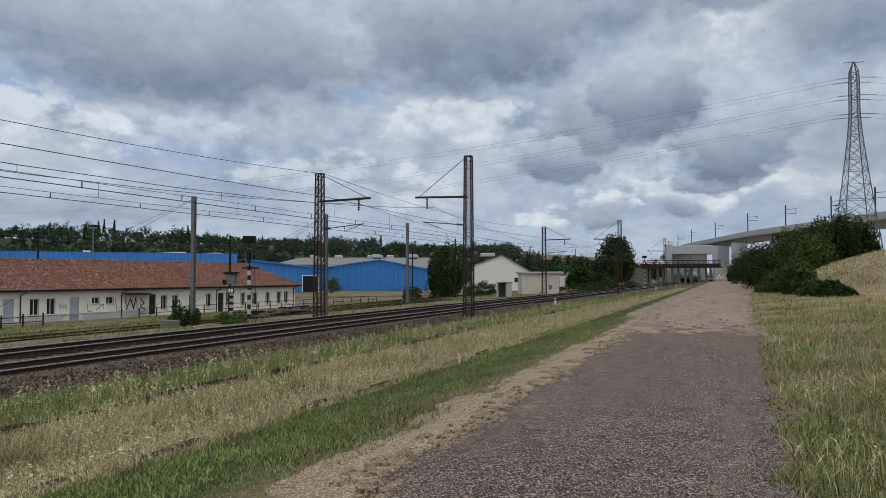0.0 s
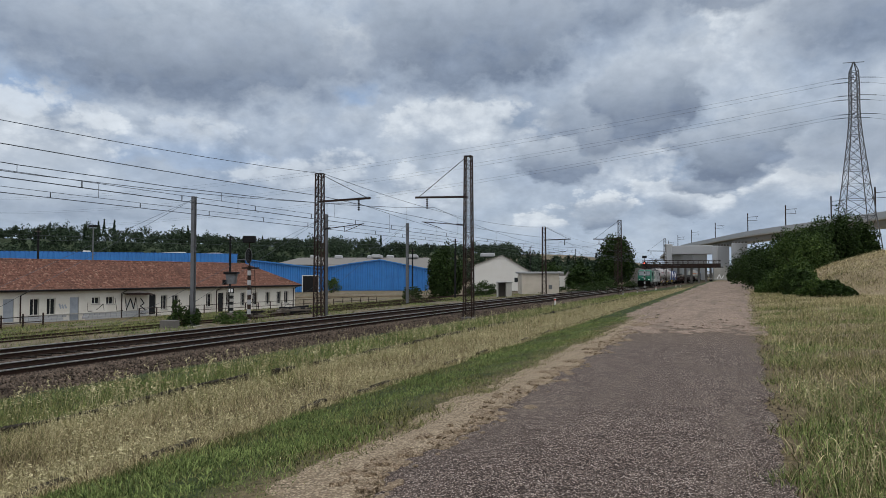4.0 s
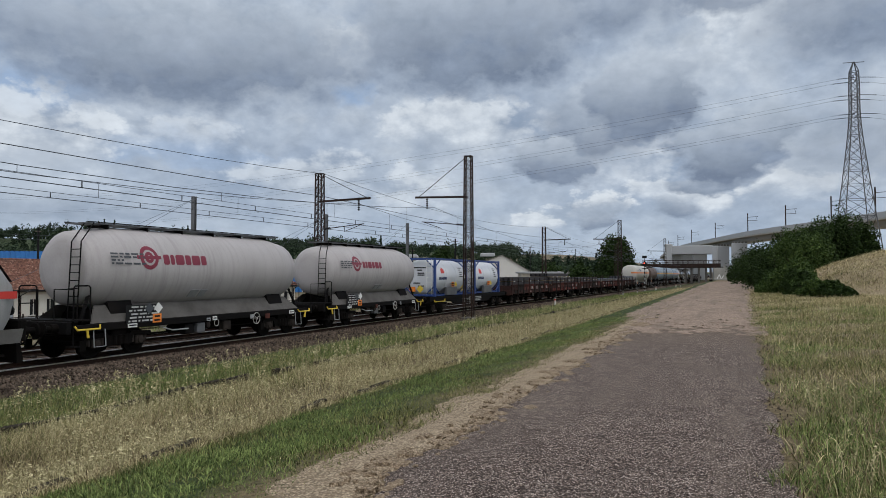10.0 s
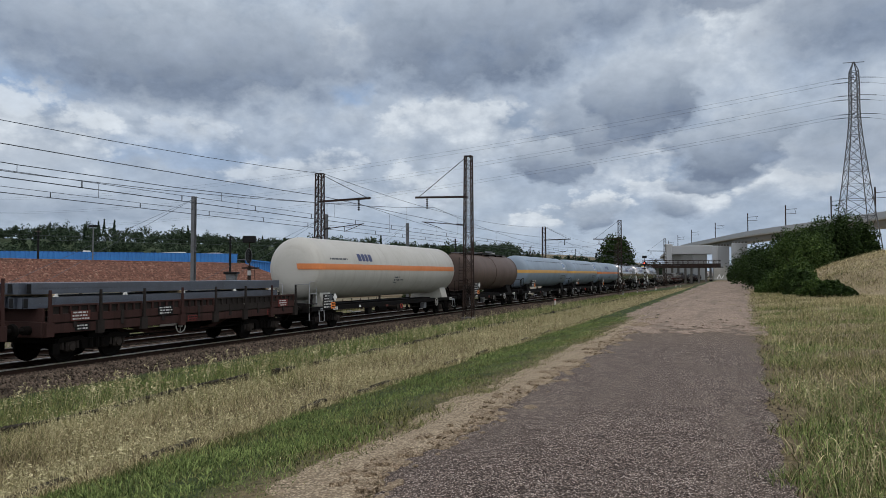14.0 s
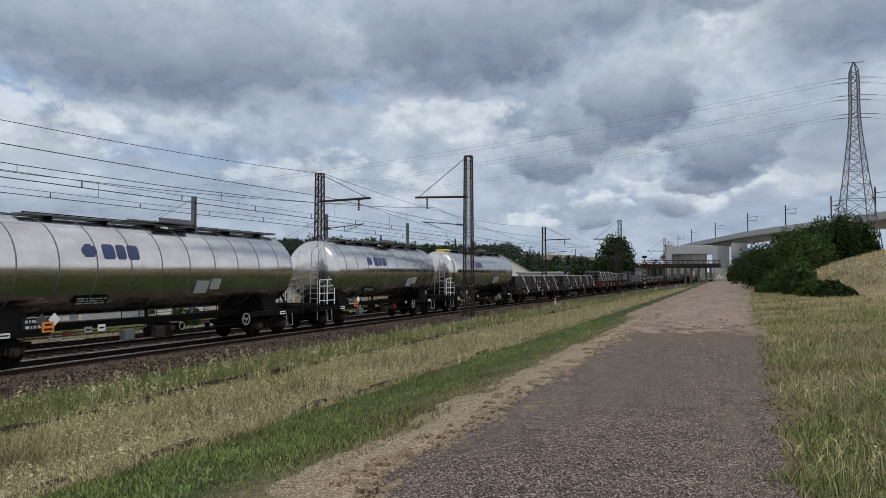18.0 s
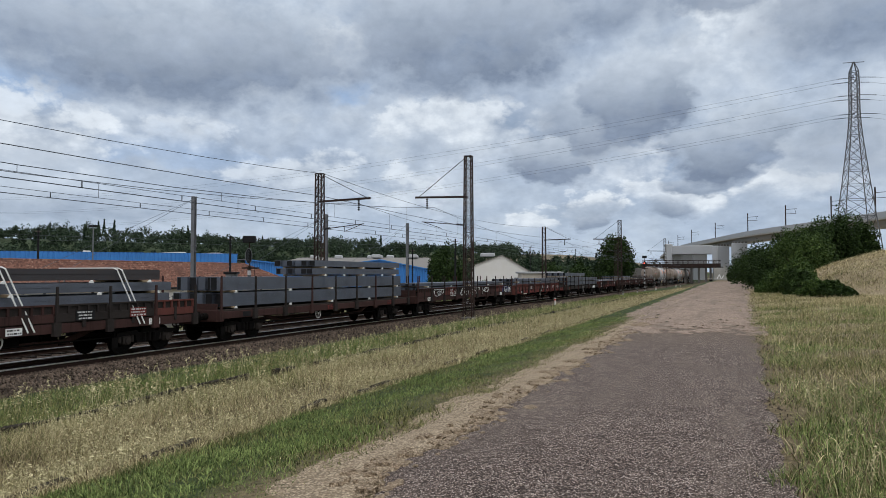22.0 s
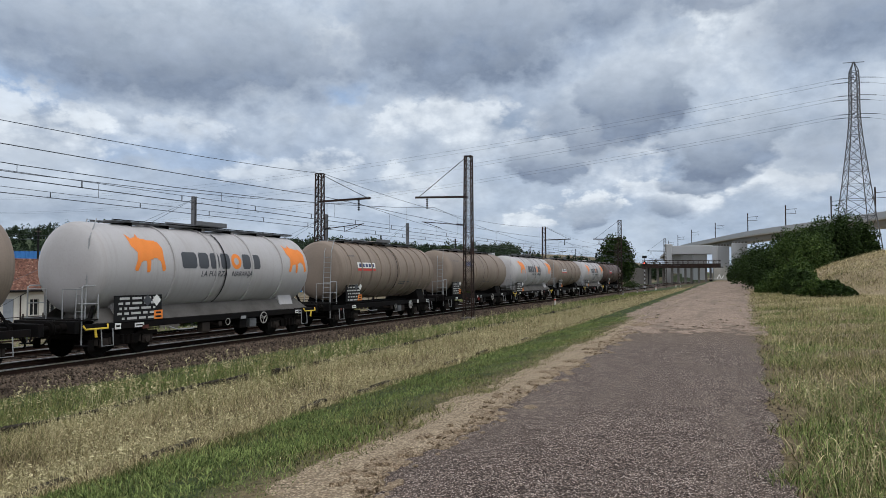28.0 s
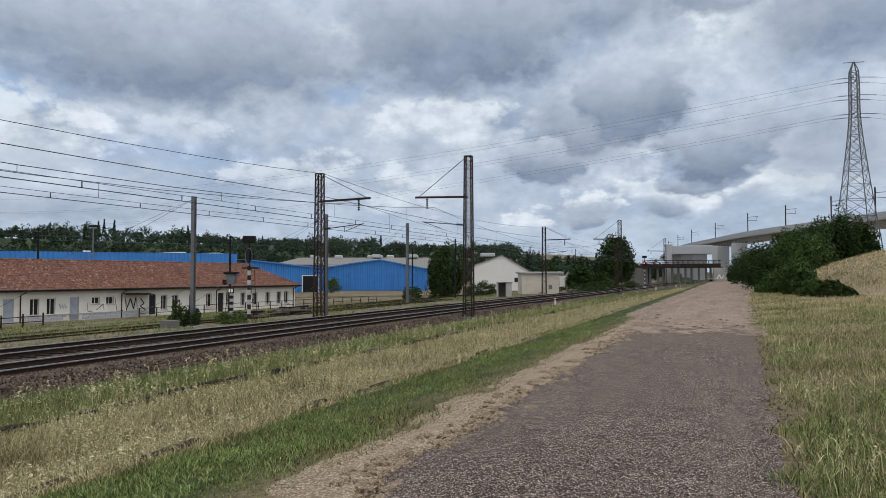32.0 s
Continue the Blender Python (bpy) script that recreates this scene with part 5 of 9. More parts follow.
def pylon():
    px_, py_ = 24.4, 169.3
    ob = thing("electricity_pylon", "tall grey steel lattice electricity pylon with six conductors", "pylon", pose(px_, py_, 1.0, 0, 0, 8))
    levels = [(0, 4.3), (5, 3.75), (9.5, 3.3), (13.5, 2.8), (17, 2.45), (20, 2.1), (23, 1.8), (25.5, 1.55), (28, 1.3), (30.2, 1.1), (32.2, 0.95), (34, 0.85), (35.6, 0.8), (37.2, 0.8), (38.8, 0.8), (40.4, 0.78), (42, 0.75), (43.4, 0.7), (45.4, 0.06)]
    b = 0.08
    g = Geo()
    for (z0, a), (z1, c) in zip(levels, levels[1:]):
        for sx in (-1, 1):
            for sy in (-1, 1):
                g.beam((sx * a, sy * a, z0), (sx * c, sy * c, z1), b * 1.9)
    part("legs", g, PYLONGREY, ob)
    g = Geo()
    for (z0, a), (z1, c) in zip(levels, levels[1:-1]):
        for s in (-1, 1):
            g.beam((-a, s * a, z0), (c, s * c, z1), b).beam((a, s * a, z0), (-c, s * c, z1), b)
            g.beam((s * a, -a, z0), (s * c, c, z1), b).beam((s * a, a, z0), (s * c, -c, z1), b)
            if z1 > 9:
                g.beam((-c, s * c, z1), (c, s * c, z1), b).beam((s * c, -c, z1), (s * c, c, z1), b)
    part("lacing", g, PYLONGREY, ob)
    ends = []
    for z in (34.2, 38.0, 41.6):
        for s in (-1, 1):
            g = Geo().beam((0, s * 0.8, z - 0.3), (0, s * 2.0, z + 0.1), b * 1.4).beam((0, s * 0.8, z + 0.9), (0, s * 2.0, z + 0.1), b)
            arm = part("cross_arm", g, PYLONGREY, ob)
            for e in (-1, 1):
                h2 = Geo()
                insulator(h2, (e * 0.5, s * 2.0, z + 0.1), (e * 3.6, s * 2.0, z - 0.1), 0.085, 7)
                part("insulator", h2, BLACK, arm)
            ends.append((s * 2.0, z))
    part("earth_arm", Geo().beam((-2.0, 0, 45.3), (2.0, 0, 45.3), 0.12), PYLONGREY, ob)
    return ends


ENDS = pylon()
C8, S8 = math.cos(radians(8)), math.sin(radians(8))
for i, (dy, z) in enumerate(ENDS):
    for e, far, drop in ((-1, (-560, 250, 58), 21), (1, (230, 215, 42), 9)):
        a = (24.4 + e * 3.6 * C8 - dy * S8, 169.3 + e * 3.6 * S8 + dy * C8, 1.0 + z - 0.1)
        b = (far[0], far[1] + dy * 2, far[2] + (z - 38) * (1.0 if e > 0 else 2.2))
        solo("conductor", Geo().tube(span(a, b, drop, 28), 0.022, 4), WIRE, "thin high-voltage conductor strung from a pylon", "wire", group="conductors")

# ---------------------------------------------------------------- lineside things


def glow(name, c, s):
    k = Mat(name, 0.3)
    k.color(c)
    k.b.inputs["Emission Color"].default_value = (*c, 1)
    k.b.inputs["Emission Strength"].default_value = s
    return k.mat


REDLIGHT = glow("lit_red_signal", (1.0, 0.06, 0.04), 9)


def light_signal(x, y, z0, h, turn, label, lit=True, board=True):
    """A colour-light signal: lattice post, ladder, oval target, hooded lamps."""
    ob = thing("light_signal", label, "railway signal", pose(x, y, z0, 0, 0, turn), "signals")
    g = Geo()
    for i in range(12):
        part("post_band", Geo().box(-0.1, 0.1, -0.1, 0.1, h * 0.72 * i / 12, h * 0.72 * (i + 1) / 12), (CONCRETE_PALE, STEEL_DARK)[i % 2] if h > 4.5 else CONCRETE, ob)
    part("footing", Geo().box(-0.3, 0.3, -0.3, 0.3, -0.5, 0.1), CONCRETE, ob)
    out = [(0.2 * math.cos(a), h * 0.84 + 0.5 * math.sin(a)) for a in (2 * math.pi * i / 20 for i in range(20))]
    head = part("target", Geo().prism(out, "y", -0.2, -0.14), BLACK, ob, "black oval signal target")
    rim = [(0.22 * math.cos(a), -0.17, h * 0.84 + 0.52 * math.sin(a)) for a in (2 * math.pi * i / 24 for i in range(25))]
    part("target_rim", Geo().tube(rim, 0.02 if board else 0.012, 6), STEEL_GREY if not lit else BLACK, head)
    for i in range(4):
        zz = h * 0.84 + 0.3 - i * 0.2
        part("hood", Geo().tube([(0, -0.2, zz), (0, -0.42, zz - 0.03)], 0.075, 10), BLACK, head)
        part("lens", Geo().lathe([(-0.435, 0.0), (-0.43, 0.085), (-0.42, 0.085)], "y", 12, (0, 0, zz - 0.03)), REDLIGHT if (lit and i == 1) else DARKGLASS, head)
    g = Geo()
    for s in (-0.17, 0.17):
        g.tube([(0.35 + s * 0.6, 0.5, 0), (0.1 + s, 0.2, h * 0.72)], 0.018, 5)
    for i in range(12):
        q = i / 12
        g.tube([(0.35 - 0.1 - 0.07 * q - 0.25 * q, 0.5 - 0.3 * q, h * 0.72 * q), (0.35 + 0.1 + 0.07 * q - 0.25 * q, 0.5 - 0.3 * q, h * 0.72 * q)], 0.012, 5)
    part("ladder", g, STEEL_DARK, ob)
    part("platform", Geo().box(-0.5, 0.55, -0.1, 0.55, h * 0.68, h * 0.7), STEEL_DARK, ob)
    if board:
        part("cabinet", Geo().box(-0.42, 0.42, -0.3, 0.2, h + 0.02, h + 0.5, 0.05), BLACK, ob)
        part("top_post", Geo().box(-0.04, 0.04, -0.04, 0.04, h * 0.7, h + 0.05), STEEL_DARK, ob)
    return ob


light_signal(-31.0, 42.3, -0.75, 5.6, 20, "striped signal post with black target and ladder in the yard", False)
light_signal(-15.05, 144.3, -0.6, 6.4, 0, "lit red light signal beside the line", True)


def lamp_signal(x, y, z0):
    ob = thing("yard_signal", "low yard signal with a hooded lamp and white number board", "railway signal", pose(x, y, z0, 0, 0, 15), "signals")
    for i in range(9):
        part("post_band", Geo().box(-0.12, 0.12, -0.12, 0.12, 0.25 * i, 0.25 * (i + 1)), (CONCRETE, BLACK)[i % 2], ob)
    part("lamp_box", Geo().prism([(-0.42, 3.75), (0.42, 3.75), (0.3, 2.95), (-0.3, 2.95)], "y", -0.3, 0.25), STEEL_GREY, ob, "pale lamp box")
    part("lamp_roof", Geo().box(-0.55, 0.55, -0.45, 0.35, 3.75, 3.95, 0.04), BLACK, ob)
    part("hood", Geo().box(-0.6, -0.32, -0.5, 0.0, 2.9, 3.3, 0.04), BLACK, ob)
    p = part("board", Geo().box(-0.26, 0.26, -0.2, -0.16, 2.2, 2.62), BLACK, ob)
    part("digits", Geo().box(-0.18, -0.03, -0.21, -0.2, 2.27, 2.55).box(0.03, 0.18, -0.21, -0.2, 2.27, 2.55), WHITE, p, "white figures as bars")
    g = Geo().tube([(-0.5, 0.4, 0), (-0.3, 0.2, 2.3)], 0.018, 5).tube([(-0.75, 0.5, 0), (-0.5, 0.2, 2.3)], 0.018, 5)
    part("ladder", g, STEEL_DARK, ob)
    return ob


lamp_signal(-38.0, 49.5, -1.05)


def marker_post(x, y, h, label, mat, w=0.14):
    z = land(x, y)
    ob = thing("marker_post", label, "post", pose(x, y, z), "marker posts")
    part("stem", Geo().box(-w / 2, w / 2, -w / 2, w / 2, -0.3, h, 0.02), mat, ob)
    part("cap", Geo().box(-w / 2 - 0.01, w / 2 + 0.01, -w / 2 - 0.01, w / 2 + 0.01, h - 0.25, h - 0.12), RED if mat is WHITE else BLACK, ob)
    return ob


for x, y, h, mt in ((-16.4, 73, 0.75, WHITE), (-14.6, 110, 0.7, CONCRETE), (-13.9, 122, 0.7, CONCRETE), (-13.5, 150, 0.8, WHITE), (-11.8, 182, 0.8, WHITE), (-11.2, 190, 0.8, CONCRETE)):
    marker_post(x, y, h, "small white lineside marker post" if mt is WHITE else "small concrete lineside marker post", mt)


# sidings: old rusty track half sunk in weeds
def siding(x, y0, y1, turn, z):
    ob = thing("siding_track", "old rusty siding track half sunk in weeds", "siding", pose(x, y0, z, 0, 0, turn), "sidings")
    L = y1 - y0
    for s in (-0.755, 0.755):
        part("rail", Geo().box(s - 0.035, s + 0.035, 0, L, -0.05, 0.09, 0.01), RUST, ob)
    for i in range(int(L / 1.4)):
        part("sleeper", Geo().box(-1.25, 1.25, i * 1.4, i * 1.4 + 0.24, -0.13, -0.052), WOODOLD, ob)
    return ob


siding(-31.8, 14, 88, 1.2, -0.5)
siding(-37.5, 20, 100, 1.0, -0.84)
siding(-42.5, 60, 150, 2.0, -1.07)

# raised loading bank before the blue sheds
g = Geo().box(0, 58, 0, 1.2, -1.0, 0.3, 0.05)
solo("loading_bank", g, EARTHY, "long low earth-stained concrete loading bank", "platform", frame_at((-86, 118, -1.95), (-48, 158, -1.95)))
for x, y, a in ((-33.2, 44.5, 20), (-33.0, 50.8, 80), (-35.4, 55.0, 70)):
    ob = thing("timber_pile", "heap of old dark sleepers lying in the weeds", "timber pile", pose(x, y, land(x, y), 0, 0, a), "timber piles")
    r = random.Random(int(y))
    for i in range(13):
        part("old_sleeper", Geo().box(-1.2, 1.2, -0.12, 0.12, 0, 0.15, 0.015), WOODOLD if i % 3 else BLACK, ob, m=pose(r.uniform(-0.5, 0.5), r.uniform(-0.7, 0.7), 0.02 + 0.12 * (i // 4), r.uniform(-4, 4), r.uniform(-5, 5), r.uniform(-25, 25)))
# concrete block beside the bush
solo("concrete_block", Geo().box(-0.45, 0.45, -0.35, 0.35, -0.2, 0.5, 0.03), CONCRETE_DARK, "square weathered concrete block beside the track", "block", pose(-31.0, 34.6, -0.55, 0, 0, 12))

# cable trough: concrete covers showing as a broken edge in the grass, and the low step above it
trough = thing("cable_trough", "line of concrete cable trough covers coloured dark like shaded gaps in the grass", "cable trough")
mesh_lid = Geo().box(-0.05, 0.07, 0.02, 0.98, -0.12, 0.07, 0.015).mesh("trough_lid", [GAP])
r = random.Random(8)
for i in range(95):
    y = 6 + i
    x = -11.0 + bend(y)
    if r.random() < 0.86:
        part("trough_lid", mesh_lid, None, trough, m=pose(x, y, land(x, y) + 0.15 + r.uniform(-0.05, 0.04), r.uniform(-2, 2), r.uniform(-6, 4), r.uniform(-1, 1)))
kerb = thing("edging", "broken old edging of kerb stones coloured dark like shaded gaps along the mown strip", "edging")
mesh_k = [Geo().box(-0.07, 0.07, 0.02, w, -0.12, 0.07, 0.02).mesh("kerb_stone", [GAP]) for w in (0.7, 0.95)]
y = 4.0
while y < 90:
    k = r.randrange(2)
    x = -6.05
    if r.random() < 0.6:
        part("kerb_stone", mesh_k[k], None, kerb, m=pose(x + r.uniform(-0.05, 0.05), y, land(x, y) + 0.0, r.uniform(-3, 3), r.uniform(-10, 6), r.uniform(-3, 3)))
    y += (0.72, 0.97)[k]


def flat_cart(x, y):
    ob = thing("flat_trailer", "flat grey trailer parked by the bridge", "trailer", pose(x, y, land(x, y), 0, 0, 4))
    part("bed", Geo().box(-3.0, 3.0, -1.1, 1.1, 0.55, 0.75, 0.02), CONCRETE, ob)
    for a in (-2.2, 2.2):
        for b in (-0.95, 0.95):
            part("wheel", Geo().lathe([(-0.12, 0.0), (-0.12, 0.3), (-0.05, 0.38), (0.05, 0.38), (0.12, 0.3), (0.12, 0.0)], "y", 14, (a, b, 0.38)), BLACK, ob)
    return ob


flat_cart(-2.2, 200)


def yard_lamp(x, y, z0, h):
    ob = thing("floodlight_pole", "slim yard lamp pole with twin floodlights", "lamp post", pose(x, y, z0), "yard lamps")
    part("pole", Geo().tube([(0, 0, 0), (0, 0, h)], [0.12, 0.07], 8), STEEL_GREY, ob, smooth=True)
    for s in (-1, 1):
        part("floodlight", Geo().box(s * 0.45 - 0.28, s * 0.45 + 0.28, -0.25, 0.15, h - 0.1, h + 0.25, 0.05), BLACK, ob)
    return ob


yard_lamp(-88, 82, -2, 11.8)

# guy wires from the steel poles, and low lines across the yard
for x, y, z in ((-30.5, 36.0, 7.3), (-28.5, 48.4, 7.1), (-33.0, 73.5, 8.2)):
    for d in (3.2, 4.6):
        solo("stay_wire", Geo().tube([(x, y, z), (x - d * 1.6, y - 9 - d, 0.0 - 0.7)], 0.012, 4), WIRE, "thin stay wire from a steel pole to the ground", "wire", group="stay wires")
for z in (4.55, 4.9):
    solo("telegraph_wire", Geo().tube(span((-60, -20, z + 0.6), (-38.2, 105, z + 2.2), 0.6, 12) + span((-38.2, 105, z + 2.2), (-30, 230, z + 1.5), 0.6, 12)[1:], 0.012, 4), WIRE, "thin telegraph wire across the yard", "wire", group="telegraph wires")

# sleeper colour includes the dark of the shade under the train
SLEEPER = plain("oily_shaded_concrete", (0.022, 0.018, 0.015), 0.95, 0, 0.6, 1.0, (0.035, 0.028, 0.022))
# sleepers of the running lines
g = Geo()
for tx in (NEAR, FAR):
    for i in range(330):
        y = -20 + i * 0.6
        x = tx + bend(y)
        g.box(x - 1.25, x + 1.25, y - 0.12, y + 0.12, -0.24, -0.165)
solo("sleepers", g, SLEEPER, "grimy concrete sleepers, coloured darker for the train's shade, bedded in ballast", "sleepers", kind="stuff")

# loose ballast stones on the near shoulder
r2 = np.random.default_rng(4)
n = 26000
q = r2.uniform(0, 1, n)
sy = 6 * (70 / 6) ** q
sx = r2.uniform(-18.75, -16.5, n)
prof_x, prof_z = np.array([-18.8, -17.9, -17.3, -16.85, -16.4]), np.array([-0.2, -0.2, -0.39, -0.5, -0.52])
sz = np.interp(sx, prof_x, prof_z)
bx = np.array([bend(float(v)) for v in np.linspace(0, 80, 81)])
sx = sx + np.interp(sy, np.linspace(0, 80, 81), bx)
s = r2.uniform(0.025, 0.06, n)
ang = r2.uniform(0, 6.28, n)
shape = np.array([(1, 0, 0), (0, 1, 0), (-1, 0, 0.1), (0, -1, 0), (0.2, 0.1, 1), (-0.2, -0.1, -0.8)])
c, sn = np.cos(ang)[:, None], np.sin(ang)[:, None]
px_ = (shape[None, :, 0] * c - shape[None, :, 1] * sn) * r2.uniform(0.7, 1.3, (n, 6))
py_ = (shape[None, :, 0] * sn + shape[None, :, 1] * c) * r2.uniform(0.7, 1.3, (n, 6))
V = np.stack([sx[:, None] + px_ * s[:, None], sy[:, None] + py_ * s[:, None], sz[:, None] + shape[None, :, 2] * s[:, None] + 0.02], 2).reshape(-1, 3)
tri = np.array([(0, 1, 4), (1, 2, 4), (2, 3, 4), (3, 0, 4), (1, 0, 5), (2, 1, 5), (3, 2, 5), (0, 3, 5)])
F = (np.arange(n)[:, None, None] * 6 + tri[None]).reshape(-1, 3)
solo("ballast_stones", raw_mesh("ballast_stones", V, F, mat_leaf("rusty_stones", (0.02, 0.015, 0.011), (0.2, 0.15, 0.115))), None, "loose rust-brown ballast stones on the track shoulder", "stones", kind="stuff")

# ---------------------------------------------------------------- rolling stock: x across the line, -y is the way it travels, z = 0 on the rail tops
TRAIN = []
# near-black bases carry part of the deep shade under the wagons
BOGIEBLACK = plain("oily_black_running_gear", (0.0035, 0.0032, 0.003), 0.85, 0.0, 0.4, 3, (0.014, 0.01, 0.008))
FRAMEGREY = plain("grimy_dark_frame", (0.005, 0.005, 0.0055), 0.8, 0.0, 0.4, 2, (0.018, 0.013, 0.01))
DUSTYGEAR = plain("dusty_axlebox_steel", (0.026, 0.022, 0.02), 0.85, 0.0, 0.5, 4, (0.06, 0.048, 0.04))
HANDWHEEL = plain("worn_pale_wheel_paint", (0.36, 0.35, 0.33), 0.7, 0.0, 0.6, 6)


def wheelset_mesh():
    g = Geo()
    for s in (-1, 1):
        prof = [(s * 0.69, 0.1), (s * 0.69, 0.46), (s * 0.72, 0.49), (s * 0.745, 0.475), (s * 0.75, 0.46), (s * 0.82, 0.455), (s * 0.825, 0.40), (s * 0.785, 0.38), (s * 0.775, 0.2), (s * 0.84, 0.13), (s * 0.9, 0.1), (s * 0.9, 0.0)]
        g.lathe(prof, "x", 24)
    g.lathe([(-0.7, 0.085), (0.7, 0.085)], "x", 10)
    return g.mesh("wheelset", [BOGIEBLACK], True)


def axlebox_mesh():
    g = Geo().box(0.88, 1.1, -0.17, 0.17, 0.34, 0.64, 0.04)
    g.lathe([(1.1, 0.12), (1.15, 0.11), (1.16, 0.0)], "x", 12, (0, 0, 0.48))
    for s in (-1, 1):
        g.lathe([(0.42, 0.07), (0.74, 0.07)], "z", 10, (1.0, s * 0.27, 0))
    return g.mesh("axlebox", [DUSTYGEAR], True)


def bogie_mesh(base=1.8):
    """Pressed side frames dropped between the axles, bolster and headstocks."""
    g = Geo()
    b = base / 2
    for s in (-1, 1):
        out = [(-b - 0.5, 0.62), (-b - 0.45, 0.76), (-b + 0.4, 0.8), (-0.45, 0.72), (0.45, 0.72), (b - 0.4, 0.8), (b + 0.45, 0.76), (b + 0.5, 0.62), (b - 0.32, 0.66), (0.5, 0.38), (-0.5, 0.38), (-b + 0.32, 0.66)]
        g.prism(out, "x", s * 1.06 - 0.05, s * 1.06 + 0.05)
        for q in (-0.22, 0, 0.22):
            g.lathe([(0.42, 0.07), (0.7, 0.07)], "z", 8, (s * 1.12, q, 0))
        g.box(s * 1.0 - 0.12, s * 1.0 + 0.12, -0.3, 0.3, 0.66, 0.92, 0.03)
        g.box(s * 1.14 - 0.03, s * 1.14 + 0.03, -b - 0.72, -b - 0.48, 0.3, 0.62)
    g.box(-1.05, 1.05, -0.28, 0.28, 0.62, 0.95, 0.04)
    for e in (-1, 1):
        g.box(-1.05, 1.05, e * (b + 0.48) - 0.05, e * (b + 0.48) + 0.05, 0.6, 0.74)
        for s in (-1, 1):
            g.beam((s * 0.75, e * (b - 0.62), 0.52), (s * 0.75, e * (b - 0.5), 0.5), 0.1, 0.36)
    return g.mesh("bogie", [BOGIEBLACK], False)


WHEELSET, AXLEBOX, BOGIE = wheelset_mesh(), axlebox_mesh(), bogie_mesh()
AXLEBOX_L = AXLEBOX.copy()
AXLEBOX_L.transform(Matrix.Scale(-1, 4, (1, 0, 0)))
AXLEBOX_L.flip_normals()


def bogie(ob, y, base=1.8, mesh=None):
    fr = part("bogie", mesh or BOGIE, None, ob, "oily black two-axle bogie", m=pose(0, y, 0))
    for e in (-1, 1):
        part("wheelset", WHEELSET, None, fr, m=pose(0, e * base / 2, 0.46))
        part("axlebox", AXLEBOX, None, fr, m=pose(0, e * base / 2, 0))
        part("axlebox", AXLEBOX_L, None, fr, m=pose(0, e * base / 2, 0))
    return fr


def buffer_mesh():
    g = Geo().lathe([(0.0, 0.13), (-0.3, 0.13), (-0.31, 0.085), (-0.55, 0.085), (-0.56, 0.2), (-0.6, 0.225), (-0.62, 0.2), (-0.63, 0.0)], "y", 16)
    g.box(-0.17, 0.17, 0.0, 0.03, -0.17, 0.17)
    return g.mesh("buffer", [BOGIEBLACK], True)


def hook_mesh():
    g = Geo().box(-0.04, 0.04, -0.35, 0.05, -0.07, 0.07, 0.02).beam((0, -0.33, 0), (0, -0.45, 0.1), 0.08, 0.07)
    for s in (-1, 1):
        g.tube([(s * 0.06, -0.3, 0), (s * 0.09, -0.42, -0.25), (s * 0.06, -0.5, -0.38), (0, -0.5, -0.42)], 0.024, 6)
    return g.mesh("coupling", [BOGIEBLACK], True)


BUFFER, HOOK = buffer_mesh(), hook_mesh()


def running_gear(ob, L, inset=2.6, base=1.8, mesh=None):
    """Bogies, buffers and couplings of a vehicle L long over its buffers. Returns half the frame's length."""
    h = L / 2 - 0.62
    for e in (-1, 1):
        bogie(ob, e * (L / 2 - inset), base, mesh)
        turn = pose(0, 0, 0) if e < 0 else pose(0, 0, 0, 0, 0, 180)
        for s in (-1, 1):
            part("buffer", BUFFER, None, ob, m=pose(s * 0.875, e * h, 1.05) @ turn)
        part("coupling", HOOK, None, ob, m=pose(0, e * h, 1.02) @ turn)
    return h


def handbrake_wheel(ob, y, z, x=1.28, mat=None):
    g = Geo()
    pts = [(0, 0.23 * math.cos(a), 0.23 * math.sin(a)) for a in (2 * math.pi * i / 18 for i in range(19))]
    g.tube(pts, 0.022, 5)
    for i in range(3):
        a = 2.1 * i + 0.4
        g.tube([(0, 0, 0), (0, 0.23 * math.cos(a), 0.23 * math.sin(a))], 0.016, 5)
    g.lathe([(-0.1, 0.04), (0.04, 0.05)], "x", 8)
    part("brake_handwheel", g, mat or HANDWHEEL, ob, "pale brake handwheel", m=pose(x, y, z))


CHALK = plain("worn_white_lettering", (0.48, 0.48, 0.47), 0.7, 0, 0.4, 4)


def placard(ob, x, y, z, w, h, ground, bars, mat=None, tilt=0.0, label=""):
    """A plate with rows of unreadable writing as bars; bars: (v, u0, u1, size) in parts of the plate."""
    g = Geo().box(0, 0.012, -w / 2, w / 2, -h / 2, h / 2)
    p = part("marking_panel", g, ground, ob, label, m=pose(x, y, z, 0, 0, 0) @ pose(0, 0, 0, 0, tilt, 0))
    if bars:
        g = Geo()
        for v, u0, u1, s in bars:
            g.box(0.014, 0.018, (u0 - 0.5) * w, (u1 - 0.5) * w, (v - s / 2 - 0.5) * h, (v + s / 2 - 0.5) * h)
        mk = part("marking", g, CHALK if (mat or WHITE) is WHITE else mat, p)
        mk["kind"] = "stuff"
    return p


def scribble(seed, rows=4):
    r = random.Random(seed)
    out = []
    for i in range(rows):
        u = 0.06 + 0.1 * r.random()
        while u < 0.86:
            w = r.choice((0.05, 0.09, 0.14, 0.2))
            out.append(((i + 0.6) / (rows + 0.2), u, min(0.94, u + w), 0.45 / rows))
            u += w + 0.05
    return out


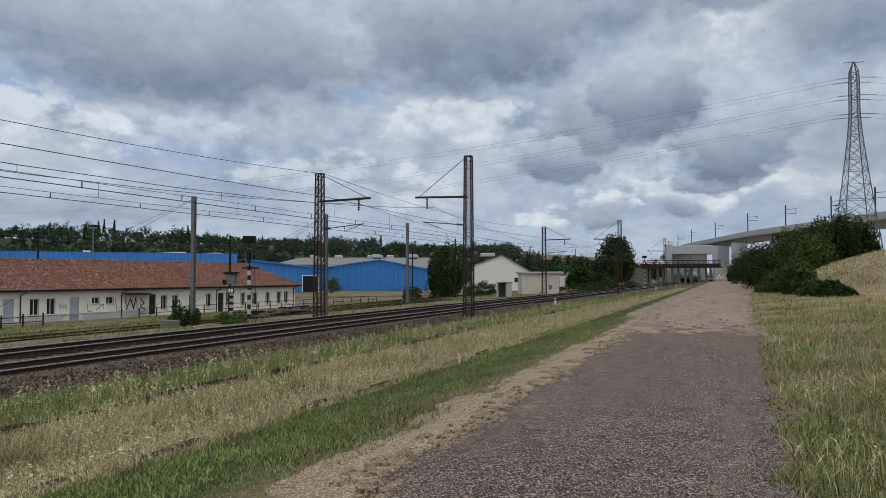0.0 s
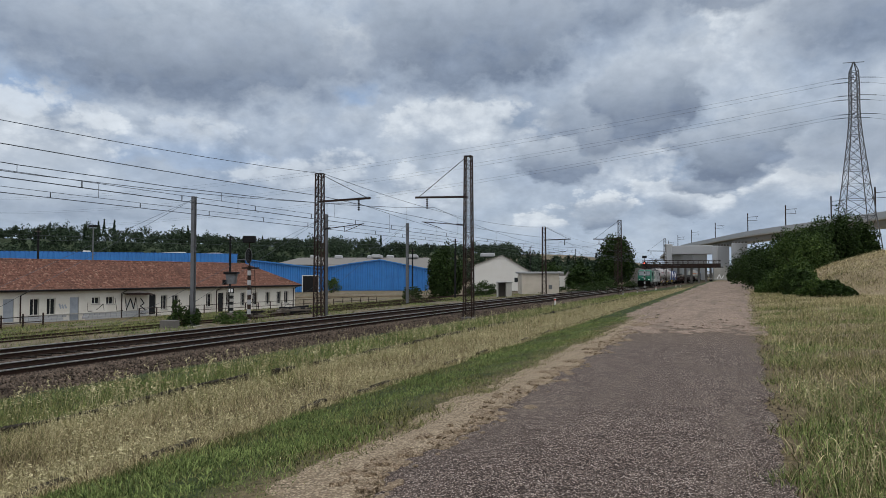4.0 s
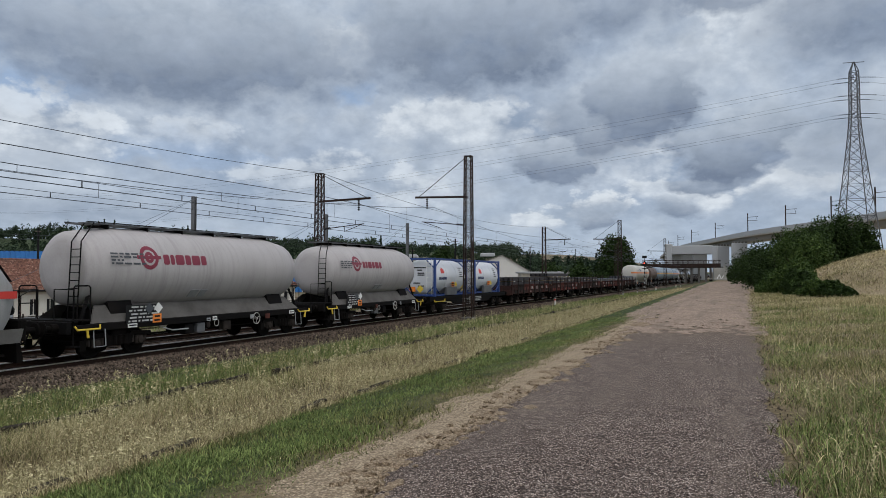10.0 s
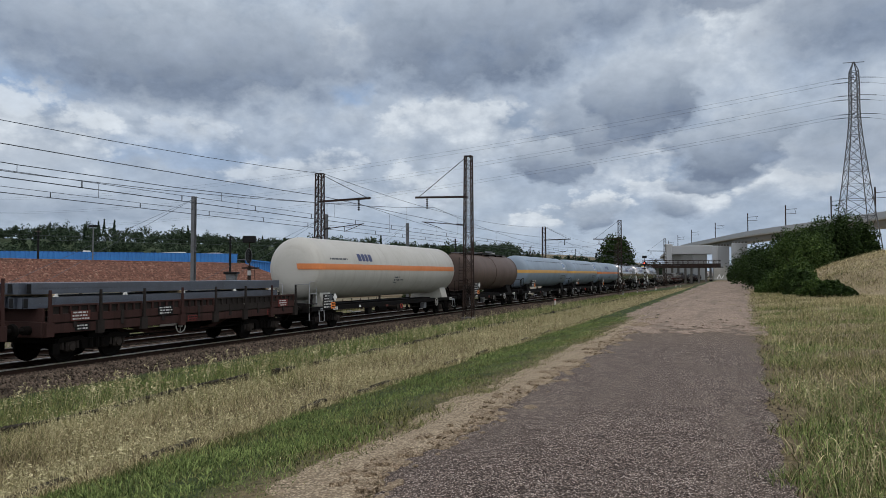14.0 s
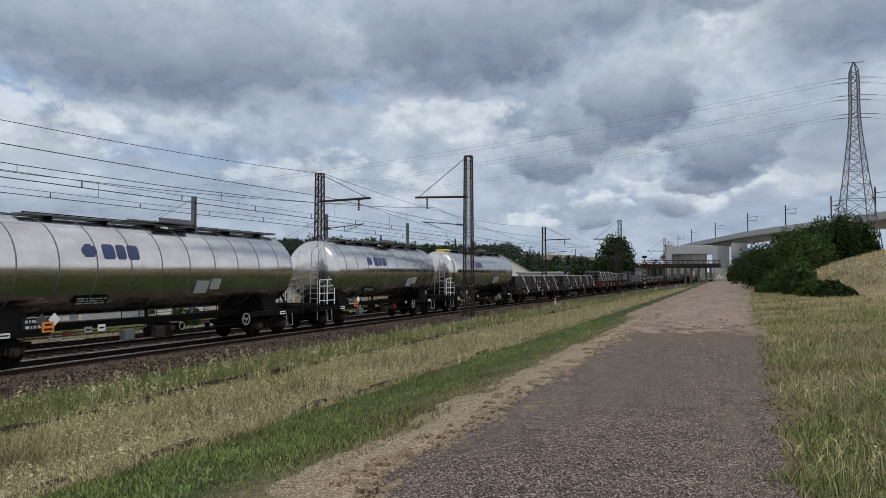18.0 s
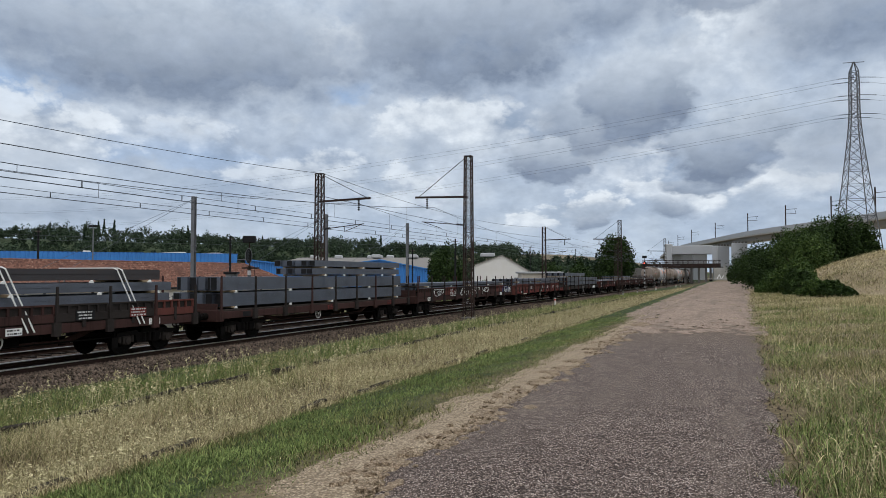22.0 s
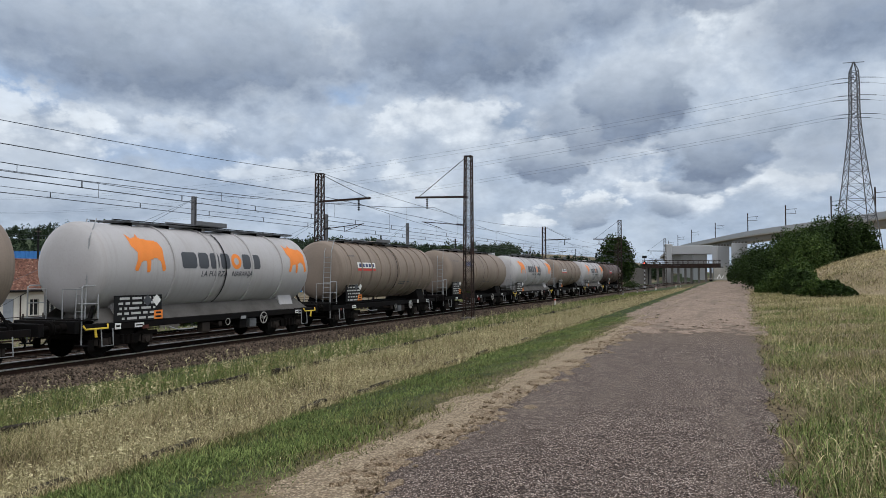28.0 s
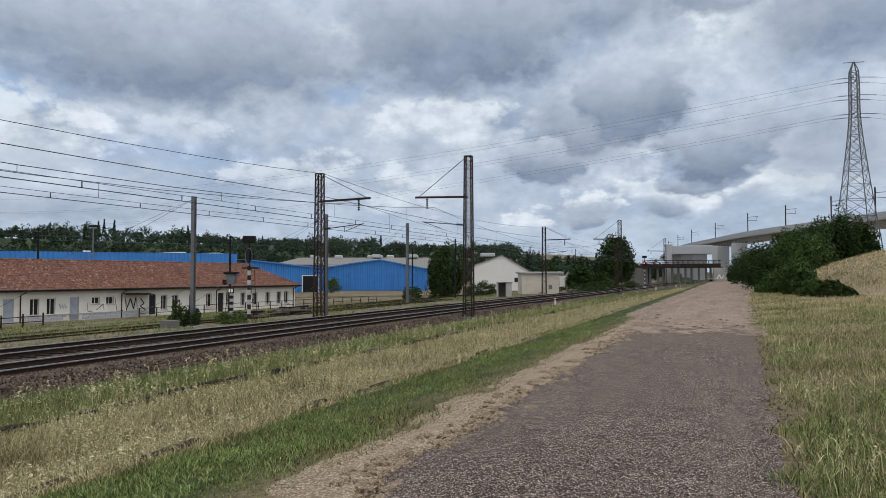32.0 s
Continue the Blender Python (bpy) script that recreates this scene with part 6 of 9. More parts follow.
def under_gear(ob, L, seed, mat=None):
    """Brake cylinders, air tanks and rods between the bogies."""
    r = random.Random(seed)
    g = Geo()
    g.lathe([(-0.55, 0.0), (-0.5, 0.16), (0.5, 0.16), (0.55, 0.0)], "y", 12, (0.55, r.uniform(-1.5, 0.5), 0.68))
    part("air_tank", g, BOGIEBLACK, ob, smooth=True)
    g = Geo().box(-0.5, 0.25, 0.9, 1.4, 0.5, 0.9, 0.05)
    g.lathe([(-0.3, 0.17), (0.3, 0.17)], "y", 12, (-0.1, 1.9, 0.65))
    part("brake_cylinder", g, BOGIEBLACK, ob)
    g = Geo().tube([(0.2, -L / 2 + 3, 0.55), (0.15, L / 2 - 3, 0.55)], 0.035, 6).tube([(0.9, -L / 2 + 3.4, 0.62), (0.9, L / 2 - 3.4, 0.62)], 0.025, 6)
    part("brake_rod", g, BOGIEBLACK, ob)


def lettering(text, size, mat, parent, m, name="lettering", slant=0.0, depth=0.004, label=""):
    """Writing as a mesh, from the built-in font, reading along +x in its own plane."""
    cu = bpy.data.curves.new(name, "FONT")
    cu.body, cu.size, cu.align_x, cu.align_y = text, size, "CENTER", "CENTER"
    cu.extrude, cu.shear, cu.resolution_u = depth, slant, 2
    tmp = bpy.data.objects.new(name, cu)
    me = bpy.data.meshes.new_from_object(tmp)
    bpy.data.objects.remove(tmp)
    me.materials.append(mat)
    return part(name, me, None, parent, label, m=m)


ONSIDE = Matrix(((0, 0, 1, 0), (1, 0, 0, 0), (0, 1, 0, 0), (0, 0, 0, 1)))   # a flat drawing stood on the +x side, reading along +y


def wrap_rect(g, R, zc, y0, y1, u0, u1, lift=0.006, n=6, mat=0):
    """A rectangle on the tank's +x side, bent round it; u is height along the curve from mid height."""
    vs = []
    for y in (y0, y1):
        for i in range(n + 1):
            a = (u0 + (u1 - u0) * i / n) / R
            vs.append(((R + lift) * math.cos(a), y, zc + (R + lift) * math.sin(a)))
    g.add(vs, [(i, i + 1, n + 2 + i, n + 1 + i) for i in range(n)], mat)
    return g


def wrap_poly(g, R, zc, y0, u0, size, rows, lift=0.007, mat=0):
    """A blocky shape out of rows (u, from, to), each one a bent strip."""
    for u, a, b in rows:
        wrap_rect(g, R, zc, y0 + a * size, y0 + b * size, u0 + u * size, u0 + (u + 0.1) * size, lift, 1, mat)
    return g

# ---------------------------------------------------------------- tank wagons
PAINT = {}


def weathered(name, c, rough, dirt, run=0.5):
    """Vehicle paint with blotches, rain runs down the sides and fine grit."""
    k = Mat(name, rough)
    big, runs, fine = k.noise(k.coord(), 0.55, 6, 0.62), k.noise(k.coord((0.22, 4.2, 0.22)), 1.3, 6, 0.65), k.noise(k.coord(), 16, 4, 0.7)
    col = k.mix(k.math("MULTIPLY", k.step(big, 0.4, 0.72), 0.55), c, tuple(a * 0.5 + b * 0.5 for a, b in zip(c, dirt)))
    col = k.mix(k.math("MULTIPLY", k.step(runs, 0.5, 0.74), run), col, dirt)
    col = k.mix(k.math("MULTIPLY", k.step(fine, 0.5, 0.8), 0.3), col, dirt)
    k.color(col)
    k.rough(k.math("ADD", k.math("MULTIPLY", big, 0.3), rough - 0.12))
    k.bump(k.noise(k.coord((1, 0.5, 1)), 0.8, 3), 0.12, 0.05)
    if max(c) < 0.15 and rough > 0.7:
        k.b.inputs["Specular IOR Level"].default_value = 0.12
    return k.mat


for key, args in {"grey": ((0.41, 0.385, 0.385), 0.5, (0.2, 0.18, 0.17), 0.5), "white": ((0.42, 0.408, 0.415), 0.48, (0.27, 0.24, 0.22), 0.4), "blue_grey": ((0.205, 0.26, 0.325), 0.42, (0.15, 0.165, 0.18), 0.35),
                  "gas_white": ((0.45, 0.435, 0.4), 0.45, (0.27, 0.24, 0.2), 0.45), "beige": ((0.24, 0.19, 0.152), 0.62, (0.115, 0.09, 0.074), 0.6), "brown": ((0.1, 0.066, 0.053), 0.55, (0.045, 0.031, 0.026), 0.6)}.items():
    PAINT[key] = weathered(key + "_tank_paint", *args)


def mat_silver():
    """Polished sheet cladding with faint waviness and joints."""
    k = Mat("polished_metal_cladding", 0.26, 1.0)
    v = k.coord((1, 0.35, 1))
    grime = k.step(k.noise(k.coord((1, 0.6, 0.35)), 1.6, 6, 0.65), 0.45, 0.75)
    c = k.ramp(k.noise(v, 1.2, 4), [(0.3, (0.5, 0.48, 0.47)), (0.7, (0.66, 0.64, 0.63))])
    k.color(k.mix(k.math("MULTIPLY", grime, 0.35), c, (0.26, 0.24, 0.22)))
    k.rough(k.math("ADD", k.math("MULTIPLY", k.noise(v, 3, 5), 0.2), 0.08))
    k.bump(k.noise(v, 0.9, 3), 0.2, 0.05)
    return k.mat


PAINT["silver"] = mat_silver()
PAINT["bright_white"] = plain("bright_white_tank_paint", (0.6, 0.62, 0.66), 0.4, 0, 0.2, 0.6, (0.5, 0.49, 0.47))
STRIPE = plain("orange_band_paint", (0.62, 0.2, 0.06), 0.45, 0, 0.2, 1)
STRIPE_Y = plain("amber_band_paint", (0.6, 0.33, 0.09), 0.45, 0, 0.2, 1)
CBLUE_MARK = plain("bright_blue_emblem_paint", (0.03, 0.12, 0.32), 0.5, 0, 0.15, 2)
NAVY = plain("navy_blue_paint", (0.03, 0.045, 0.12), 0.5, 0, 0.15, 2)
DARKGREY = plain("charcoal_paint", (0.05, 0.055, 0.065), 0.5, 0, 0.15, 2)
REDBROWN = weathered("red_brown_wagon_paint", (0.105, 0.036, 0.029), 0.8, (0.022, 0.014, 0.012), 0.7)
DULLBROWN = weathered("dull_brown_wagon_paint", (0.05, 0.025, 0.022), 0.85, (0.01, 0.008, 0.007), 0.7)
BLACKBROWN = plain("sooty_wagon_paint", (0.03, 0.025, 0.023), 0.85, 0, 0.6, 1.2, (0.012, 0.01, 0.009))
REDRUST = weathered("bright_red_oxide_paint", (0.14, 0.03, 0.026), 0.75, (0.035, 0.015, 0.013), 0.6)
STEELBAR = plain("mill_scale_steel", (0.08, 0.092, 0.118), 0.45, 0.2, 0.45, 1.5, (0.045, 0.042, 0.042))
RAILGREY = plain("pale_grey_handrail_paint", (0.3, 0.31, 0.32), 0.6, 0.1, 0.4, 3)
DUSTYFRAME = plain("dust_coated_frame", (0.1, 0.094, 0.088), 0.85, 0, 0.6, 1.5, (0.035, 0.03, 0.027))
STEELPALE = plain("pale_sheet_steel", (0.36, 0.385, 0.42), 0.5, 0.2, 0.3, 1.5, (0.2, 0.2, 0.2))
STEELDARK = plain("dark_rolled_steel", (0.05, 0.049, 0.053), 0.6, 0.15, 0.5, 1.5, (0.055, 0.038, 0.032))
DECKWOOD = plain("oil_dark_deck_timber", (0.035, 0.029, 0.025), 0.9, 0, 0.5, 3)
STRAP = plain("white_lashing_strap", (0.62, 0.62, 0.6), 0.7, 0, 0.2, 3)
TIMBER = plain("pale_timber", (0.36, 0.27, 0.17), 0.85, 0, 0.4, 3)


def dome(R, a, b, depth, n=9, full=2.7):
    """Tank profile from a to b with dished ends: a shallow bowl and a tighter knuckle."""
    e = 2.0 / full
    p = [(a + depth * (1 - math.sin(t) ** e), R * max(0.0, math.cos(t)) ** e) for t in (math.pi / 2 * (n - i) / n for i in range(n + 1))]
    q = [(b - depth * (1 - math.sin(t) ** e), R * max(0.0, math.cos(t)) ** e) for t in (math.pi / 2 * i / n for i in range(n + 1))]
    p[0], q[-1] = (a, 0.0), (b, 0.0)
    return p + q


def coned(R, a, b):
    """A powder tank's profile: blunt ends that widen over a long cone."""
    return [(a, 0.0), (a + 0.03, R * 0.5), (a + 0.12, R * 0.74), (a + 0.3, R * 0.86), (a + 1.65, R), (b - 1.5, R), (b - 0.3, R * 0.87), (b - 0.12, R * 0.76), (b - 0.03, R * 0.5), (b, 0.0)]


def tank_fittings(ob, h, belly, sill, seed):
    """Outlet valves, pipes, levers, small plates and step irons below a tank."""
    r = random.Random(seed * 13 + 5)
    y = r.uniform(-0.6, 0.6)
    g = Geo().tube([(0, y, belly + 0.1), (0, y, sill - 0.2), (0.5, y, sill - 0.34), (1.15, y, sill - 0.36)], 0.075, 8)
    g.lathe([(1.12, 0.11), (1.22, 0.11), (1.24, 0.06)], "x", 10, (0, y, sill - 0.36))
    p = part("outlet_pipe", g, DUSTYGEAR, ob)
    part("valve_wheel", Geo().tube([(0, 0.13 * math.cos(a), 0.13 * math.sin(a)) for a in (2 * math.pi * i / 12 for i in range(13))], 0.016, 5), RED if seed % 3 == 0 else HANDWHEEL, p, m=pose(1.26, y + 0.4, sill - 0.3))
    for k in range(3):
        q = r.uniform(-h + 4.4, h - 4.4)
        part("equipment_box", Geo().box(0.95, 1.2, q - 0.22, q + 0.22, sill - 0.62, sill - 0.26, 0.02), (DUSTYGEAR, STEEL_GREY, FRAMEGREY)[k], ob)
    for k in range(4):
        q = r.uniform(-h + 1.0, h - 1.0)
        placard(ob, 1.285, q, sill - 0.12 - 0.03 * k, r.uniform(0.16, 0.34), r.uniform(0.1, 0.2), (WHITE, RAILGREY, RAILGREY, REDBROWN)[k], [(0.5, 0.15, 0.85, 0.3)] if k < 2 else [], BLACK)
    part("brake_lever", Geo().tube([(1.2, -h + 4.0, sill - 0.3), (1.24, -h + 4.4, sill - 0.42), (1.24, -h + 5.2, sill - 0.42)], 0.025, 6), RAILGREY, ob)
    for e in (-1, 1):
        part("air_hose", Geo().tube([(0.3, e * h, 0.98), (0.36, e * (h + 0.16), 0.8), (0.3, e * (h + 0.3), 0.56), (0.18, e * (h + 0.34), 0.5)], 0.028, 6), BOGIEBLACK, ob)
        part("step_iron", Geo().tube([(1.3, e * (h - 0.9), 0.95), (1.34, e * (h - 0.9), 0.42), (1.34, e * (h - 1.35), 0.42), (1.3, e * (h - 1.35), 0.95)], 0.02, 5), RAILGREY, ob)
        # end cross-brace that holds the tank
        part("end_stay", Geo().beam((0.95, e * (h - 0.7), sill), (0.75, e * (h - 1.25), belly + 0.75), 0.1, 0.06), FRAMEGREY, ob)


def tank_wagon(u0, u1, label, paint, R, zc, front=1.0, back=0.7, rings=(), ring_r=0.03, stripe=None, stripe_u=(0.1, 0.3), walkway=(0.2, 0.8), hatch=0.5,
               ladder="end", black_line=None, deep=0.55, sill=1.12, dome_only=False, seed=1, skirt=False, cab_frame=True):
    L = u1 - u0
    ob = thing("tank_wagon", label, "tank wagon", group="goods train")
    TRAIN.append((ob, (u0 + u1) / 2))
    h = running_gear(ob, L, 2.75)
    ya, yb = -h + front, h - back
    body = PAINT[paint]
    part("tank", Geo().lathe(coned(R, ya, yb) if paint == "grey" else dome(R, ya, yb, deep), "y", 48, (0, 0, zc)), body, ob, smooth=True)
    for i, q in enumerate(rings):
        y = ya + (yb - ya) * q
        rw = 0.04 if paint != "silver" else 0.022
        part("hoop", Geo().lathe([(y - rw, R), (y - rw, R + ring_r), (y + rw, R + ring_r), (y + rw, R)], "y", 40, (0, 0, zc)), body if paint != "silver" else STEEL_GREY, ob)
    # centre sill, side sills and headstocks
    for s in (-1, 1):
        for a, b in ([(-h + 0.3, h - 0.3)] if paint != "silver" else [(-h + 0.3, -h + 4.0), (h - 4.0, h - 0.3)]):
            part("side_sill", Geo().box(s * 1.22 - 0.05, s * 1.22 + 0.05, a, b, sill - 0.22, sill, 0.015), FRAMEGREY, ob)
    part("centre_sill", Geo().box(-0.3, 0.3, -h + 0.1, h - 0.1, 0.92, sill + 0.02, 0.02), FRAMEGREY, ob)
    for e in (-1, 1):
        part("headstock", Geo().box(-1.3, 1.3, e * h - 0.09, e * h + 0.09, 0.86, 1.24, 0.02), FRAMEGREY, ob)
        # saddles under the tank
        y = (ya if e < 0 else yb) - e * 1.55
        g = Geo()
        arc = [(R * math.sin(t), zc - R * math.cos(t)) for t in (radians(a) for a in range(-40, 41, 8))]
        g.prism([(-1.2, sill - 0.1)] + arc + [(1.2, sill - 0.1)], "y", y - 0.5, y + 0.5)
        part("saddle", g, body if paint in ("white", "gas_white") else FRAMEGREY, ob)
    if skirt:
        for s in (-1, 1):
            g = Geo().add([(s * (R * 0.60), ya + 0.6, zc - R * 0.86), (s * (R * 0.60), yb - 0.6, zc - R * 0.86), (s * 1.25, yb - 0.1, sill + 0.02), (s * 1.25, ya + 0.1, sill + 0.02)], [(0, 1, 2, 3)])
            g.add([(s * (R * 0.60 - 0.05), ya + 0.6, zc - R * 0.86), (s * (R * 0.60 - 0.05), yb - 0.6, zc - R * 0.86), (s * 1.2, yb - 0.1, sill + 0.02), (s * 1.2, ya + 0.1, sill + 0.02)], [(0, 1, 2, 3)])
            part("skirt", g, DUSTYFRAME, ob)
    if stripe:
        g = Geo()
        n = 44
        wrap_rect(g, R, zc, ya + deep * 0.9, yb - deep * 0.9, *stripe_u, lift=0.008)
        # the band bends round the front end too
        prof = dome(R, ya, yb, deep)[:10]
        for (a0, r0), (a1, r1) in zip(prof, prof[1:]):
            if min(r0, r1) < R * math.sin(stripe_u[1] / R) + 0.12:
                continue
            for s in (1,):
                vs = []
                for a, r in ((a0, r0), (a1, r1)):
                    for u in stripe_u:
                        z = min(R * math.sin(u / R), r)
                        vs.append((s * math.sqrt(max(r * r - z * z, 0)) * 1.012, a - 0.02, zc + z))
                g.add(vs, [(0, 1, 3, 2)])
        part("colour_band", g, stripe, ob, "painted orange band")
    if black_line is not None:
        g = Geo()
        wrap_rect(g, R, zc, ya + deep, yb - deep, black_line, black_line + 0.05, lift=0.008, n=2)
        part("edge_line", g, BLACK, ob)
    # walkway and hatch on top
    if walkway:
        y0, y1 = ya + (yb - ya) * walkway[0], ya + (yb - ya) * walkway[1]
        zt = zc + R
        for s in (-0.28, 0.28):
            part("walkway", Geo().box(s - 0.2, s + 0.2, y0, y1, zt + 0.06, zt + 0.1), STEEL_GREY, ob)
        for i in range(6):
            y = y0 + (y1 - y0) * (i + 0.5) / 6
            part("walkway_strut", Geo().box(-0.45, 0.45, y - 0.02, y + 0.02, zt - 0.08, zt + 0.06), FRAMEGREY, ob)
        if cab_frame:
            g = Geo()
            for s in (-0.5, 0.5):
                g.tube([(s, y0, zt + 0.12), (s, y1, zt + 0.12)], 0.018, 6)
            part("top_rail", g, FRAMEGREY, ob)
    if hatch is not None:
        y = ya + (yb - ya) * hatch
        g = Geo().lathe([(zc + R - 0.1, 0.3), (zc + R + 0.14, 0.3), (zc + R + 0.15, 0.36), (zc + R + 0.2, 0.36), (zc + R + 0.25, 0.0)], "z", 16, (0, y, 0))
        part("hatch", g, body, ob, smooth=True)
        g = Geo().box(-0.75, 0.75, y - 0.9, y + 0.9, zc + R + 0.14, zc + R + 0.17)
        g.box(0.72, 0.75, y - 0.9, y + 0.9, zc + R + 0.14, zc + R + 0.32).box(-0.75, -0.72, y - 0.9, y + 0.9, zc + R + 0.14, zc + R + 0.32)
        part("hatch_platform", g, STEEL_GREY, ob)
    # end platform with rails and ladder, at the travelling end
    yl = -h + 0.28
    rail = RAILGREY if paint in ("white", "silver", "beige", "gas_white") else FRAMEGREY
    for s in (-1.15, 1.15):
        g = Geo().tube([(s, yl, 0.5), (s, yl, 2.25), (s, yl + 0.06, 2.31), (s, yl + 0.56, 2.31), (s, yl + 0.62, 2.25), (s, yl + 0.62, 1.2)], 0.024, 6)
        g.tube([(s, yl, 1.75), (s, yl + 0.62, 1.75)], 0.018, 6)
        g.tube([(s, yl, 2.2), (s * 0.3, yl, 2.2), (s * 0.3, yl, 1.2)], 0.02, 6)
        r_ = part("end_handrail", g, rail, ob)
        part("step", Geo().box(s - 0.18, s + 0.18, yl - 0.12, yl + 0.12, 0.46, 0.5), FRAMEGREY, r_)
    part("end_platform", Geo().box(-1.25, 1.25, yl - 0.2, yl + 0.55, 1.24, 1.28), FRAMEGREY, ob)
    if ladder:
        g = Geo()
        yq, xq = ya + 0.12, 0.75 if ladder == "end" else R + 0.1
        zt = zc + R * 0.95
        if ladder == "end":
            for s in (-0.2, 0.2):
                g.tube([(xq + s, yl + 0.3, 1.28), (xq + s, yl + 0.42, zc + R * 0.6), (xq * 0.6 + s, ya + 0.7, zt + 0.15)], 0.02, 6)
            for i in range(9):
                q = i / 9
                z = 1.5 + (zc + R * 0.6 - 1.5) * q
                g.tube([(xq - 0.2, yl + 0.3 + 0.12 * q, z), (xq + 0.2, yl + 0.3 + 0.12 * q, z)], 0.014, 5)
        part("ladder", g, rail, ob)
    if paint in ("grey", "white"):
        for e in (-1, 1):
            g = Geo().tube([(1.3, e * (h - 0.2), 1.1), (1.36, e * (h - 0.25), 0.98), (1.36, e * (h - 1.1), 0.98), (1.3, e * (h - 1.15), 1.1)], 0.03, 6).tube([(1.36, e * (h - 0.6), 0.98), (1.36, e * (h - 0.65), 0.72)], 0.04, 6)
            part("shunting_handle", g, YELLOW, ob, "yellow shunting handle")
    under_gear(ob, L, seed)
    tank_fittings(ob, h, zc - R, sill, seed)
    handbrake_wheel(ob, h - 4.2, 0.85)
    for y in (-h + 2.5, h - 1.6):
        placard(ob, 1.275, y, 0.99, 0.4, 0.14, WHITE, [(0.5, 0.1, 0.9, 0.3)], BLACK)
    ob["R"], ob["zc"], ob["ya"], ob["yb"], ob["h"] = R, zc, ya, yb, h
    return ob


def data_panel(ob, y, z, w=1.3, h=0.8, seed=3, hazard=True, x=None, rows=5):
    """The black marking board under the front of a tank, with hazard plates."""
    x = x if x is not None else 1.28
    placard(ob, x, y, z, w, h, BLACK, scribble(seed, rows), WHITE, label="black board with white markings")
    if hazard:
        placard(ob, x + 0.015, y + w * 0.42, z - h * 0.3, 0.4, 0.3, ORANGE, [(0.72, 0.2, 0.8, 0.2), (0.28, 0.15, 0.85, 0.2)], BLACK, label="orange hazard plate")
        for i in range(2):
            g = Geo().prism([(-0.2, 0), (0, -0.2), (0.2, 0), (0, 0.2)], "x", 0.018, 0.026)
            part("hazard_diamond", g, (DARKGREY, WHITE)[i], ob, m=pose(x, y + w * 0.18 + 0.42 * i, z + h * 0.28))


def tank_marks(ob, y, u, rows, size=0.09, mat=None):
    """Rows of unreadable small writing painted on the tank's side."""
    r_ = random.Random(int(y * 100) + rows)
    g = Geo()
    for k in range(rows):
        q = y
        for _ in range(r_.randint(3, 6)):
            w_ = r_.choice((0.1, 0.18, 0.3))
            wrap_rect(g, ob["R"], ob["zc"], q, q + w_, u - k * size * 1.8, u - k * size * 1.8 + size, 0.007, 1)
            q += w_ + 0.07
    part("tank_writing", g, mat or DARKGREY, ob)["kind"] = "stuff"


def square_emblem(ob, y, u, size):
    p = part("emblem_panel", wrap_rect(Geo(), ob["R"], ob["zc"], y, y + size, u, u + size, 0.007, 4), WHITE, ob, "white emblem panel with a blue disc")
    part("emblem_disc", wrap_outline(Geo(), ob["R"], ob["zc"], y + size * 0.08, u + size * 0.08, size * 0.84, [(0.5 + 0.5 * math.cos(a), 0.5 + 0.5 * math.sin(a)) for a in (0.1 + 2 * math.pi * i / 24 for i in range(24))], 16, 0.012), CBLUE_MARK, p)


def wrap_ring(g, R, zc, yc, uc, ro, ri, a0=0.0, a1=360.0, lift=0.007, n=18):
    """A ring, or a bow of one, bent round the tank's +x side."""
    vs = []
    for i in range(n + 1):
        t = radians(a0 + (a1 - a0) * i / n)
        for r_ in (ri, ro):
            a = (uc + r_ * math.sin(t)) / R
            vs.append(((R + lift) * math.cos(a), yc + r_ * math.cos(t), zc + (R + lift) * math.sin(a)))
    return g.add(vs, [(2 * i, 2 * i + 1, 2 * i + 3, 2 * i + 2) for i in range(n)])


def wrap_outline(g, R, zc, y0, u0, size, poly, rows=30, lift=0.007):
    """A closed outline filled with thin bent strips."""
    ed = list(zip(poly, poly[1:] + poly[:1]))
    for k in range(rows):
        v = (k + 0.5) / rows
        cuts = sorted(a[0] + (b[0] - a[0]) * (v - a[1]) / (b[1] - a[1]) for a, b in ed if (a[1] <= v) != (b[1] <= v))
        for p, q in zip(cuts[::2], cuts[1::2]):
            wrap_rect(g, R, zc, y0 + p * size, y0 + q * size, u0 + k / rows * size, u0 + (k + 1) / rows * size, lift, 1)
    return g


def pill(w, k=0.14):
    """A block w wide and 1 high with cut corners."""
    return [(k, 0), (w - k, 0), (w, k), (w, 1 - k), (w - k, 1), (k, 1), (0, 1 - k), (0, k)]


def brand_row(ob, y, u, size, widths, mat, accent=None, accent_at=-1):
    """A maker's name as a row of plain rounded blocks; widths in parts of their height."""
    R, zc = ob["R"], ob["zc"]
    for k, w in enumerate(widths):
        g = Geo()
        if k == accent_at:
            wrap_ring(g, R, zc, y + size / 2, u, size * 0.52, size * 0.24)
        else:
            wrap_outline(g, R, zc, y, u - size / 2, size, pill(w), 14)
        part("brand_block", g, accent if k == accent_at else mat, ob)
        y += size * (w + 0.16)


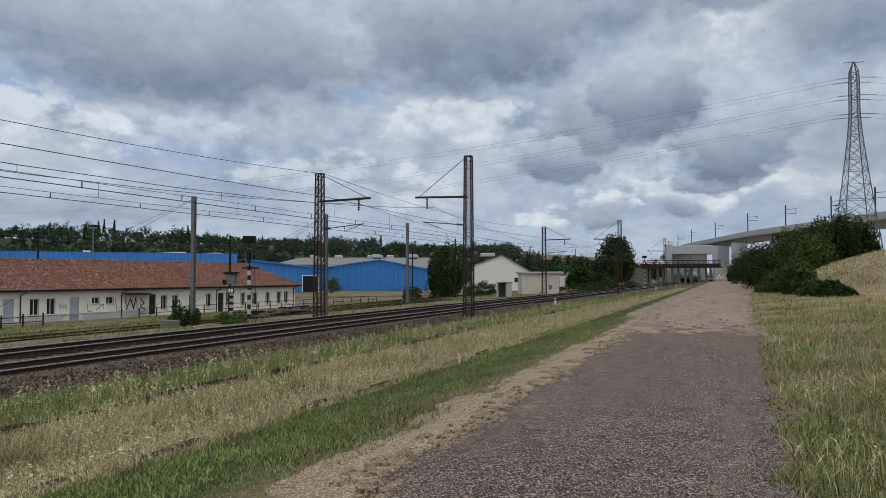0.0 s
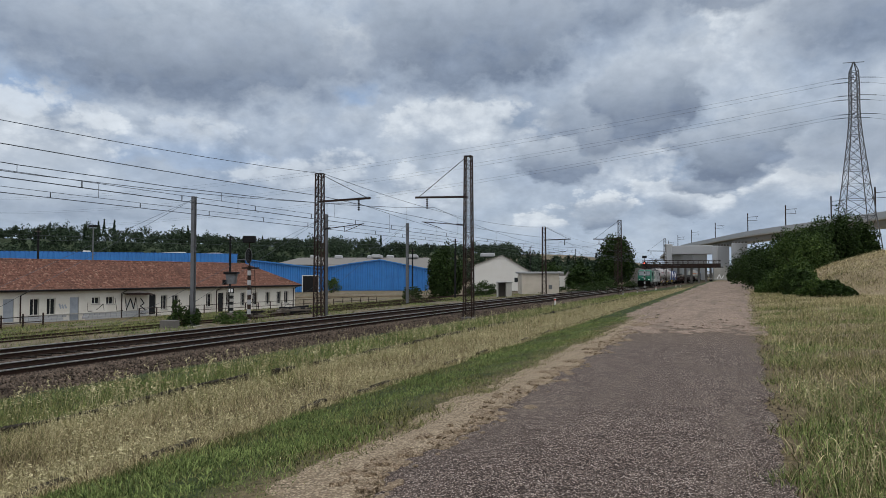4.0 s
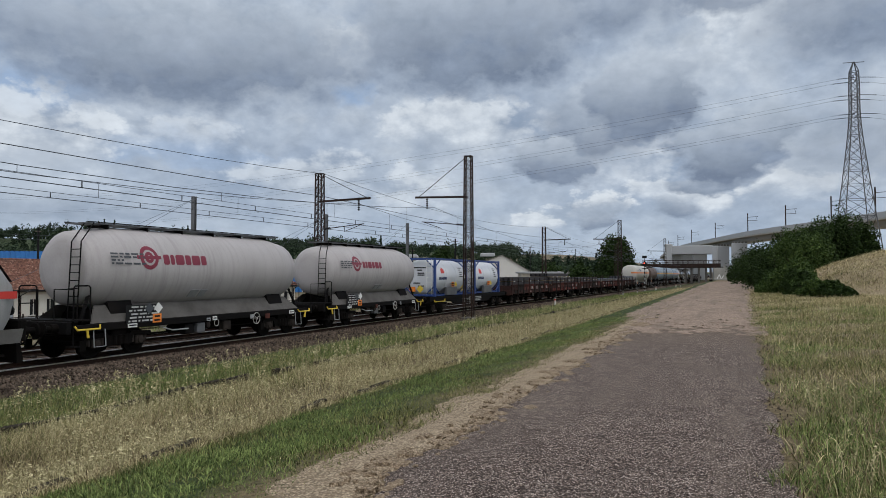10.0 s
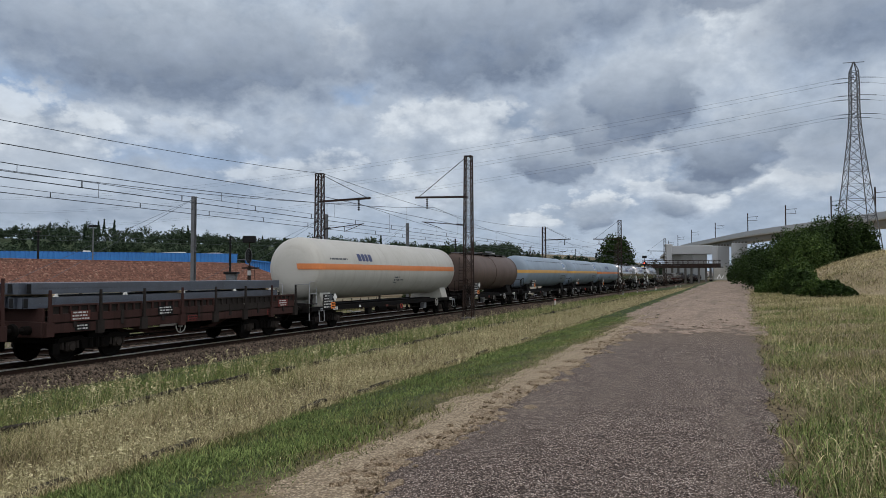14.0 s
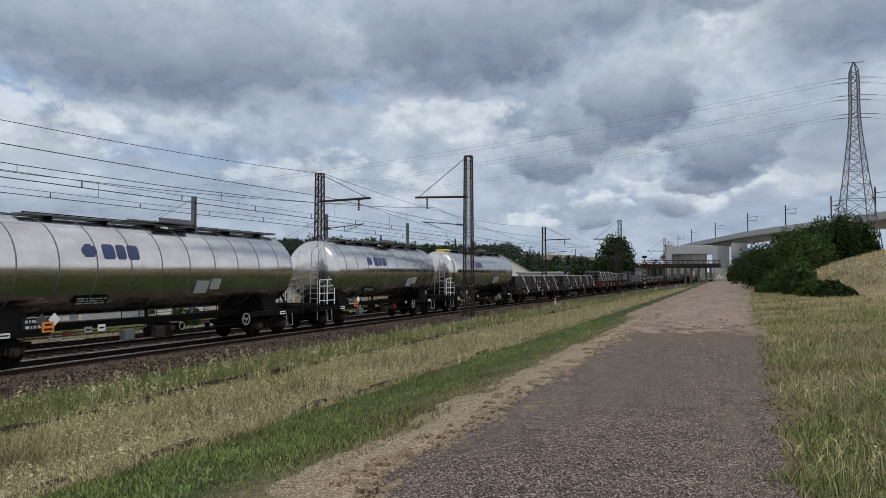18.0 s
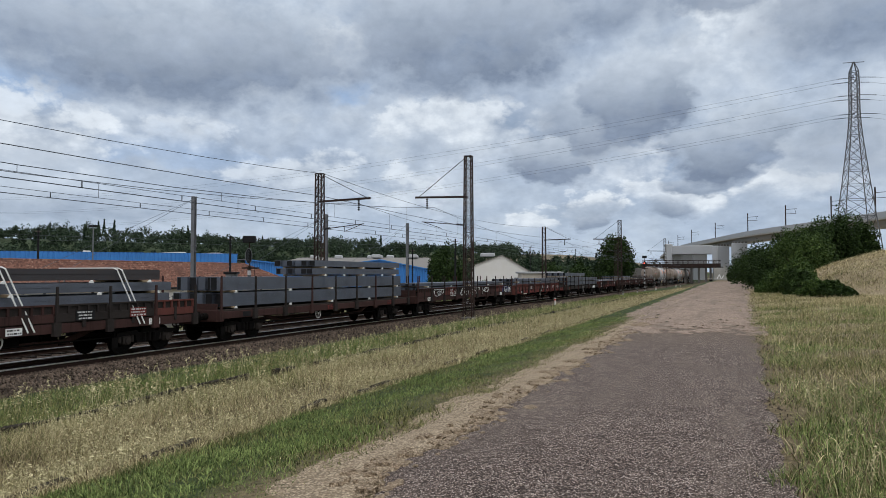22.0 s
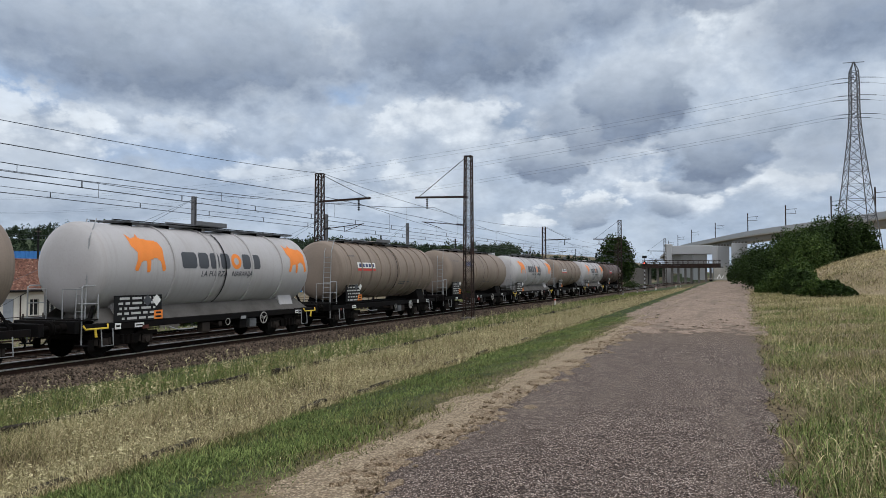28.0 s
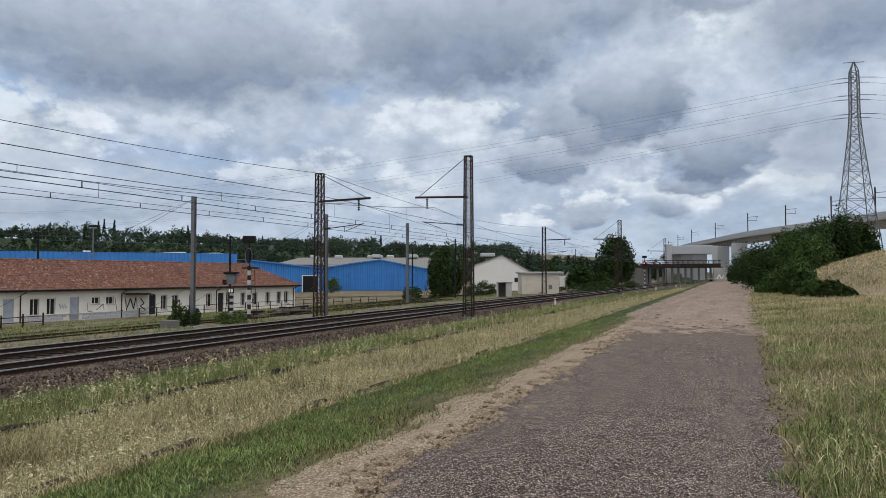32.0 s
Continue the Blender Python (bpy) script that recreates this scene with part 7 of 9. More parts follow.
BULL = [(0.02, 0.62), (0.0, 0.98), (0.1, 0.84), (0.26, 0.86), (0.36, 1.0), (0.36, 0.86), (0.62, 0.8), (0.88, 0.78), (0.98, 0.6), (0.95, 0.36), (1.0, 0.06), (0.9, 0.02), (0.84, 0.26), (0.72, 0.34),
        (0.54, 0.3), (0.5, 0.02), (0.4, 0.0), (0.4, 0.28), (0.24, 0.24), (0.12, 0.02), (0.02, 0.06), (0.12, 0.28), (0.16, 0.46)]


def bull_mark(ob, y, u, size):
    part("brand_shape", wrap_outline(Geo(), ob["R"], ob["zc"], y, u, size, BULL), ORANGE, ob, "orange emblem as a plain shape")


def tank_words(ob, text, y, u, size, mat):
    """Readable words on the tank's curve."""
    a = u / ob["R"]
    r_ = ob["R"] + 0.012
    lettering(text, size, mat, ob, pose(r_ * math.cos(a), y, ob["zc"] + r_ * math.sin(a), 0, -math.degrees(a), 0) @ ONSIDE, "lettering", 0.2, 0.003)


def blob_mark(ob, y, u, size, mat, rows, label=""):
    g = wrap_poly(Geo(), ob["R"], ob["zc"], y, u, size, rows)
    part("brand_shape", g, mat, ob, label)


DROP = [(0.0, 0.3, 0.5), (0.1, 0.15, 0.75), (0.2, 0.05, 0.85), (0.3, 0.0, 0.9), (0.4, 0.0, 0.92), (0.5, 0.05, 0.9), (0.6, 0.15, 0.8), (0.7, 0.3, 0.65)]

# ---------------------------------------------------------------- stake wagons and their loads


def flat_wagon(u0, u1, label, paint, side=0.5, stakes=8, stake_top=2.4, four_axle=True, deck=1.28, seed=1, panel=None):
    """A low-sided stake wagon. side: height of its side boards."""
    L = u1 - u0
    ob = thing("stake_wagon", label, "flat wagon", group="goods train")
    TRAIN.append((ob, (u0 + u1) / 2))
    r = random.Random(seed)
    h = running_gear(ob, L, 2.7)
    part("floor", Geo().box(-1.3, 1.3, -h, h, deck - 0.06, deck, 0.01), DECKWOOD, ob, "worn timber floor")
    for s in (-1, 1):
        g = Geo().box(s * 1.33 - 0.045, s * 1.33 + 0.045, -h, h, deck - 0.34, deck - 0.06, 0.015)
        part("side_sill", g, REDRUST if side > 0 and paint in (REDBROWN, DULLBROWN) and seed % 2 == 0 else paint, ob)
        # truss below the sill
        g = Geo().prism([(-h + 3.7, deck - 0.34), (-h + 4.9, 0.55), (h - 4.9, 0.55), (h - 3.7, deck - 0.34), (h - 4.2, deck - 0.34), (h - 5.1, 0.67), (-h + 5.1, 0.67), (-h + 4.2, deck - 0.34)], "x", s * 0.62 - 0.04, s * 0.62 + 0.04)
        part("truss", g, paint, ob)
    for e in (-1, 1):
        part("headstock", Geo().box(-1.36, 1.36, e * h - 0.09, e * h + 0.09, 0.84, deck + 0.02, 0.02), paint, ob)
        part("end_board", Geo().box(-1.3, 1.3, e * (h - 0.05) - 0.035, e * (h - 0.05) + 0.035, deck, deck + max(0.25, side * 0.8), 0.01), paint, ob)
    n = stakes
    if side > 0:
        for s in (-1, 1):
            for i in range(n):
                y0, y1 = -h + 0.12 + (2 * h - 0.24) * i / n + 0.05, -h + 0.12 + (2 * h - 0.24) * (i + 1) / n - 0.05
                # upper half: framed pockets, backing coloured dark as a shaded recess; lower half: a plain dirty plate
                mid = deck + side * 0.45
                g = Geo().box(s * 1.36 - 0.03, s * 1.36 + 0.03, y0, y1, deck - 0.02, mid, 0.008)
                g.box(s * 1.37 - 0.04, s * 1.37 + 0.04, y0, y1, deck + side - 0.06, deck + side, 0.01)
                m = max(3, round((y1 - y0) / 0.34))
                for k in range(m + 1):
                    y = y0 + 0.035 + (y1 - y0 - 0.07) * k / m
                    g.box(s * 1.37 - 0.035, s * 1.37 + 0.035, y - 0.035, y + 0.035, mid, deck + side - 0.06)
                p = part("drop_side", g, r.choice((paint, paint, DULLBROWN, BLACKBROWN, REDBROWN)), ob)
                part("pocket_backing", Geo().box(s * 1.335 - 0.01, s * 1.335 + 0.01, y0 + 0.02, y1 - 0.02, mid, deck + side - 0.06), BLACKBROWN, p)
                part("hinge", Geo().box(s * 1.4 - 0.02, s * 1.4 + 0.02, (y0 + y1) / 2 - 0.06, (y0 + y1) / 2 + 0.06, deck - 0.2, mid + 0.02, 0.01), BLACKBROWN, p)
                if r.random() < 0.45 and s > 0:
                    placard(ob, 1.415, (y0 + y1) / 2 + r.uniform(-0.2, 0.2), deck + side * 0.3, 0.7, min(0.32, side * 0.6), r.choice((REDBROWN, BLACK, REDRUST)), scribble(seed * 31 + i, 3), WHITE)
    for s in (-1, 1):
        for i in range(n + 1):
            y = -h + 0.12 + (2 * h - 0.24) * i / n
            g = Geo().prism([(y - 0.06, deck - 0.3), (y + 0.06, deck - 0.3), (y + 0.03, stake_top), (y - 0.03, stake_top)], "x", s * 1.43 - 0.03, s * 1.43 + 0.03)
            g.box(s * 1.41 - 0.06, s * 1.41 + 0.06, y - 0.13, y + 0.13, deck - 0.42, deck - 0.02)
            part("stake", g, BLACKBROWN if i % 3 else DULLBROWN, ob)
    for i in range(3):
        y = -h * 0.8 + i * h * 0.75
        placard(ob, 1.38, y, deck - 0.2, 0.5, 0.2, r.choice((WHITE, REDRUST, BLACK)), scribble(seed * 7 + i, 2), r.choice((BLACK, WHITE)))
    under_gear(ob, L, seed)
    handbrake_wheel(ob, r.uniform(-1.5, 2.0), 0.82)
    ob["h"], ob["deck"] = h, deck
    return ob


def bar_load(wagon, u0, u1, ya, yb, layers, cols, bw, bh, mat, label, z0=None, gap=0.03, straps=0, jitter=0.15, seed=1, x0=-1.15):
    """A stack of steel bars, layer on layer with timber between; laid on a wagon and travelling with it."""
    r = random.Random(seed)
    ob = thing("steel_load", label, "steel bars", group="wagon loads")
    TRAIN.append((ob, (u0 + u1) / 2))
    z = (z0 if z0 is not None else wagon["deck"]) + 0.012
    for k in range(layers):
        for y in (ya + 0.8, (ya + yb) / 2, yb - 0.8):
            part("packing_timber", Geo().box(-1.2, 1.2, y - 0.06, y + 0.06, z, z + 0.08, 0.01), TIMBER, ob)
        for y in (ya + 0.8, ya + (yb - ya) * 0.28, (ya + yb) / 2, ya + (yb - ya) * 0.74, yb - 0.8):
            part("wedge_block", Geo().prism([(y - 0.07, z), (y + 0.07, z), (y + 0.03, z + 0.09), (y - 0.05, z + 0.06)], "x", 1.16, 1.24), STRAP, ob, "pale wedge block")
        z += 0.08
        for c in range(cols):
            x = x0 + c * (bw + gap)
            e0, e1 = r.uniform(-jitter, jitter), r.uniform(-jitter, jitter)
            g = Geo()
            y0, y1 = ya + e0, yb + e1
            # a bundle of flat bars: thin grooves between them along its sides
            n = max(2, round(bh / 0.15))
            left, right = [], []
            for q in range(n):
                a, b = z + bh * q / n, z + bh * (q + 1) / n
                o = r.uniform(0, 0.012)
                right += [(x + bw - o, a + 0.006), (x + bw - o, b - 0.006), (x + bw - 0.025, b - 0.006), (x + bw - 0.025, b + 0.006)]
                left += [(x, a + 0.006), (x, b - 0.006), (x + 0.02, b - 0.006), (x + 0.02, b + 0.006)]
            g.prism(right[:-2] + left[:-2][::-1], "y", y0, y1)
            bar = part("steel_bar", g, mat, ob)
            # black faces on solid bars stand in for shade inside hollow ends
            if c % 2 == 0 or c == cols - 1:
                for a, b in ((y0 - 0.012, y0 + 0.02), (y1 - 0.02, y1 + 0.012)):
                    part("dark_end_face", Geo().box(x + 0.03, x + bw - 0.03, a, b, z + 0.03, z + bh - 0.03), BLACK, bar)
        z += bh
    if straps:
        for i in range(straps):
            y = ya + (yb - ya) * (i + 0.5) / straps
            xs_ = x0 + cols * (bw + gap)
            zb = wagon["deck"]
            for d in (0.0, 0.2):
                g = Geo().tube([(1.47, y + 0.6 + d, zb - 0.25), (xs_ + 0.04, y + d, z - 0.02), (xs_ - 0.1, y + d, z + 0.03), (x0, y + d - 0.3, z + 0.03), (-1.47, y + d, zb - 0.1)], 0.024, 5)
                part("lashing_strap", g, STRAP, ob)
    return ob


def graffiti(ob, y, z, size, mat, seed, n=4):
    """Sprayed loops and strokes on a wagon's side."""
    r = random.Random(seed)
    for i in range(n):
        cy, cz, a0 = y + r.uniform(-0.5, 0.5) * size, z + r.uniform(-0.2, 0.2) * size, r.uniform(0, 6)
        ry, rz, sweep = size * r.uniform(0.15, 0.4), size * r.uniform(0.12, 0.24), r.uniform(2.5, 6.0)
        pts = [(1.418, cy + ry * math.cos(a0 + sweep * k / 12), max(z - 0.24, min(z + 0.24, cz + rz * math.sin(a0 + sweep * k / 12)))) for k in range(13)]
        g = Geo()
        for p, q in zip(pts, pts[1:]):
            g.beam(p, q, 0.012, 0.03)
        part("graffiti", g, mat, ob, "sprayed stroke")

# ---------------------------------------------------------------- the electric locomotive
GREEN = weathered("freight_green_paint", (0.006, 0.135, 0.08), 0.4, (0.016, 0.06, 0.042), 0.35)
SILVER = weathered("silver_grey_loco_paint", (0.33, 0.332, 0.332), 0.5, (0.15, 0.138, 0.122), 0.5)
PALE = weathered("pale_loco_paint", (0.58, 0.578, 0.56), 0.5, (0.33, 0.295, 0.25), 0.5)
SKIRT = plain("dusty_grey_skirt", (0.11, 0.106, 0.1), 0.65, 0, 0.5, 1, (0.05, 0.046, 0.042))
GRILLE = plain("dull_black_grille", (0.008, 0.009, 0.01), 0.85, 0, 0.3, 3)
LOUVREGAP = plain("shadowed_louvre_backing", (0.07, 0.072, 0.07), 0.9, 0, 0.4, 2)
GLASS = plain("tinted_cab_glass", (0.16, 0.17, 0.18), 0.1, 0, 0.1, 1)


def lamp_glow():
    k = Mat("lit_headlamp", 0.3)
    k.color((0.9, 0.9, 0.85))
    k.b.inputs["Emission Color"].default_value = (1, 0.95, 0.85, 1)
    k.b.inputs["Emission Strength"].default_value = 2.5
    return k.mat


HEADLAMP = lamp_glow()


def slant_plate(y0a, y0b, y1a, y1b, za, zb, x, t=0.006):
    """A plate on the +x side; y0, y1 are its ends at height za (a) and zb (b)."""
    g = Geo()
    return g.prism([(y0a, za), (y1a, za), (y1b, zb), (y0b, zb)], "x", x, x + t)


def locomotive(u0, u1):
    L = u1 - u0
    ob = thing("electric_locomotive", "green, white and grey electric freight locomotive with one raised pantograph", "locomotive", group="goods train")
    TRAIN.append((ob, (u0 + u1) / 2))
    h = L / 2 - 0.62
    big = bogie_mesh(2.6)
    big.materials[0] = plain("dusty_loco_bogie", (0.06, 0.054, 0.048), 0.9, 0, 0.5, 2, (0.02, 0.018, 0.016))
    for e in (-1, 1):
        bogie(ob, e * 5.1, 2.6, big)
        turn = pose(0, 0, 0) if e < 0 else pose(0, 0, 0, 0, 0, 180)
        for s in (-1, 1):
            part("buffer", BUFFER, None, ob, m=pose(s * 0.875, e * h, 1.05) @ turn)
        part("coupling", HOOK, None, ob, m=pose(0, e * h, 1.02) @ turn)
        part("buffer_beam", Geo().box(-1.34, 1.34, e * (h - 0.16) - 0.12, e * (h - 0.16) + 0.12, 0.8, 1.42, 0.04), BOGIEBLACK, ob)
        g = Geo()
        for s in (-0.45, 0.45, -0.3, 0.3):
            g.tube([(s, e * h, 1.0), (s * 1.1, e * (h + 0.12), 0.75), (s * 1.2, e * (h + 0.05), 0.5)], 0.035, 6)
        part("brake_hose", g, BOGIEBLACK, ob)
        # snow plough and front pipes
        g = Geo().prism([(e * (h - 0.1), 0.22), (e * (h - 0.25), 0.95), (e * (h - 0.35), 0.95), (e * (h - 0.3), 0.22)], "x", -1.3, 1.3)
        part("obstacle_deflector", g, BOGIEBLACK, ob)
        for s in (-1, 1):
            part("cab_step", Geo().box(s * 1.3 - 0.1, s * 1.3 + 0.1, e * (h - 1.0) - 0.25, e * (h - 1.0) + 0.25, 0.45, 0.5), BOGIEBLACK, ob)
            part("corner_skirt", Geo().prism([(e * (h - 0.3), 0.78), (e * (h - 1.9), 0.78), (e * (h - 2.3), 1.16), (e * (h - 0.2), 1.16)], "x", s * 1.38 - 0.03, s * 1.38 + 0.03), SKIRT, ob)
    # main body between the cabs
    yc = h - 2.4
    sec = [(-1.42, 1.12), (1.42, 1.12), (1.43, 3.42), (1.2, 3.72), (1.0, 3.82), (-1.0, 3.82), (-1.2, 3.72), (-1.43, 3.42)]
    part("body", Geo().prism(sec, "y", -yc, yc), SILVER, ob)
    # cabs: horizontal slices lofted upwards
    slices = [(1.05, 0.34, 1.40), (1.45, 0.12, 1.42), (2.0, 0.0, 1.43), (2.34, 0.06, 1.43), (2.42, 0.2, 1.43), (3.42, 0.98, 1.42), (3.7, 1.3, 1.2), (3.82, 1.75, 1.0)]
    plan = [(-1.0, 0.75), (-0.9, 0.3), (-0.72, 0.1), (-0.4, 0.02), (0, 0.0), (0.4, 0.02), (0.72, 0.1), (0.9, 0.3), (1.0, 0.75)]
    for e in (-1, 1):
        g = Geo()
        rings = []
        for z, f, w in slices:
            pts = [(-w, e * yc, z)] + [(w * a, e * (h - 0.12 - f - b * (1 if z < 2.4 else 0.75)), z) for a, b in plan] + [(w, e * yc, z)]
            rings.append(pts)
        n = len(rings[0])
        for r_ in rings:
            g.v.extend(r_)
        for i in range(len(rings) - 1):
            for j in range(n - 1):
                g.f.append((i * n + j, i * n + j + 1, (i + 1) * n + j + 1, (i + 1) * n + j))
                g.m.append(1 if i >= 6 else (2 if e > 0 and 2 <= j <= n - 4 and i < 4 else 0))
        g.f.append(tuple((len(rings) - 1) * n + j for j in range(n)))
        g.m.append(1)
        part("cab", g, [GREEN if e < 0 else SILVER, SKIRT, GREEN], ob, "green cab with a sloping windscreen" if e < 0 else "grey rear cab", smooth=True)
        # windscreen, its pillar and wipers
        g = Geo()
        def at(a, q):
            z = 2.5 + (3.36 - 2.5) * q
            f = 0.2 + 0.78 * (z - 2.42)
            b = 0.75 * (0.02 if abs(a) <= 0.4 else 0.02 + (abs(a) - 0.4) * 0.25)
            return (1.43 * a, e * (h - 0.12 - f - b + 0.012), z + 0.012)
        pts = [-0.8, -0.72, -0.4, 0, 0.4, 0.72, 0.8]
        vs = [at(a, q) for q in (0, 1) for a in pts]
        g.add(vs, [(i, i + 1, 8 + i, 7 + i) for i in range(6)])
        f = Geo()
        pts = [-0.86, -0.74, -0.4, 0, 0.4, 0.74, 0.86]
        f.add([tuple(Vector(at(a, q)) - Vector((0, e * 0.006, 0.006))) for q in (-0.06, 1.07) for a in pts], [(i, i + 1, 8 + i, 7 + i) for i in range(6)])
        part("windscreen_surround", f, BLACK, ob)
        part("windscreen", g, GLASS, ob, "tinted windscreen with pale blinds")
        g = Geo()
        for s in (-1, 1):
            a, b = at(0.55 * s, 0.95), at(0.75 * s - 0.2, 0.1)
            g.tube([a, b], 0.018, 5)
        part("wiper", g, BLACK, ob)
        for s in (-1, 1):
            g = Geo().lathe([(0, 0.13), (e * 0.06, 0.13), (e * 0.07, 0.1)], "y", 16)
            part("headlamp_ring", g, BLACK, ob, m=pose(s * 1.02, e * (h - 0.34), 1.66))
            g = Geo().lathe([(0, 0.075), (e * 0.085, 0.075), (e * 0.1, 0.0)], "y", 16)
            part("headlamp", g, HEADLAMP if e < 0 else BLACK, ob, m=pose(s * 1.02, e * (h - 0.34), 1.66))
            g = Geo().lathe([(0, 0.1), (e * 0.05, 0.1), (e * 0.06, 0.0)], "y", 14)
            part("marker_lamp", g, BLACK, ob, m=pose(s * 0.74, e * (h - 0.18), 1.6))
        part("top_lamp", Geo().lathe([(0, 0.12), (e * 0.1, 0.11), (e * 0.12, 0.0)], "y", 14), STEEL_GREY, ob, m=pose(0, e * (h - 0.2), 2.3))
        # grey belt under the windscreen and number bars
        if e < 0:
            g = Geo()
            for i in range(6):
                g.box(-0.45 + i * 0.155, -0.35 + i * 0.155, -h + 0.098, -h + 0.11, 1.92, 2.08)
            part("number_bars", g, PALE, ob, "number as plain bars")
            g = Geo()
            for i in range(6):
                g.box(1.432, 1.437, -h + 1.35 + i * 0.2, -h + 1.5 + i * 0.2, 1.6, 1.86)
            part("number_bars", g, PALE, ob)
    # livery on the side that faces the camera; the whole lower band is grey
    for s in (1, -1):
        x = s * 1.43
        def plate(name, mat, *q):
            g = slant_plate(*q, x if s > 0 else x - 0.006)
            return part(name, g, mat, ob)
        plate("green_livery", GREEN, -h + 0.9, -h + 1.65, -h + 5.0, -h + 6.3, 1.16, 3.42)
        plate("pale_livery", PALE, -h + 5.0, -h + 6.3, -h + 8.45, -h + 9.8, 1.16, 3.42)
        plate("dirty_band", SKIRT, -h + 2.3, -h + 2.3, -h + 4.9, -h + 4.98, 1.16, 1.4).location.x = s * 0.004
        plate("sill_band", SKIRT, -h + 1.2, -h + 1.2, h - 1.4, h - 1.4, 1.02, 1.155)
        # louvred panel: ribs that follow the livery's slanting borders
        def cut(z, a, b):
            return a + (b - a) * (z - 1.16) / 2.26
        # backing plate coloured dark to stand in for shade between the ribs
        part("louvre_backing", Geo().box(min(x, x + s * 0.012), max(x, x + s * 0.012), -h + 5.2, h - 3.1, 1.74, 3.3), LOUVREGAP, ob)
        for i in range(13):
            z = 1.75 + i * 0.118
            ends = [(-h + 5.2, GREEN), (-h + cut(z, 5.0, 6.3), PALE), (-h + cut(z, 8.45, 9.8), SILVER), (h - 3.1, None)]
            for (a, mt), (b, _) in zip(ends, ends[1:]):
                if b > a + 0.05:
                    g = Geo().prism([(a, z), (b, z), (b, z + 0.085), (a, z + 0.085)], "x", x + s * 0.005, x + s * 0.045)
                    part("louvre", g, mt, ob)
        for e in (-1, 1):
            y0 = e * (h - 2.72)
            g = Geo().box(x - 0.02, x + 0.02, y0 - 0.4, y0 + 0.4, 1.45, 3.3, 0.01)
            d = part("cab_door", g, GREEN if e < 0 else SILVER, ob)
            part("door_window", Geo().box(x + s * 0.012 - 0.02, x + s * 0.012 + 0.02, y0 - 0.22, y0 + 0.22, 2.42, 3.15), GRILLE, d)
            for q in (-0.5, 0.5):
                part("grab_rail", Geo().tube([(x + s * 0.05, y0 + q, 1.3), (x + s * 0.05, y0 + q, 2.7)], 0.018, 6), STEEL_GREY, d)
            if e < 0:
                f = part("panel_frame", Geo().box(x - 0.02, x + 0.024, -h + 3.26, -h + 4.06, 1.52, 3.2, 0.01), STEEL_GREY, ob)
                part("dark_panel", Geo().box(x - 0.02, x + s * 0.012 + 0.02, -h + 3.36, -h + 3.96, 1.6, 3.12, 0.01), GRILLE, f)
                part("panel_joint", Geo().box(x - 0.01, x + 0.012, -h + 4.14, -h + 4.98, 1.5, 3.26, 0.004), GREEN, ob)
            part("mirror", Geo().box(x - 0.02, x + s * 0.12 + 0.02, e * (h - 2.02) - 0.06, e * (h - 2.02) + 0.1, 2.45, 3.15, 0.02), BLACK, ob)
        for y in (-7.3, -5.1, -2.9, 2.9, 5.1, 7.3):
            part("sand_box", Geo().box(s * 1.2 - 0.1, s * 1.2 + 0.1, y - 0.28, y + 0.28, 0.62, 1.0, 0.03), SKIRT if y in (-5.1, 5.1) else STEEL_DARK, ob)
        for y, w in ((-1.2, 1.5), (1.0, 1.2), (3.0, 0.9)):
            part("equipment_box", Geo().box(s * 1.25 - 0.16, s * 1.25 + 0.16, y - w / 2, y + w / 2, 0.4, 1.02, 0.03), SKIRT if y != 1.0 else BOGIEBLACK, ob)
    # the word on the louvres, in slanting dark green capitals
    ink = plain("dark_green_letter_paint", (0.012, 0.07, 0.045), 0.5)
    for text, size, wide, y, z in (("F", 1.34, 0.98, -h + 6.15, 2.06), ("RET", 1.06, 2.35, -h + 7.72, 1.97)):
        ob_ = lettering(text, size, ink, ob, pose(1.482, y, z) @ ONSIDE, "lettering", 0.3, 0.006, "dark green slanting capitals")
        ob_.data.transform(Matrix.Diagonal((wide / ob_.dimensions.x, 1, 1, 1)))
    part("crest", Geo().lathe([(0, 0.16), (0.01, 0.16)], "x", 16), BLACK, ob, m=pose(1.436, -h + 7.1, 1.32))
    part("brand_shape", Geo().box(1.44, 1.446, h - 0.95, h - 0.45, 2.0, 2.2), RED, ob)
    # roof fairings and gear
    for s in (-1, 1):
        part("roof_edge", Geo().prism([(s * 1.43, 3.42), (s * 1.45, 3.45), (s * 1.22, 3.74), (s * 1.2, 3.72)], "y", -yc, yc), SKIRT, ob)
    g = Geo()
    for i in range(11):
        y = -yc + 1.0 + i * (2 * yc - 2) / 10
        g.box(1.28, 1.36, y - 0.07, y + 0.07, 3.6, 3.66)
    part("roof_clip", g, BLACK, ob)
    part("roof_box", Geo().box(-0.9, 0.9, 0.2, 2.6, 3.82, 4.12, 0.08), SKIRT, ob)
    for i in range(6):
        part("roof_grille", Geo().box(0.3, 0.95, 0.4 + i * 0.35, 0.6 + i * 0.35, 4.12, 4.17), STEEL_GREY, ob)
    part("brake_resistor", Geo().box(-0.8, 0.8, 3.4, 6.2, 3.82, 4.02, 0.05), BOGIEBLACK, ob)
    part("roof_equipment", Geo().box(-0.85, 0.85, -3.6, -0.4, 3.82, 4.0, 0.05), BOGIEBLACK, ob)
    g = Geo()
    for y in (-3.2, -1.6, 0.0, 2.9, 4.6, 6.0):
        insulator(g, (0.55, y, 4.0), (0.55, y, 4.3), 0.09, 3)
        insulator(g, (-0.55, y, 4.0), (-0.55, y, 4.3), 0.09, 3)
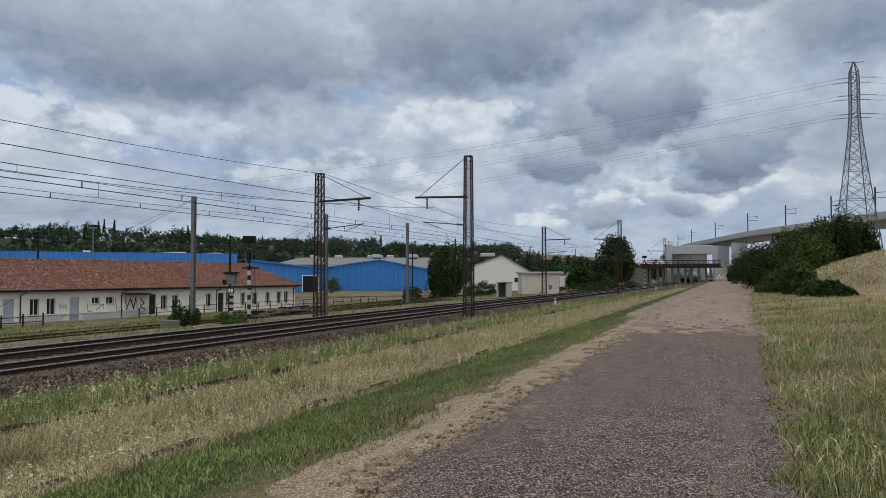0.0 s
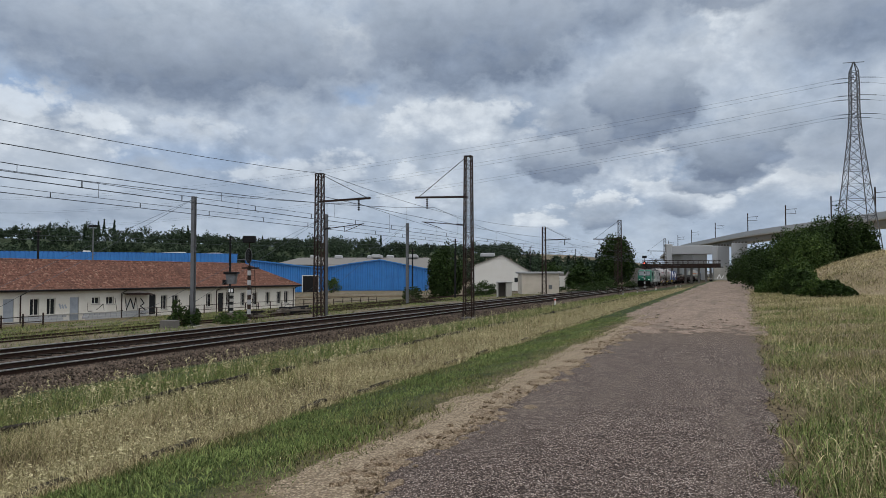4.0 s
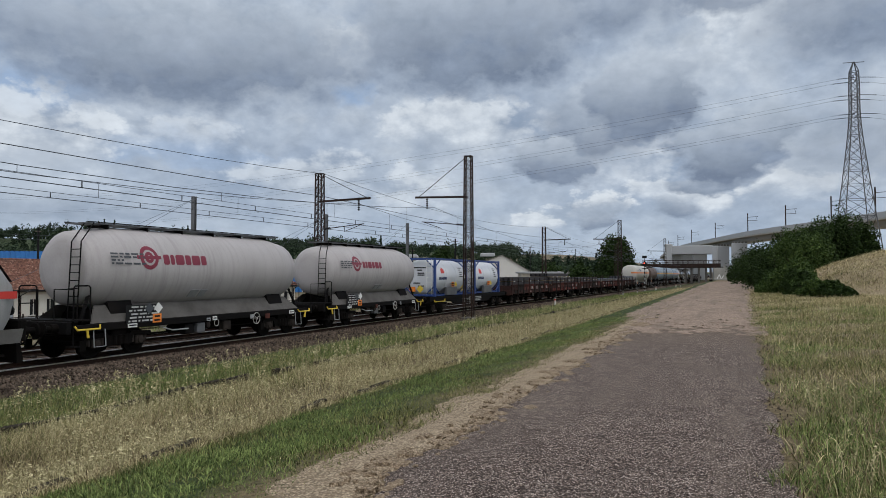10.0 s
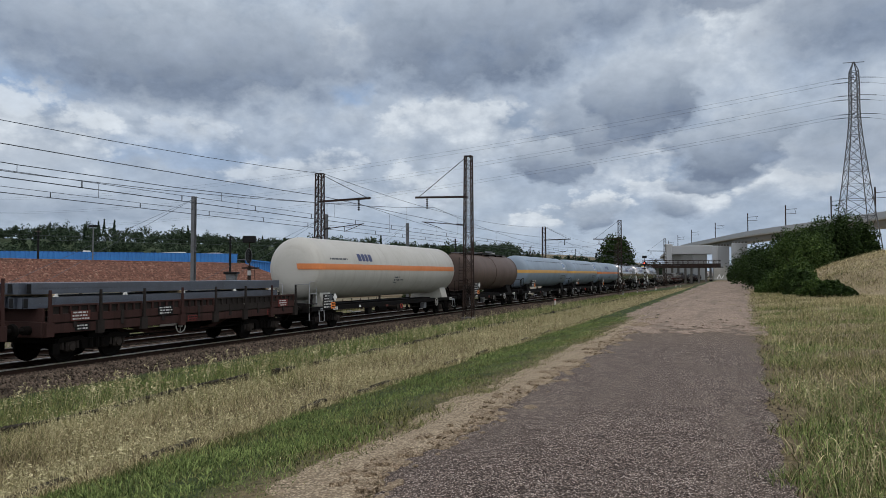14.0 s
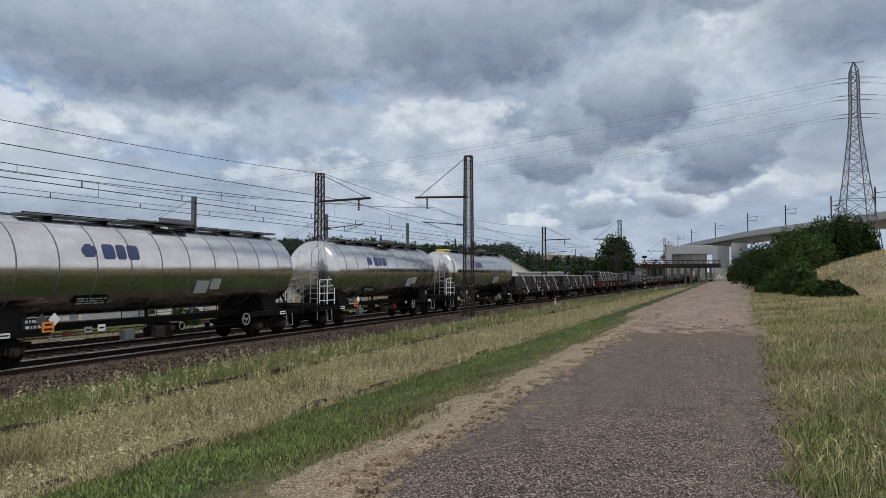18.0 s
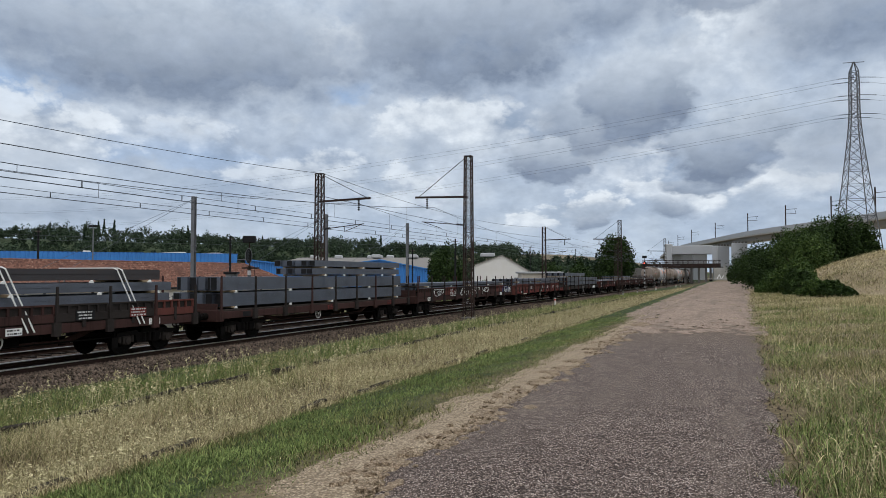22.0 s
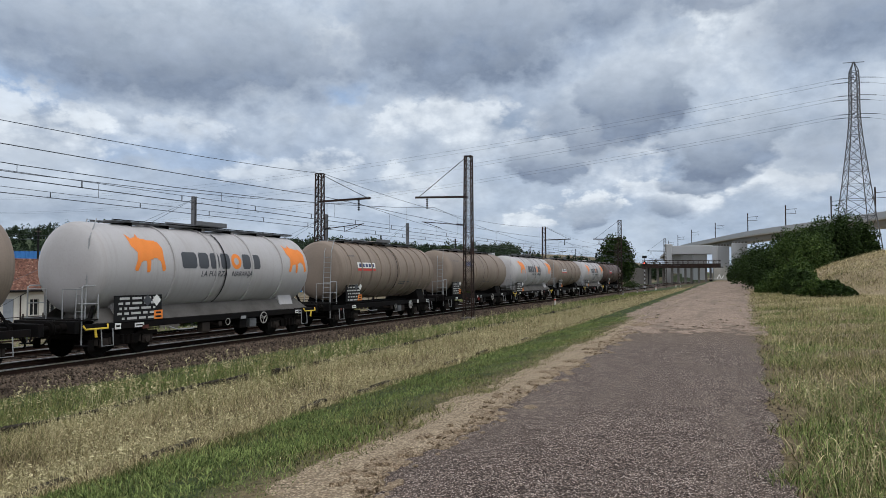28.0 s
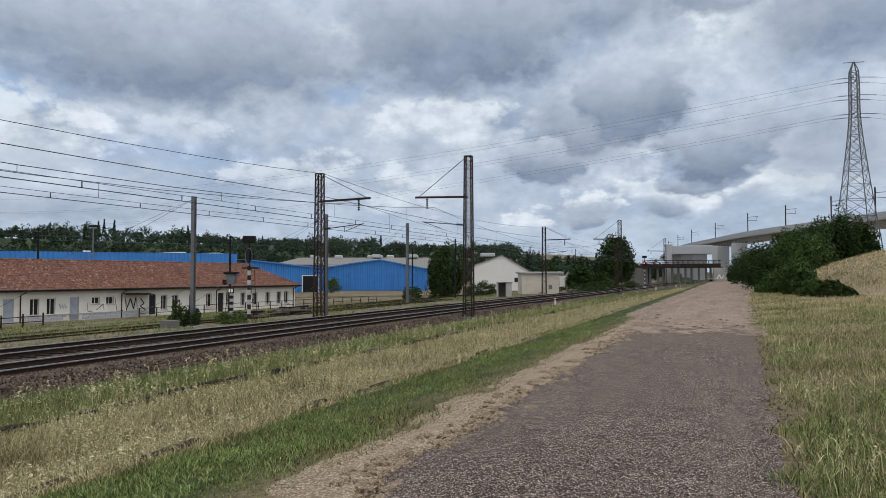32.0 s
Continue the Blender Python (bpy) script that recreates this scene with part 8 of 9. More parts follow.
    part("roof_insulators", g, BLACK, ob)
    g = Geo().tube([(0.55, -5, 4.31), (0.55, 0, 4.34), (0.55, 6.2, 4.31)], 0.025, 6).tube([(-0.55, -5, 4.31), (-0.55, 6.2, 4.31)], 0.025, 6)
    part("roof_busbar", g, BOGIEBLACK, ob)
    # raised single-arm pantograph over the leading bogie, and the folded one at the rear
    yk = -5.2
    g = Geo().box(-0.7, 0.7, yk - 0.9, yk + 1.3, 3.98, 4.06)
    for sx in (-0.6, 0.6):
        for dy in (-0.7, 1.1):
            insulator(g, (sx, yk + dy, 3.82), (sx, yk + dy, 3.98), 0.07, 2)
    pan = part("pantograph", g, BOGIEBLACK, ob, "raised single-arm pantograph")
    g = Geo().tube([(0, yk + 1.0, 4.12), (0, yk - 0.95, 4.75)], [0.09, 0.05], 8).tube([(0.2, yk + 0.4, 4.05), (0.15, yk - 0.8, 4.62)], 0.025, 6)
    part("lower_arm", g, BOGIEBLACK, pan)
    g = Geo()
    for s in (-1, 1):
        g.tube([(0, yk - 0.95, 4.75), (s * 0.3, yk + 1.0, 5.42)], 0.03, 6)
    part("upper_arm", g, BOGIEBLACK, pan)
    for dy in (-0.18, 0.18):
        g = Geo().tube([(-0.95, yk + 1.0 + dy, 5.25), (-0.75, yk + 1.0 + dy, 5.42), (-0.4, yk + 1.0 + dy, 5.5), (0.4, yk + 1.0 + dy, 5.5), (0.75, yk + 1.0 + dy, 5.42), (0.95, yk + 1.0 + dy, 5.25)], 0.028, 6)
        part("collector_bow", g, BOGIEBLACK, pan)
    yk = 5.3
    g = Geo().box(-0.7, 0.7, yk - 1.2, yk + 1.2, 4.05, 4.12).tube([(0, yk + 1.0, 4.2), (0, yk - 1.1, 4.28), (0, yk + 0.9, 4.36)], 0.04, 6)
    g.tube([(-0.9, yk + 0.9, 4.22), (-0.6, yk + 0.9, 4.38), (0.6, yk + 0.9, 4.38), (0.9, yk + 0.9, 4.22)], 0.03, 6)
    part("folded_pantograph", g, BOGIEBLACK, ob)
    return ob


locomotive(-1.05, 18.95)

# ---------------------------------------------------------------- the train, from the locomotive back


def silo_tank(u0, u1, seed):
    w = tank_wagon(u0, u1, "light grey powder tank wagon with black walkway on top", "grey", 1.38, 2.86, 0.75, 0.95, (), walkway=(0.05, 0.95), hatch=None, deep=0.75, seed=seed, skirt=True)
    data_panel(w, w["ya"] + 2.2, 1.35, 1.5, 0.6, seed)
    tank_marks(w, w["ya"] + 0.75, 0.45, 4, 0.06)
    placard(w, 1.3, w["ya"] + 4.6, 1.98, 0.42, 0.34, RAILGREY, [], None, tilt=40)
    placard(w, 1.3, w["ya"] + 5.1, 1.98, 0.34, 0.34, RAILGREY, [], None, tilt=40)
    part("brand_shape", wrap_ring(wrap_ring(wrap_rect(Geo(), w["R"], w["zc"], w["ya"] + 1.85, w["ya"] + 2.95, 0.32, 0.44), w["R"], w["zc"], w["ya"] + 2.4, 0.38, 0.42, 0.28), w["R"], w["zc"], w["ya"] + 2.4, 0.38, 0.2, 0.08), CRIMSON, w, "dark red emblem as a plain shape")
    brand_row(w, w["ya"] + 3.05, 0.32, 0.36, (0.8, 0.55, 1.2, 0.8, 1.2, 0.8), CRIMSON)
    return w


silo_tank(19.1, 33.8, 1)
silo_tank(33.8, 47.2, 2)

CBLUE = plain("royal_blue_frame_paint", (0.022, 0.055, 0.2), 0.5, 0, 0.25, 2)
cw_u0, cw_u1 = 47.2, 64.8


def container_wagon(u0, u1):
    L = u1 - u0
    ob = thing("container_wagon", "low dark container wagon with an open frame", "container wagon", group="goods train")
    TRAIN.append((ob, (u0 + u1) / 2))
    h = running_gear(ob, L, 2.5)
    for s in (-1, 1):
        part("side_sill", Geo().box(s * 1.15 - 0.06, s * 1.15 + 0.06, -h, h, 0.88, 1.18, 0.02).prism([(-h + 3.6, 0.88), (-h + 4.6, 0.6), (h - 4.6, 0.6), (h - 3.6, 0.88)], "x", s * 1.15 - 0.05, s * 1.15 + 0.05), FRAMEGREY, ob)
    for i in range(9):
        y = -h + 0.1 + (2 * h - 0.2) * i / 8
        part("cross_beam", Geo().box(-1.2, 1.2, y - 0.1, y + 0.1, 0.95, 1.19), FRAMEGREY, ob)
    placard(ob, 1.22, 1.2, 0.85, 1.6, 0.4, BLACK, scribble(5, 3), WHITE)
    placard(ob, 1.22, -1.6, 0.8, 1.4, 0.3, BLACK, scribble(6, 2), WHITE)
    handbrake_wheel(ob, -0.6, 0.8, 1.26)
    under_gear(ob, L, 4)
    g = Geo().tube([(1.3, -h + 0.6, 1.0), (1.3, -h + 0.6, 0.85), (1.3, -h + 2.4, 0.85), (1.3, -h + 2.4, 1.0)], 0.03, 6)
    part("step_rail", g, YELLOW, ob, "yellow shunter's step")
    return ob


container_wagon(cw_u0, cw_u1)


def tank_container(u_mid, seed):
    """A 20-foot tank container: blue frame, white tank."""
    ob = thing("tank_container", "white tank in a blue container frame with orange hazard plates", "tank container", group="tank containers")
    TRAIN.append((ob, u_mid))
    z0, W, HL, H = 1.19, 1.22, 3.03, 2.6
    for e in (-1, 1):
        fr = Geo()
        for s in (-1, 1):
            part("corner_post", Geo().box(s * (W - 0.08) - 0.08, s * (W - 0.08) + 0.08, e * (HL - 0.08) - 0.08, e * (HL - 0.08) + 0.08, z0, z0 + H, 0.015), CBLUE, ob)
            for zz in (z0 + 0.16, z0 + H - 0.16):
                d = 0.55 if zz < z0 + 1 else -0.55
                part("corner_brace", Geo().beam((s * (W - 0.1), e * (HL - 0.1), zz + d), (s * (W - 0.7), e * (HL - 0.1), zz), 0.09, 0.06), CBLUE, ob)
                part("corner_brace", Geo().beam((s * (W - 0.06), e * (HL - 0.1), zz + d * 0.8), (s * (W - 0.06), e * (HL - 0.9), zz), 0.07, 0.06), CBLUE, ob)
        for zz in (z0 + 0.01, z0 + H - 0.15):
            part("end_rail", Geo().box(-W + 0.16, W - 0.16, e * (HL - 0.08) - 0.07, e * (HL - 0.08) + 0.07, zz, zz + 0.14, 0.015), CBLUE, ob)
    for s in (-1, 1):
        part("top_rail", Geo().box(s * (W - 0.08) - 0.05, s * (W - 0.08) + 0.05, -HL + 0.16, HL - 0.16, z0 + H - 0.12, z0 + H - 0.02), CBLUE, ob)
        part("bottom_rail", Geo().box(s * (W - 0.25) - 0.05, s * (W - 0.25) + 0.05, -HL + 0.16, HL - 0.16, z0 + 0.02, z0 + 0.14), CBLUE, ob)
    R, zc = 1.19, z0 + 1.32
    part("tank", Geo().lathe(dome(R, -HL + 0.14, HL - 0.14, 0.34), "y", 40, (0, 0, zc)), PAINT["bright_white"], ob, smooth=True)
    for y in (-0.9, 0.9):
        part("hoop", Geo().lathe([(y - 0.04, R), (y - 0.04, R + 0.012), (y + 0.04, R + 0.012), (y + 0.04, R)], "y", 36, (0, 0, zc)), PAINT["bright_white"], ob)
    part("walkway", Geo().box(-0.25, 0.25, -HL + 0.3, HL - 0.3, z0 + H - 0.06, z0 + H - 0.03), STEEL_GREY, ob)
    g = Geo()
    for s in (0.55, 0.95):
        g.tube([(s, -HL - 0.02, z0 + 0.15), (s, -HL - 0.02, z0 + H - 0.1)], 0.018, 6)
    for i in range(7):
        g.tube([(0.55, -HL - 0.02, z0 + 0.3 + i * 0.33), (0.95, -HL - 0.02, z0 + 0.3 + i * 0.33)], 0.014, 5)
    part("ladder", g, WHITE, ob)
    ob["R"], ob["zc"] = R, zc
    blob_mark(ob, -1.95, 0.1, 0.68, RED, DROP[2:], "red emblem as a plain shape")
    brand_row(ob, -2.3, -0.1, 0.2, (0.9, 0.8, 0.9, 0.9, 0.8, 0.9, 0.8), NAVY)
    g = Geo()
    for k in range(5):
        wrap_rect(g, R, zc, 1.5, 1.5 + (0.75, 0.4, 0.6, 0.5, 0.65)[k], 0.62 - 0.16 * k, 0.68 - 0.16 * k, 0.007, 1)
    part("side_marking", g, BLACK, ob)
    placard(ob, 1.16, 0.3, zc - 0.55, 0.5, 0.36, ORANGE, [(0.72, 0.15, 0.85, 0.2), (0.28, 0.15, 0.85, 0.2)], BLACK, label="orange hazard plate")
    g = Geo().prism([(-0.22, 0), (0, -0.22), (0.22, 0), (0, 0.22)], "x", 1.165, 1.172)
    part("hazard_diamond", g, YELLOW, ob, m=pose(0, 0.85, zc - 0.55))
    part("document_box", Geo().box(1.0, 1.2, -0.9, 1.0, z0 + 0.05, z0 + 0.62, 0.02), STEEL_GREY, ob)
    # markings on the end
    g = Geo()
    for y, z, w in ((0, 0.62, 0.9), (0, 0.45, 0.4), (0.1, 0.25, 0.5), (0.1, 0.12, 0.5), (-0.2, -0.42, 0.5), (0.1, -0.62, 0.45)):
        g.box(y - w / 2, y + w / 2, -HL + 0.124, -HL + 0.13, zc + z - 0.035, zc + z + 0.035)
    part("end_marking", g, BLACK, ob)
    g = Geo().box(-0.75, -0.3, -HL + 0.1, -HL + 0.12, zc - 1.0, zc - 0.68)
    part("hazard_plate", g, ORANGE, ob)
    g = Geo().prism([(-0.26, 0), (0, -0.26), (0.26, 0), (0, 0.26)], "y", -HL + 0.1, -HL + 0.12)
    part("hazard_diamond", g, YELLOW, ob, m=pose(0.05, 0, zc - 0.82))
    return ob


tank_container(51.75, 1)
tank_container(59.6, 2)



def stake(u0, u1, label, paint, loads, **kw):
    """A stake wagon and its loads: (from, to, layers, columns, width, height, material, straps, lift)."""
    w = flat_wagon(u0, u1, label, paint, **kw)
    for i, (a, b, layers, cols, bw, bh, mat, straps, lift, text) in enumerate(loads):
        bar_load(w, u0, u1, -w["h"] + a, -w["h"] + b, layers, cols, bw, bh, mat, text, w["deck"] + lift, straps=straps, seed=int(u0) + i)
    return w


GREYLOAD, DARKLOAD = "blue-grey steel profiles stacked on a stake wagon", "dark brown rolled steel beams stacked on a stake wagon"
stake(64.8, 79.2, "dull red-brown stake wagon loaded with steel bars", DULLBROWN, [(0.7, 13, 2, 9, 0.22, 0.34, STEELDARK, 0, 0.3, DARKLOAD)], seed=11, stakes=7, stake_top=2.35)
stake(79.2, 93.3, "dull red-brown stake wagon loaded with steel bars", DULLBROWN, [(0.4, 12, 2, 9, 0.22, 0.3, STEELDARK, 0, 0.3, DARKLOAD), (0.6, 10.0, 1, 8, 0.22, 0.34, STEELDARK, 0, 1.08, DARKLOAD)], seed=12, stakes=7, stake_top=2.35)
stake(93.3, 108.1, "dull red-brown stake wagon loaded with flat steel bars", DULLBROWN, [(0.4, 12.8, 2, 9, 0.22, 0.28, STEELDARK, 0, 0.3, DARKLOAD)], seed=13, stakes=7, stake_top=2.4)
stake(108.1, 128.6, "long sooty brown stake wagon with tall stakes", DULLBROWN, [(0.6, 18, 2, 8, 0.22, 0.16, STEELBAR, 0, 0.3, GREYLOAD)], seed=14, stakes=9, stake_top=2.55)
stake(128.6, 142.8, "dull red-brown stake wagon loaded with steel bars", DULLBROWN, [(-0.3, 12, 2, 9, 0.22, 0.33, STEELBAR, 0, 0.3, GREYLOAD)], seed=15, stakes=7, stake_top=2.2)

w = tank_wagon(142.8, 164.0, "cream-white pressure gas tank wagon with an orange band", "gas_white", 1.54, 2.95, 0.4, 0.95, (), stripe=STRIPE, stripe_u=(-0.05, 0.24), walkway=None, hatch=None, deep=0.85, ladder=None, seed=3)
data_panel(w, w["ya"] + 1.4, 1.35, 1.0, 0.7, 8)
tank_marks(w, w["ya"] + 1.2, 0.45, 1)
tank_marks(w, w["ya"] + 8.5, -0.5, 3)
brand_row(w, w["ya"] + 4.1, 0.62, 0.42, (0.9, 0.8, 0.7, 0.9), NAVY)
w = tank_wagon(164.0, 179.0, "dark brown dirty oil tank wagon with a pale stained end", "brown", 1.42, 2.85, 0.95, 0.7, (0.02, 0.5, 0.98), walkway=(0.05, 0.95), hatch=0.5, deep=0.35, seed=4)
data_panel(w, w["ya"] + 1.5, 1.6, 1.0, 0.9, 9)
w = tank_wagon(179.0, 199.0, "blue-grey pressure gas tank wagon with an amber band", "blue_grey", 1.54, 2.95, 1.1, 0.9, (), stripe=STRIPE_Y, stripe_u=(-0.12, 0.17), walkway=None, hatch=None, deep=0.7, black_line=1.1, ladder=None, seed=5)
data_panel(w, w["ya"] + 2.6, 1.9, 1.2, 0.9, 10)
square_emblem(w, w["yb"] - 2.3, 0.35, 0.75)
tank_marks(w, w["yb"] - 3.6, -0.45, 3)
w = tank_wagon(199.0, 216.9, "blue-grey pressure gas tank wagon with an amber band", "blue_grey", 1.54, 2.95, 1.0, 0.9, (), stripe=STRIPE_Y, stripe_u=(-0.12, 0.17), walkway=None, hatch=None, deep=0.7, black_line=1.1, ladder=None, seed=6)
data_panel(w, w["ya"] + 2.6, 1.9, 1.2, 0.9, 12)
square_emblem(w, w["yb"] - 2.3, 0.35, 0.75)
tank_marks(w, w["yb"] - 3.6, -0.45, 3)
w = tank_wagon(216.9, 235.3, "blue-grey pressure gas tank wagon with an orange band", "blue_grey", 1.52, 2.93, 0.35, 0.9, (), stripe=STRIPE, stripe_u=(-0.14, 0.14), walkway=None, hatch=None, deep=0.7, ladder=None, seed=7)
data_panel(w, w["ya"] + 2.6, 1.6, 1.1, 0.8, 13)
tank_marks(w, w["ya"] + 6.6, -0.62, 2)
placard(w, 1.44, w["ya"] + 11.2, 2.35, 0.5, 0.4, RAILGREY, [], None, tilt=20)
brand_row(w, w["ya"] + 5.0, 0.75, 0.5, (0.95, 0.75, 0.95), NAVY)
blob_mark(w, w["ya"] + 4.2, 0.5, 0.6, NAVY, DROP[1:])
for i, (a, b) in enumerate(((235.3, 253.9), (253.9, 270.6), (270.6, 288.1))):
    w = tank_wagon(a, b, "polished silver tank wagon with black walkway", "silver", 1.5, 2.87, 1.3, 0.75, tuple(0.09 * k for k in range(1, 11)), 0.006, walkway=(0.15, 0.98), hatch=0.55, deep=0.6, seed=20 + i)
    data_panel(w, w["ya"] + 2.2, 1.25, 0.9, 0.35, 30 + i, rows=2)
    brand_row(w, w["ya"] + 4.4, 0.52, 0.5, (0.95, 0.75, 0.95), NAVY)
    blob_mark(w, w["ya"] + 3.6, 0.26, 0.62, NAVY, DROP[1:])
    placard(w, 1.40, w["ya"] + 9.0, 2.2, 0.7, 0.5, CONCRETE_PALE, [], None, tilt=24)
    placard(w, 1.42, w["ya"] + 9.75, 2.3, 0.55, 0.42, CONCRETE_PALE, [], None, tilt=22)
    placard(w, 1.16, w["ya"] + 4.2, 1.85, 1.3, 0.3, BLACK, scribble(47 + i, 3), WHITE, tilt=38)
    placard(w, 1.46, w["yb"] - 1.2, 2.75, 0.9, 0.3, WHITE, scribble(44 + i, 2), BLACK, tilt=8)
    g = Geo()
    for sx in (-1.2, 1.2):
        for y in (-0.9, -0.2, 0.5):
            g.tube([(sx, w["ya"] + y, 1.2), (sx, w["ya"] + y, 2.4)], 0.025, 6)
        for z in (1.4, 1.75, 2.1, 2.4):
            g.tube([(sx, w["ya"] - 0.9, z), (sx, w["ya"] + 0.5, z)], 0.02, 6)
    part("side_handrail", g, WHITE, w)
    part("beacon_cover", Geo().box(-0.4, 0.4, w["ya"] + 0.9, w["ya"] + 1.9, 4.37, 4.5, 0.05), YELLOW, w) if i == 2 else None

stake(288.1, 306.3, "long bolster wagon carrying strapped steel beams", BLACKBROWN, [(0.2, 15.6, 2, 6, 0.33, 0.52, STEELDARK, 4, 0.02, "dark steel beams strapped down with white lashings")], seed=16, stakes=9, stake_top=2.5, side=0.0)
stake(306.3, 327.8, "long bolster wagon carrying strapped steel beams", BLACKBROWN, [(0.4, 18.2, 3, 7, 0.28, 0.33, STEELDARK, 5, 0.02, "dark steel beams strapped down with white lashings")], seed=17, stakes=9, stake_top=2.5, side=0.0)
stake(327.8, 341.8, "bright red-oxide low-sided wagon carrying strapped steel beams", REDRUST, [(0.3, 13, 1, 8, 0.24, 0.3, STEELBAR, 0, 0.45, GREYLOAD), (0.2, 12.6, 2, 8, 0.24, 0.36, STEELDARK, 4, 0.85, "dark steel beams strapped down with white lashings")], seed=18, stakes=7, stake_top=2.2)
stake(341.8, 357.0, "red-brown low-sided wagon carrying strapped steel beams", DULLBROWN, [(0.3, 13, 2, 8, 0.24, 0.3, STEELBAR, 0, 0.35, GREYLOAD), (0.2, 12.6, 1, 8, 0.24, 0.36, STEELDARK, 3, 1.1, "dark steel beams strapped down with white lashings")], seed=19, stakes=7, stake_top=2.3)
stake(357.0, 375.9, "brown bolster wagon stacked high with grey steel beams", DULLBROWN, [(0.5, 17.2, 2, 6, 0.34, 0.55, STEELBAR, 0, 0.02, GREYLOAD), (7.4, 16.9, 2, 6, 0.34, 0.3, STEELBAR, 0, 1.3, GREYLOAD)], seed=20, stakes=8, stake_top=2.6, side=0.0)
w = stake(375.9, 397.3, "graffiti-covered brown stake wagon with tall stakes", DULLBROWN, [(1.4, 19, 2, 8, 0.24, 0.2, STEELBAR, 0, 0.25, GREYLOAD)], seed=21, stakes=9, stake_top=2.55)
for k, y in enumerate((-6.6, -4.2, -1.6, 0.6, 3.2)):
    graffiti(w, y, 1.42, 1.3, STRAP, 60 + k)
for k in range(4):
    graffiti(w, 8.2 + 0.4 * k, 1.42, 1.0, (CBLUE, STRAP)[k % 2], 70 + k, 5)
stake(397.3, 417.0, "red-brown stake wagon loaded with blue-grey steel profiles", REDBROWN, [(0.8, 17.6, 2, 6, 0.32, 0.26, STEELBAR, 0, 0.3, GREYLOAD)], seed=22, stakes=9, stake_top=2.3)
w = stake(417.0, 437.6, "charcoal stake wagon loaded with steel profiles", BLACKBROWN, [(1.0, 19, 2, 8, 0.28, 0.42, STEELBAR, 0, 0.05, GREYLOAD), (0.6, 11.5, 1, 7, 0.3, 0.36, STEELBAR, 0, 1.15, GREYLOAD)], seed=23, stakes=9, stake_top=2.5, side=0.0)
for k in range(4):
    part("brand_block", Geo().box(1.44, 1.446, 5.6 + k * 0.42, 5.92 + k * 0.42, 0.92, 1.22), STRAP, w)
stake(437.6, 451.8, "red-brown stake wagon with flat pale steel sheets", REDBROWN, [(-0.1, 13.0, 1, 4, 0.58, 0.16, STEELPALE, 0, 0.36, "pale flat steel sheets lying over the wagon sides")], seed=24, stakes=7, stake_top=2.3)
stake(451.8, 471.8, "red-brown stake wagon loaded with bundled steel bars", DULLBROWN, [(0.6, 18, 3, 9, 0.2, 0.2, STEELBAR, 0, 0.3, GREYLOAD)], seed=25, stakes=9, stake_top=2.4)
stake(471.8, 487.0, "dull brown stake wagon loaded with dark steel bars", DULLBROWN, [(0.6, 13, 2, 9, 0.2, 0.24, STEELDARK, 0, 0.3, DARKLOAD)], seed=26, stakes=9, stake_top=2.5)
stake(487.0, 501.2, "red-brown stake wagon with tall stakes and a low load", REDBROWN, [(0.6, 12.5, 1, 9, 0.2, 0.2, STEELDARK, 0, 0.3, DARKLOAD)], seed=27, stakes=10, stake_top=2.5)


def beige_tank(u0, u1, seed, rings, logo):
    w = tank_wagon(u0, u1, "dusty beige tank wagon with hoops and a top walkway", "beige", 1.5, 2.88, 0.8, 0.7, rings, 0.055, walkway=(0.1, 0.9), hatch=0.5, deep=0.5, seed=seed)
    data_panel(w, w["ya"] + 1.6, 1.75, 1.6, 1.0, seed, rows=6)
    tank_marks(w, w["ya"] + 0.9, 0.75, 1, 0.06)
    tank_marks(w, w["ya"] + 7.0, -0.7, 2, 0.06)
    g = Geo()
    wrap_rect(g, 1.5, 2.88, (w["ya"] + w["yb"]) / 2 + 0.2, (w["ya"] + w["yb"]) / 2 + 0.27, -1.5, 1.6, 0.07, 14)
    part("drain_pipe", g, BLACK, w)
    if logo:
        g = Geo()
        wrap_rect(g, 1.5, 2.88, w["ya"] + 1.7, w["ya"] + 3.7, 0.12, 0.42, 0.007, 4)
        part("brand_panel", g, WHITE, w)
        g = Geo()
        for i in range(5):
            wrap_rect(g, 1.5, 2.88, w["ya"] + 1.85 + i * 0.36, w["ya"] + 2.1 + i * 0.36, 0.18, 0.36, 0.012, 2)
        part("brand_block", g, NAVY, w)
        g = Geo()
        wrap_rect(g, 1.5, 2.88, w["ya"] + 1.7, w["ya"] + 3.7, -0.02, 0.1, 0.007, 3)
        part("brand_stripe", g, RED, w)
    else:
        brand_row(w, w["ya"] + 3.2, 0.6, 0.36, (0.9, 0.9, 0.8, 0.9), NAVY)
    return w


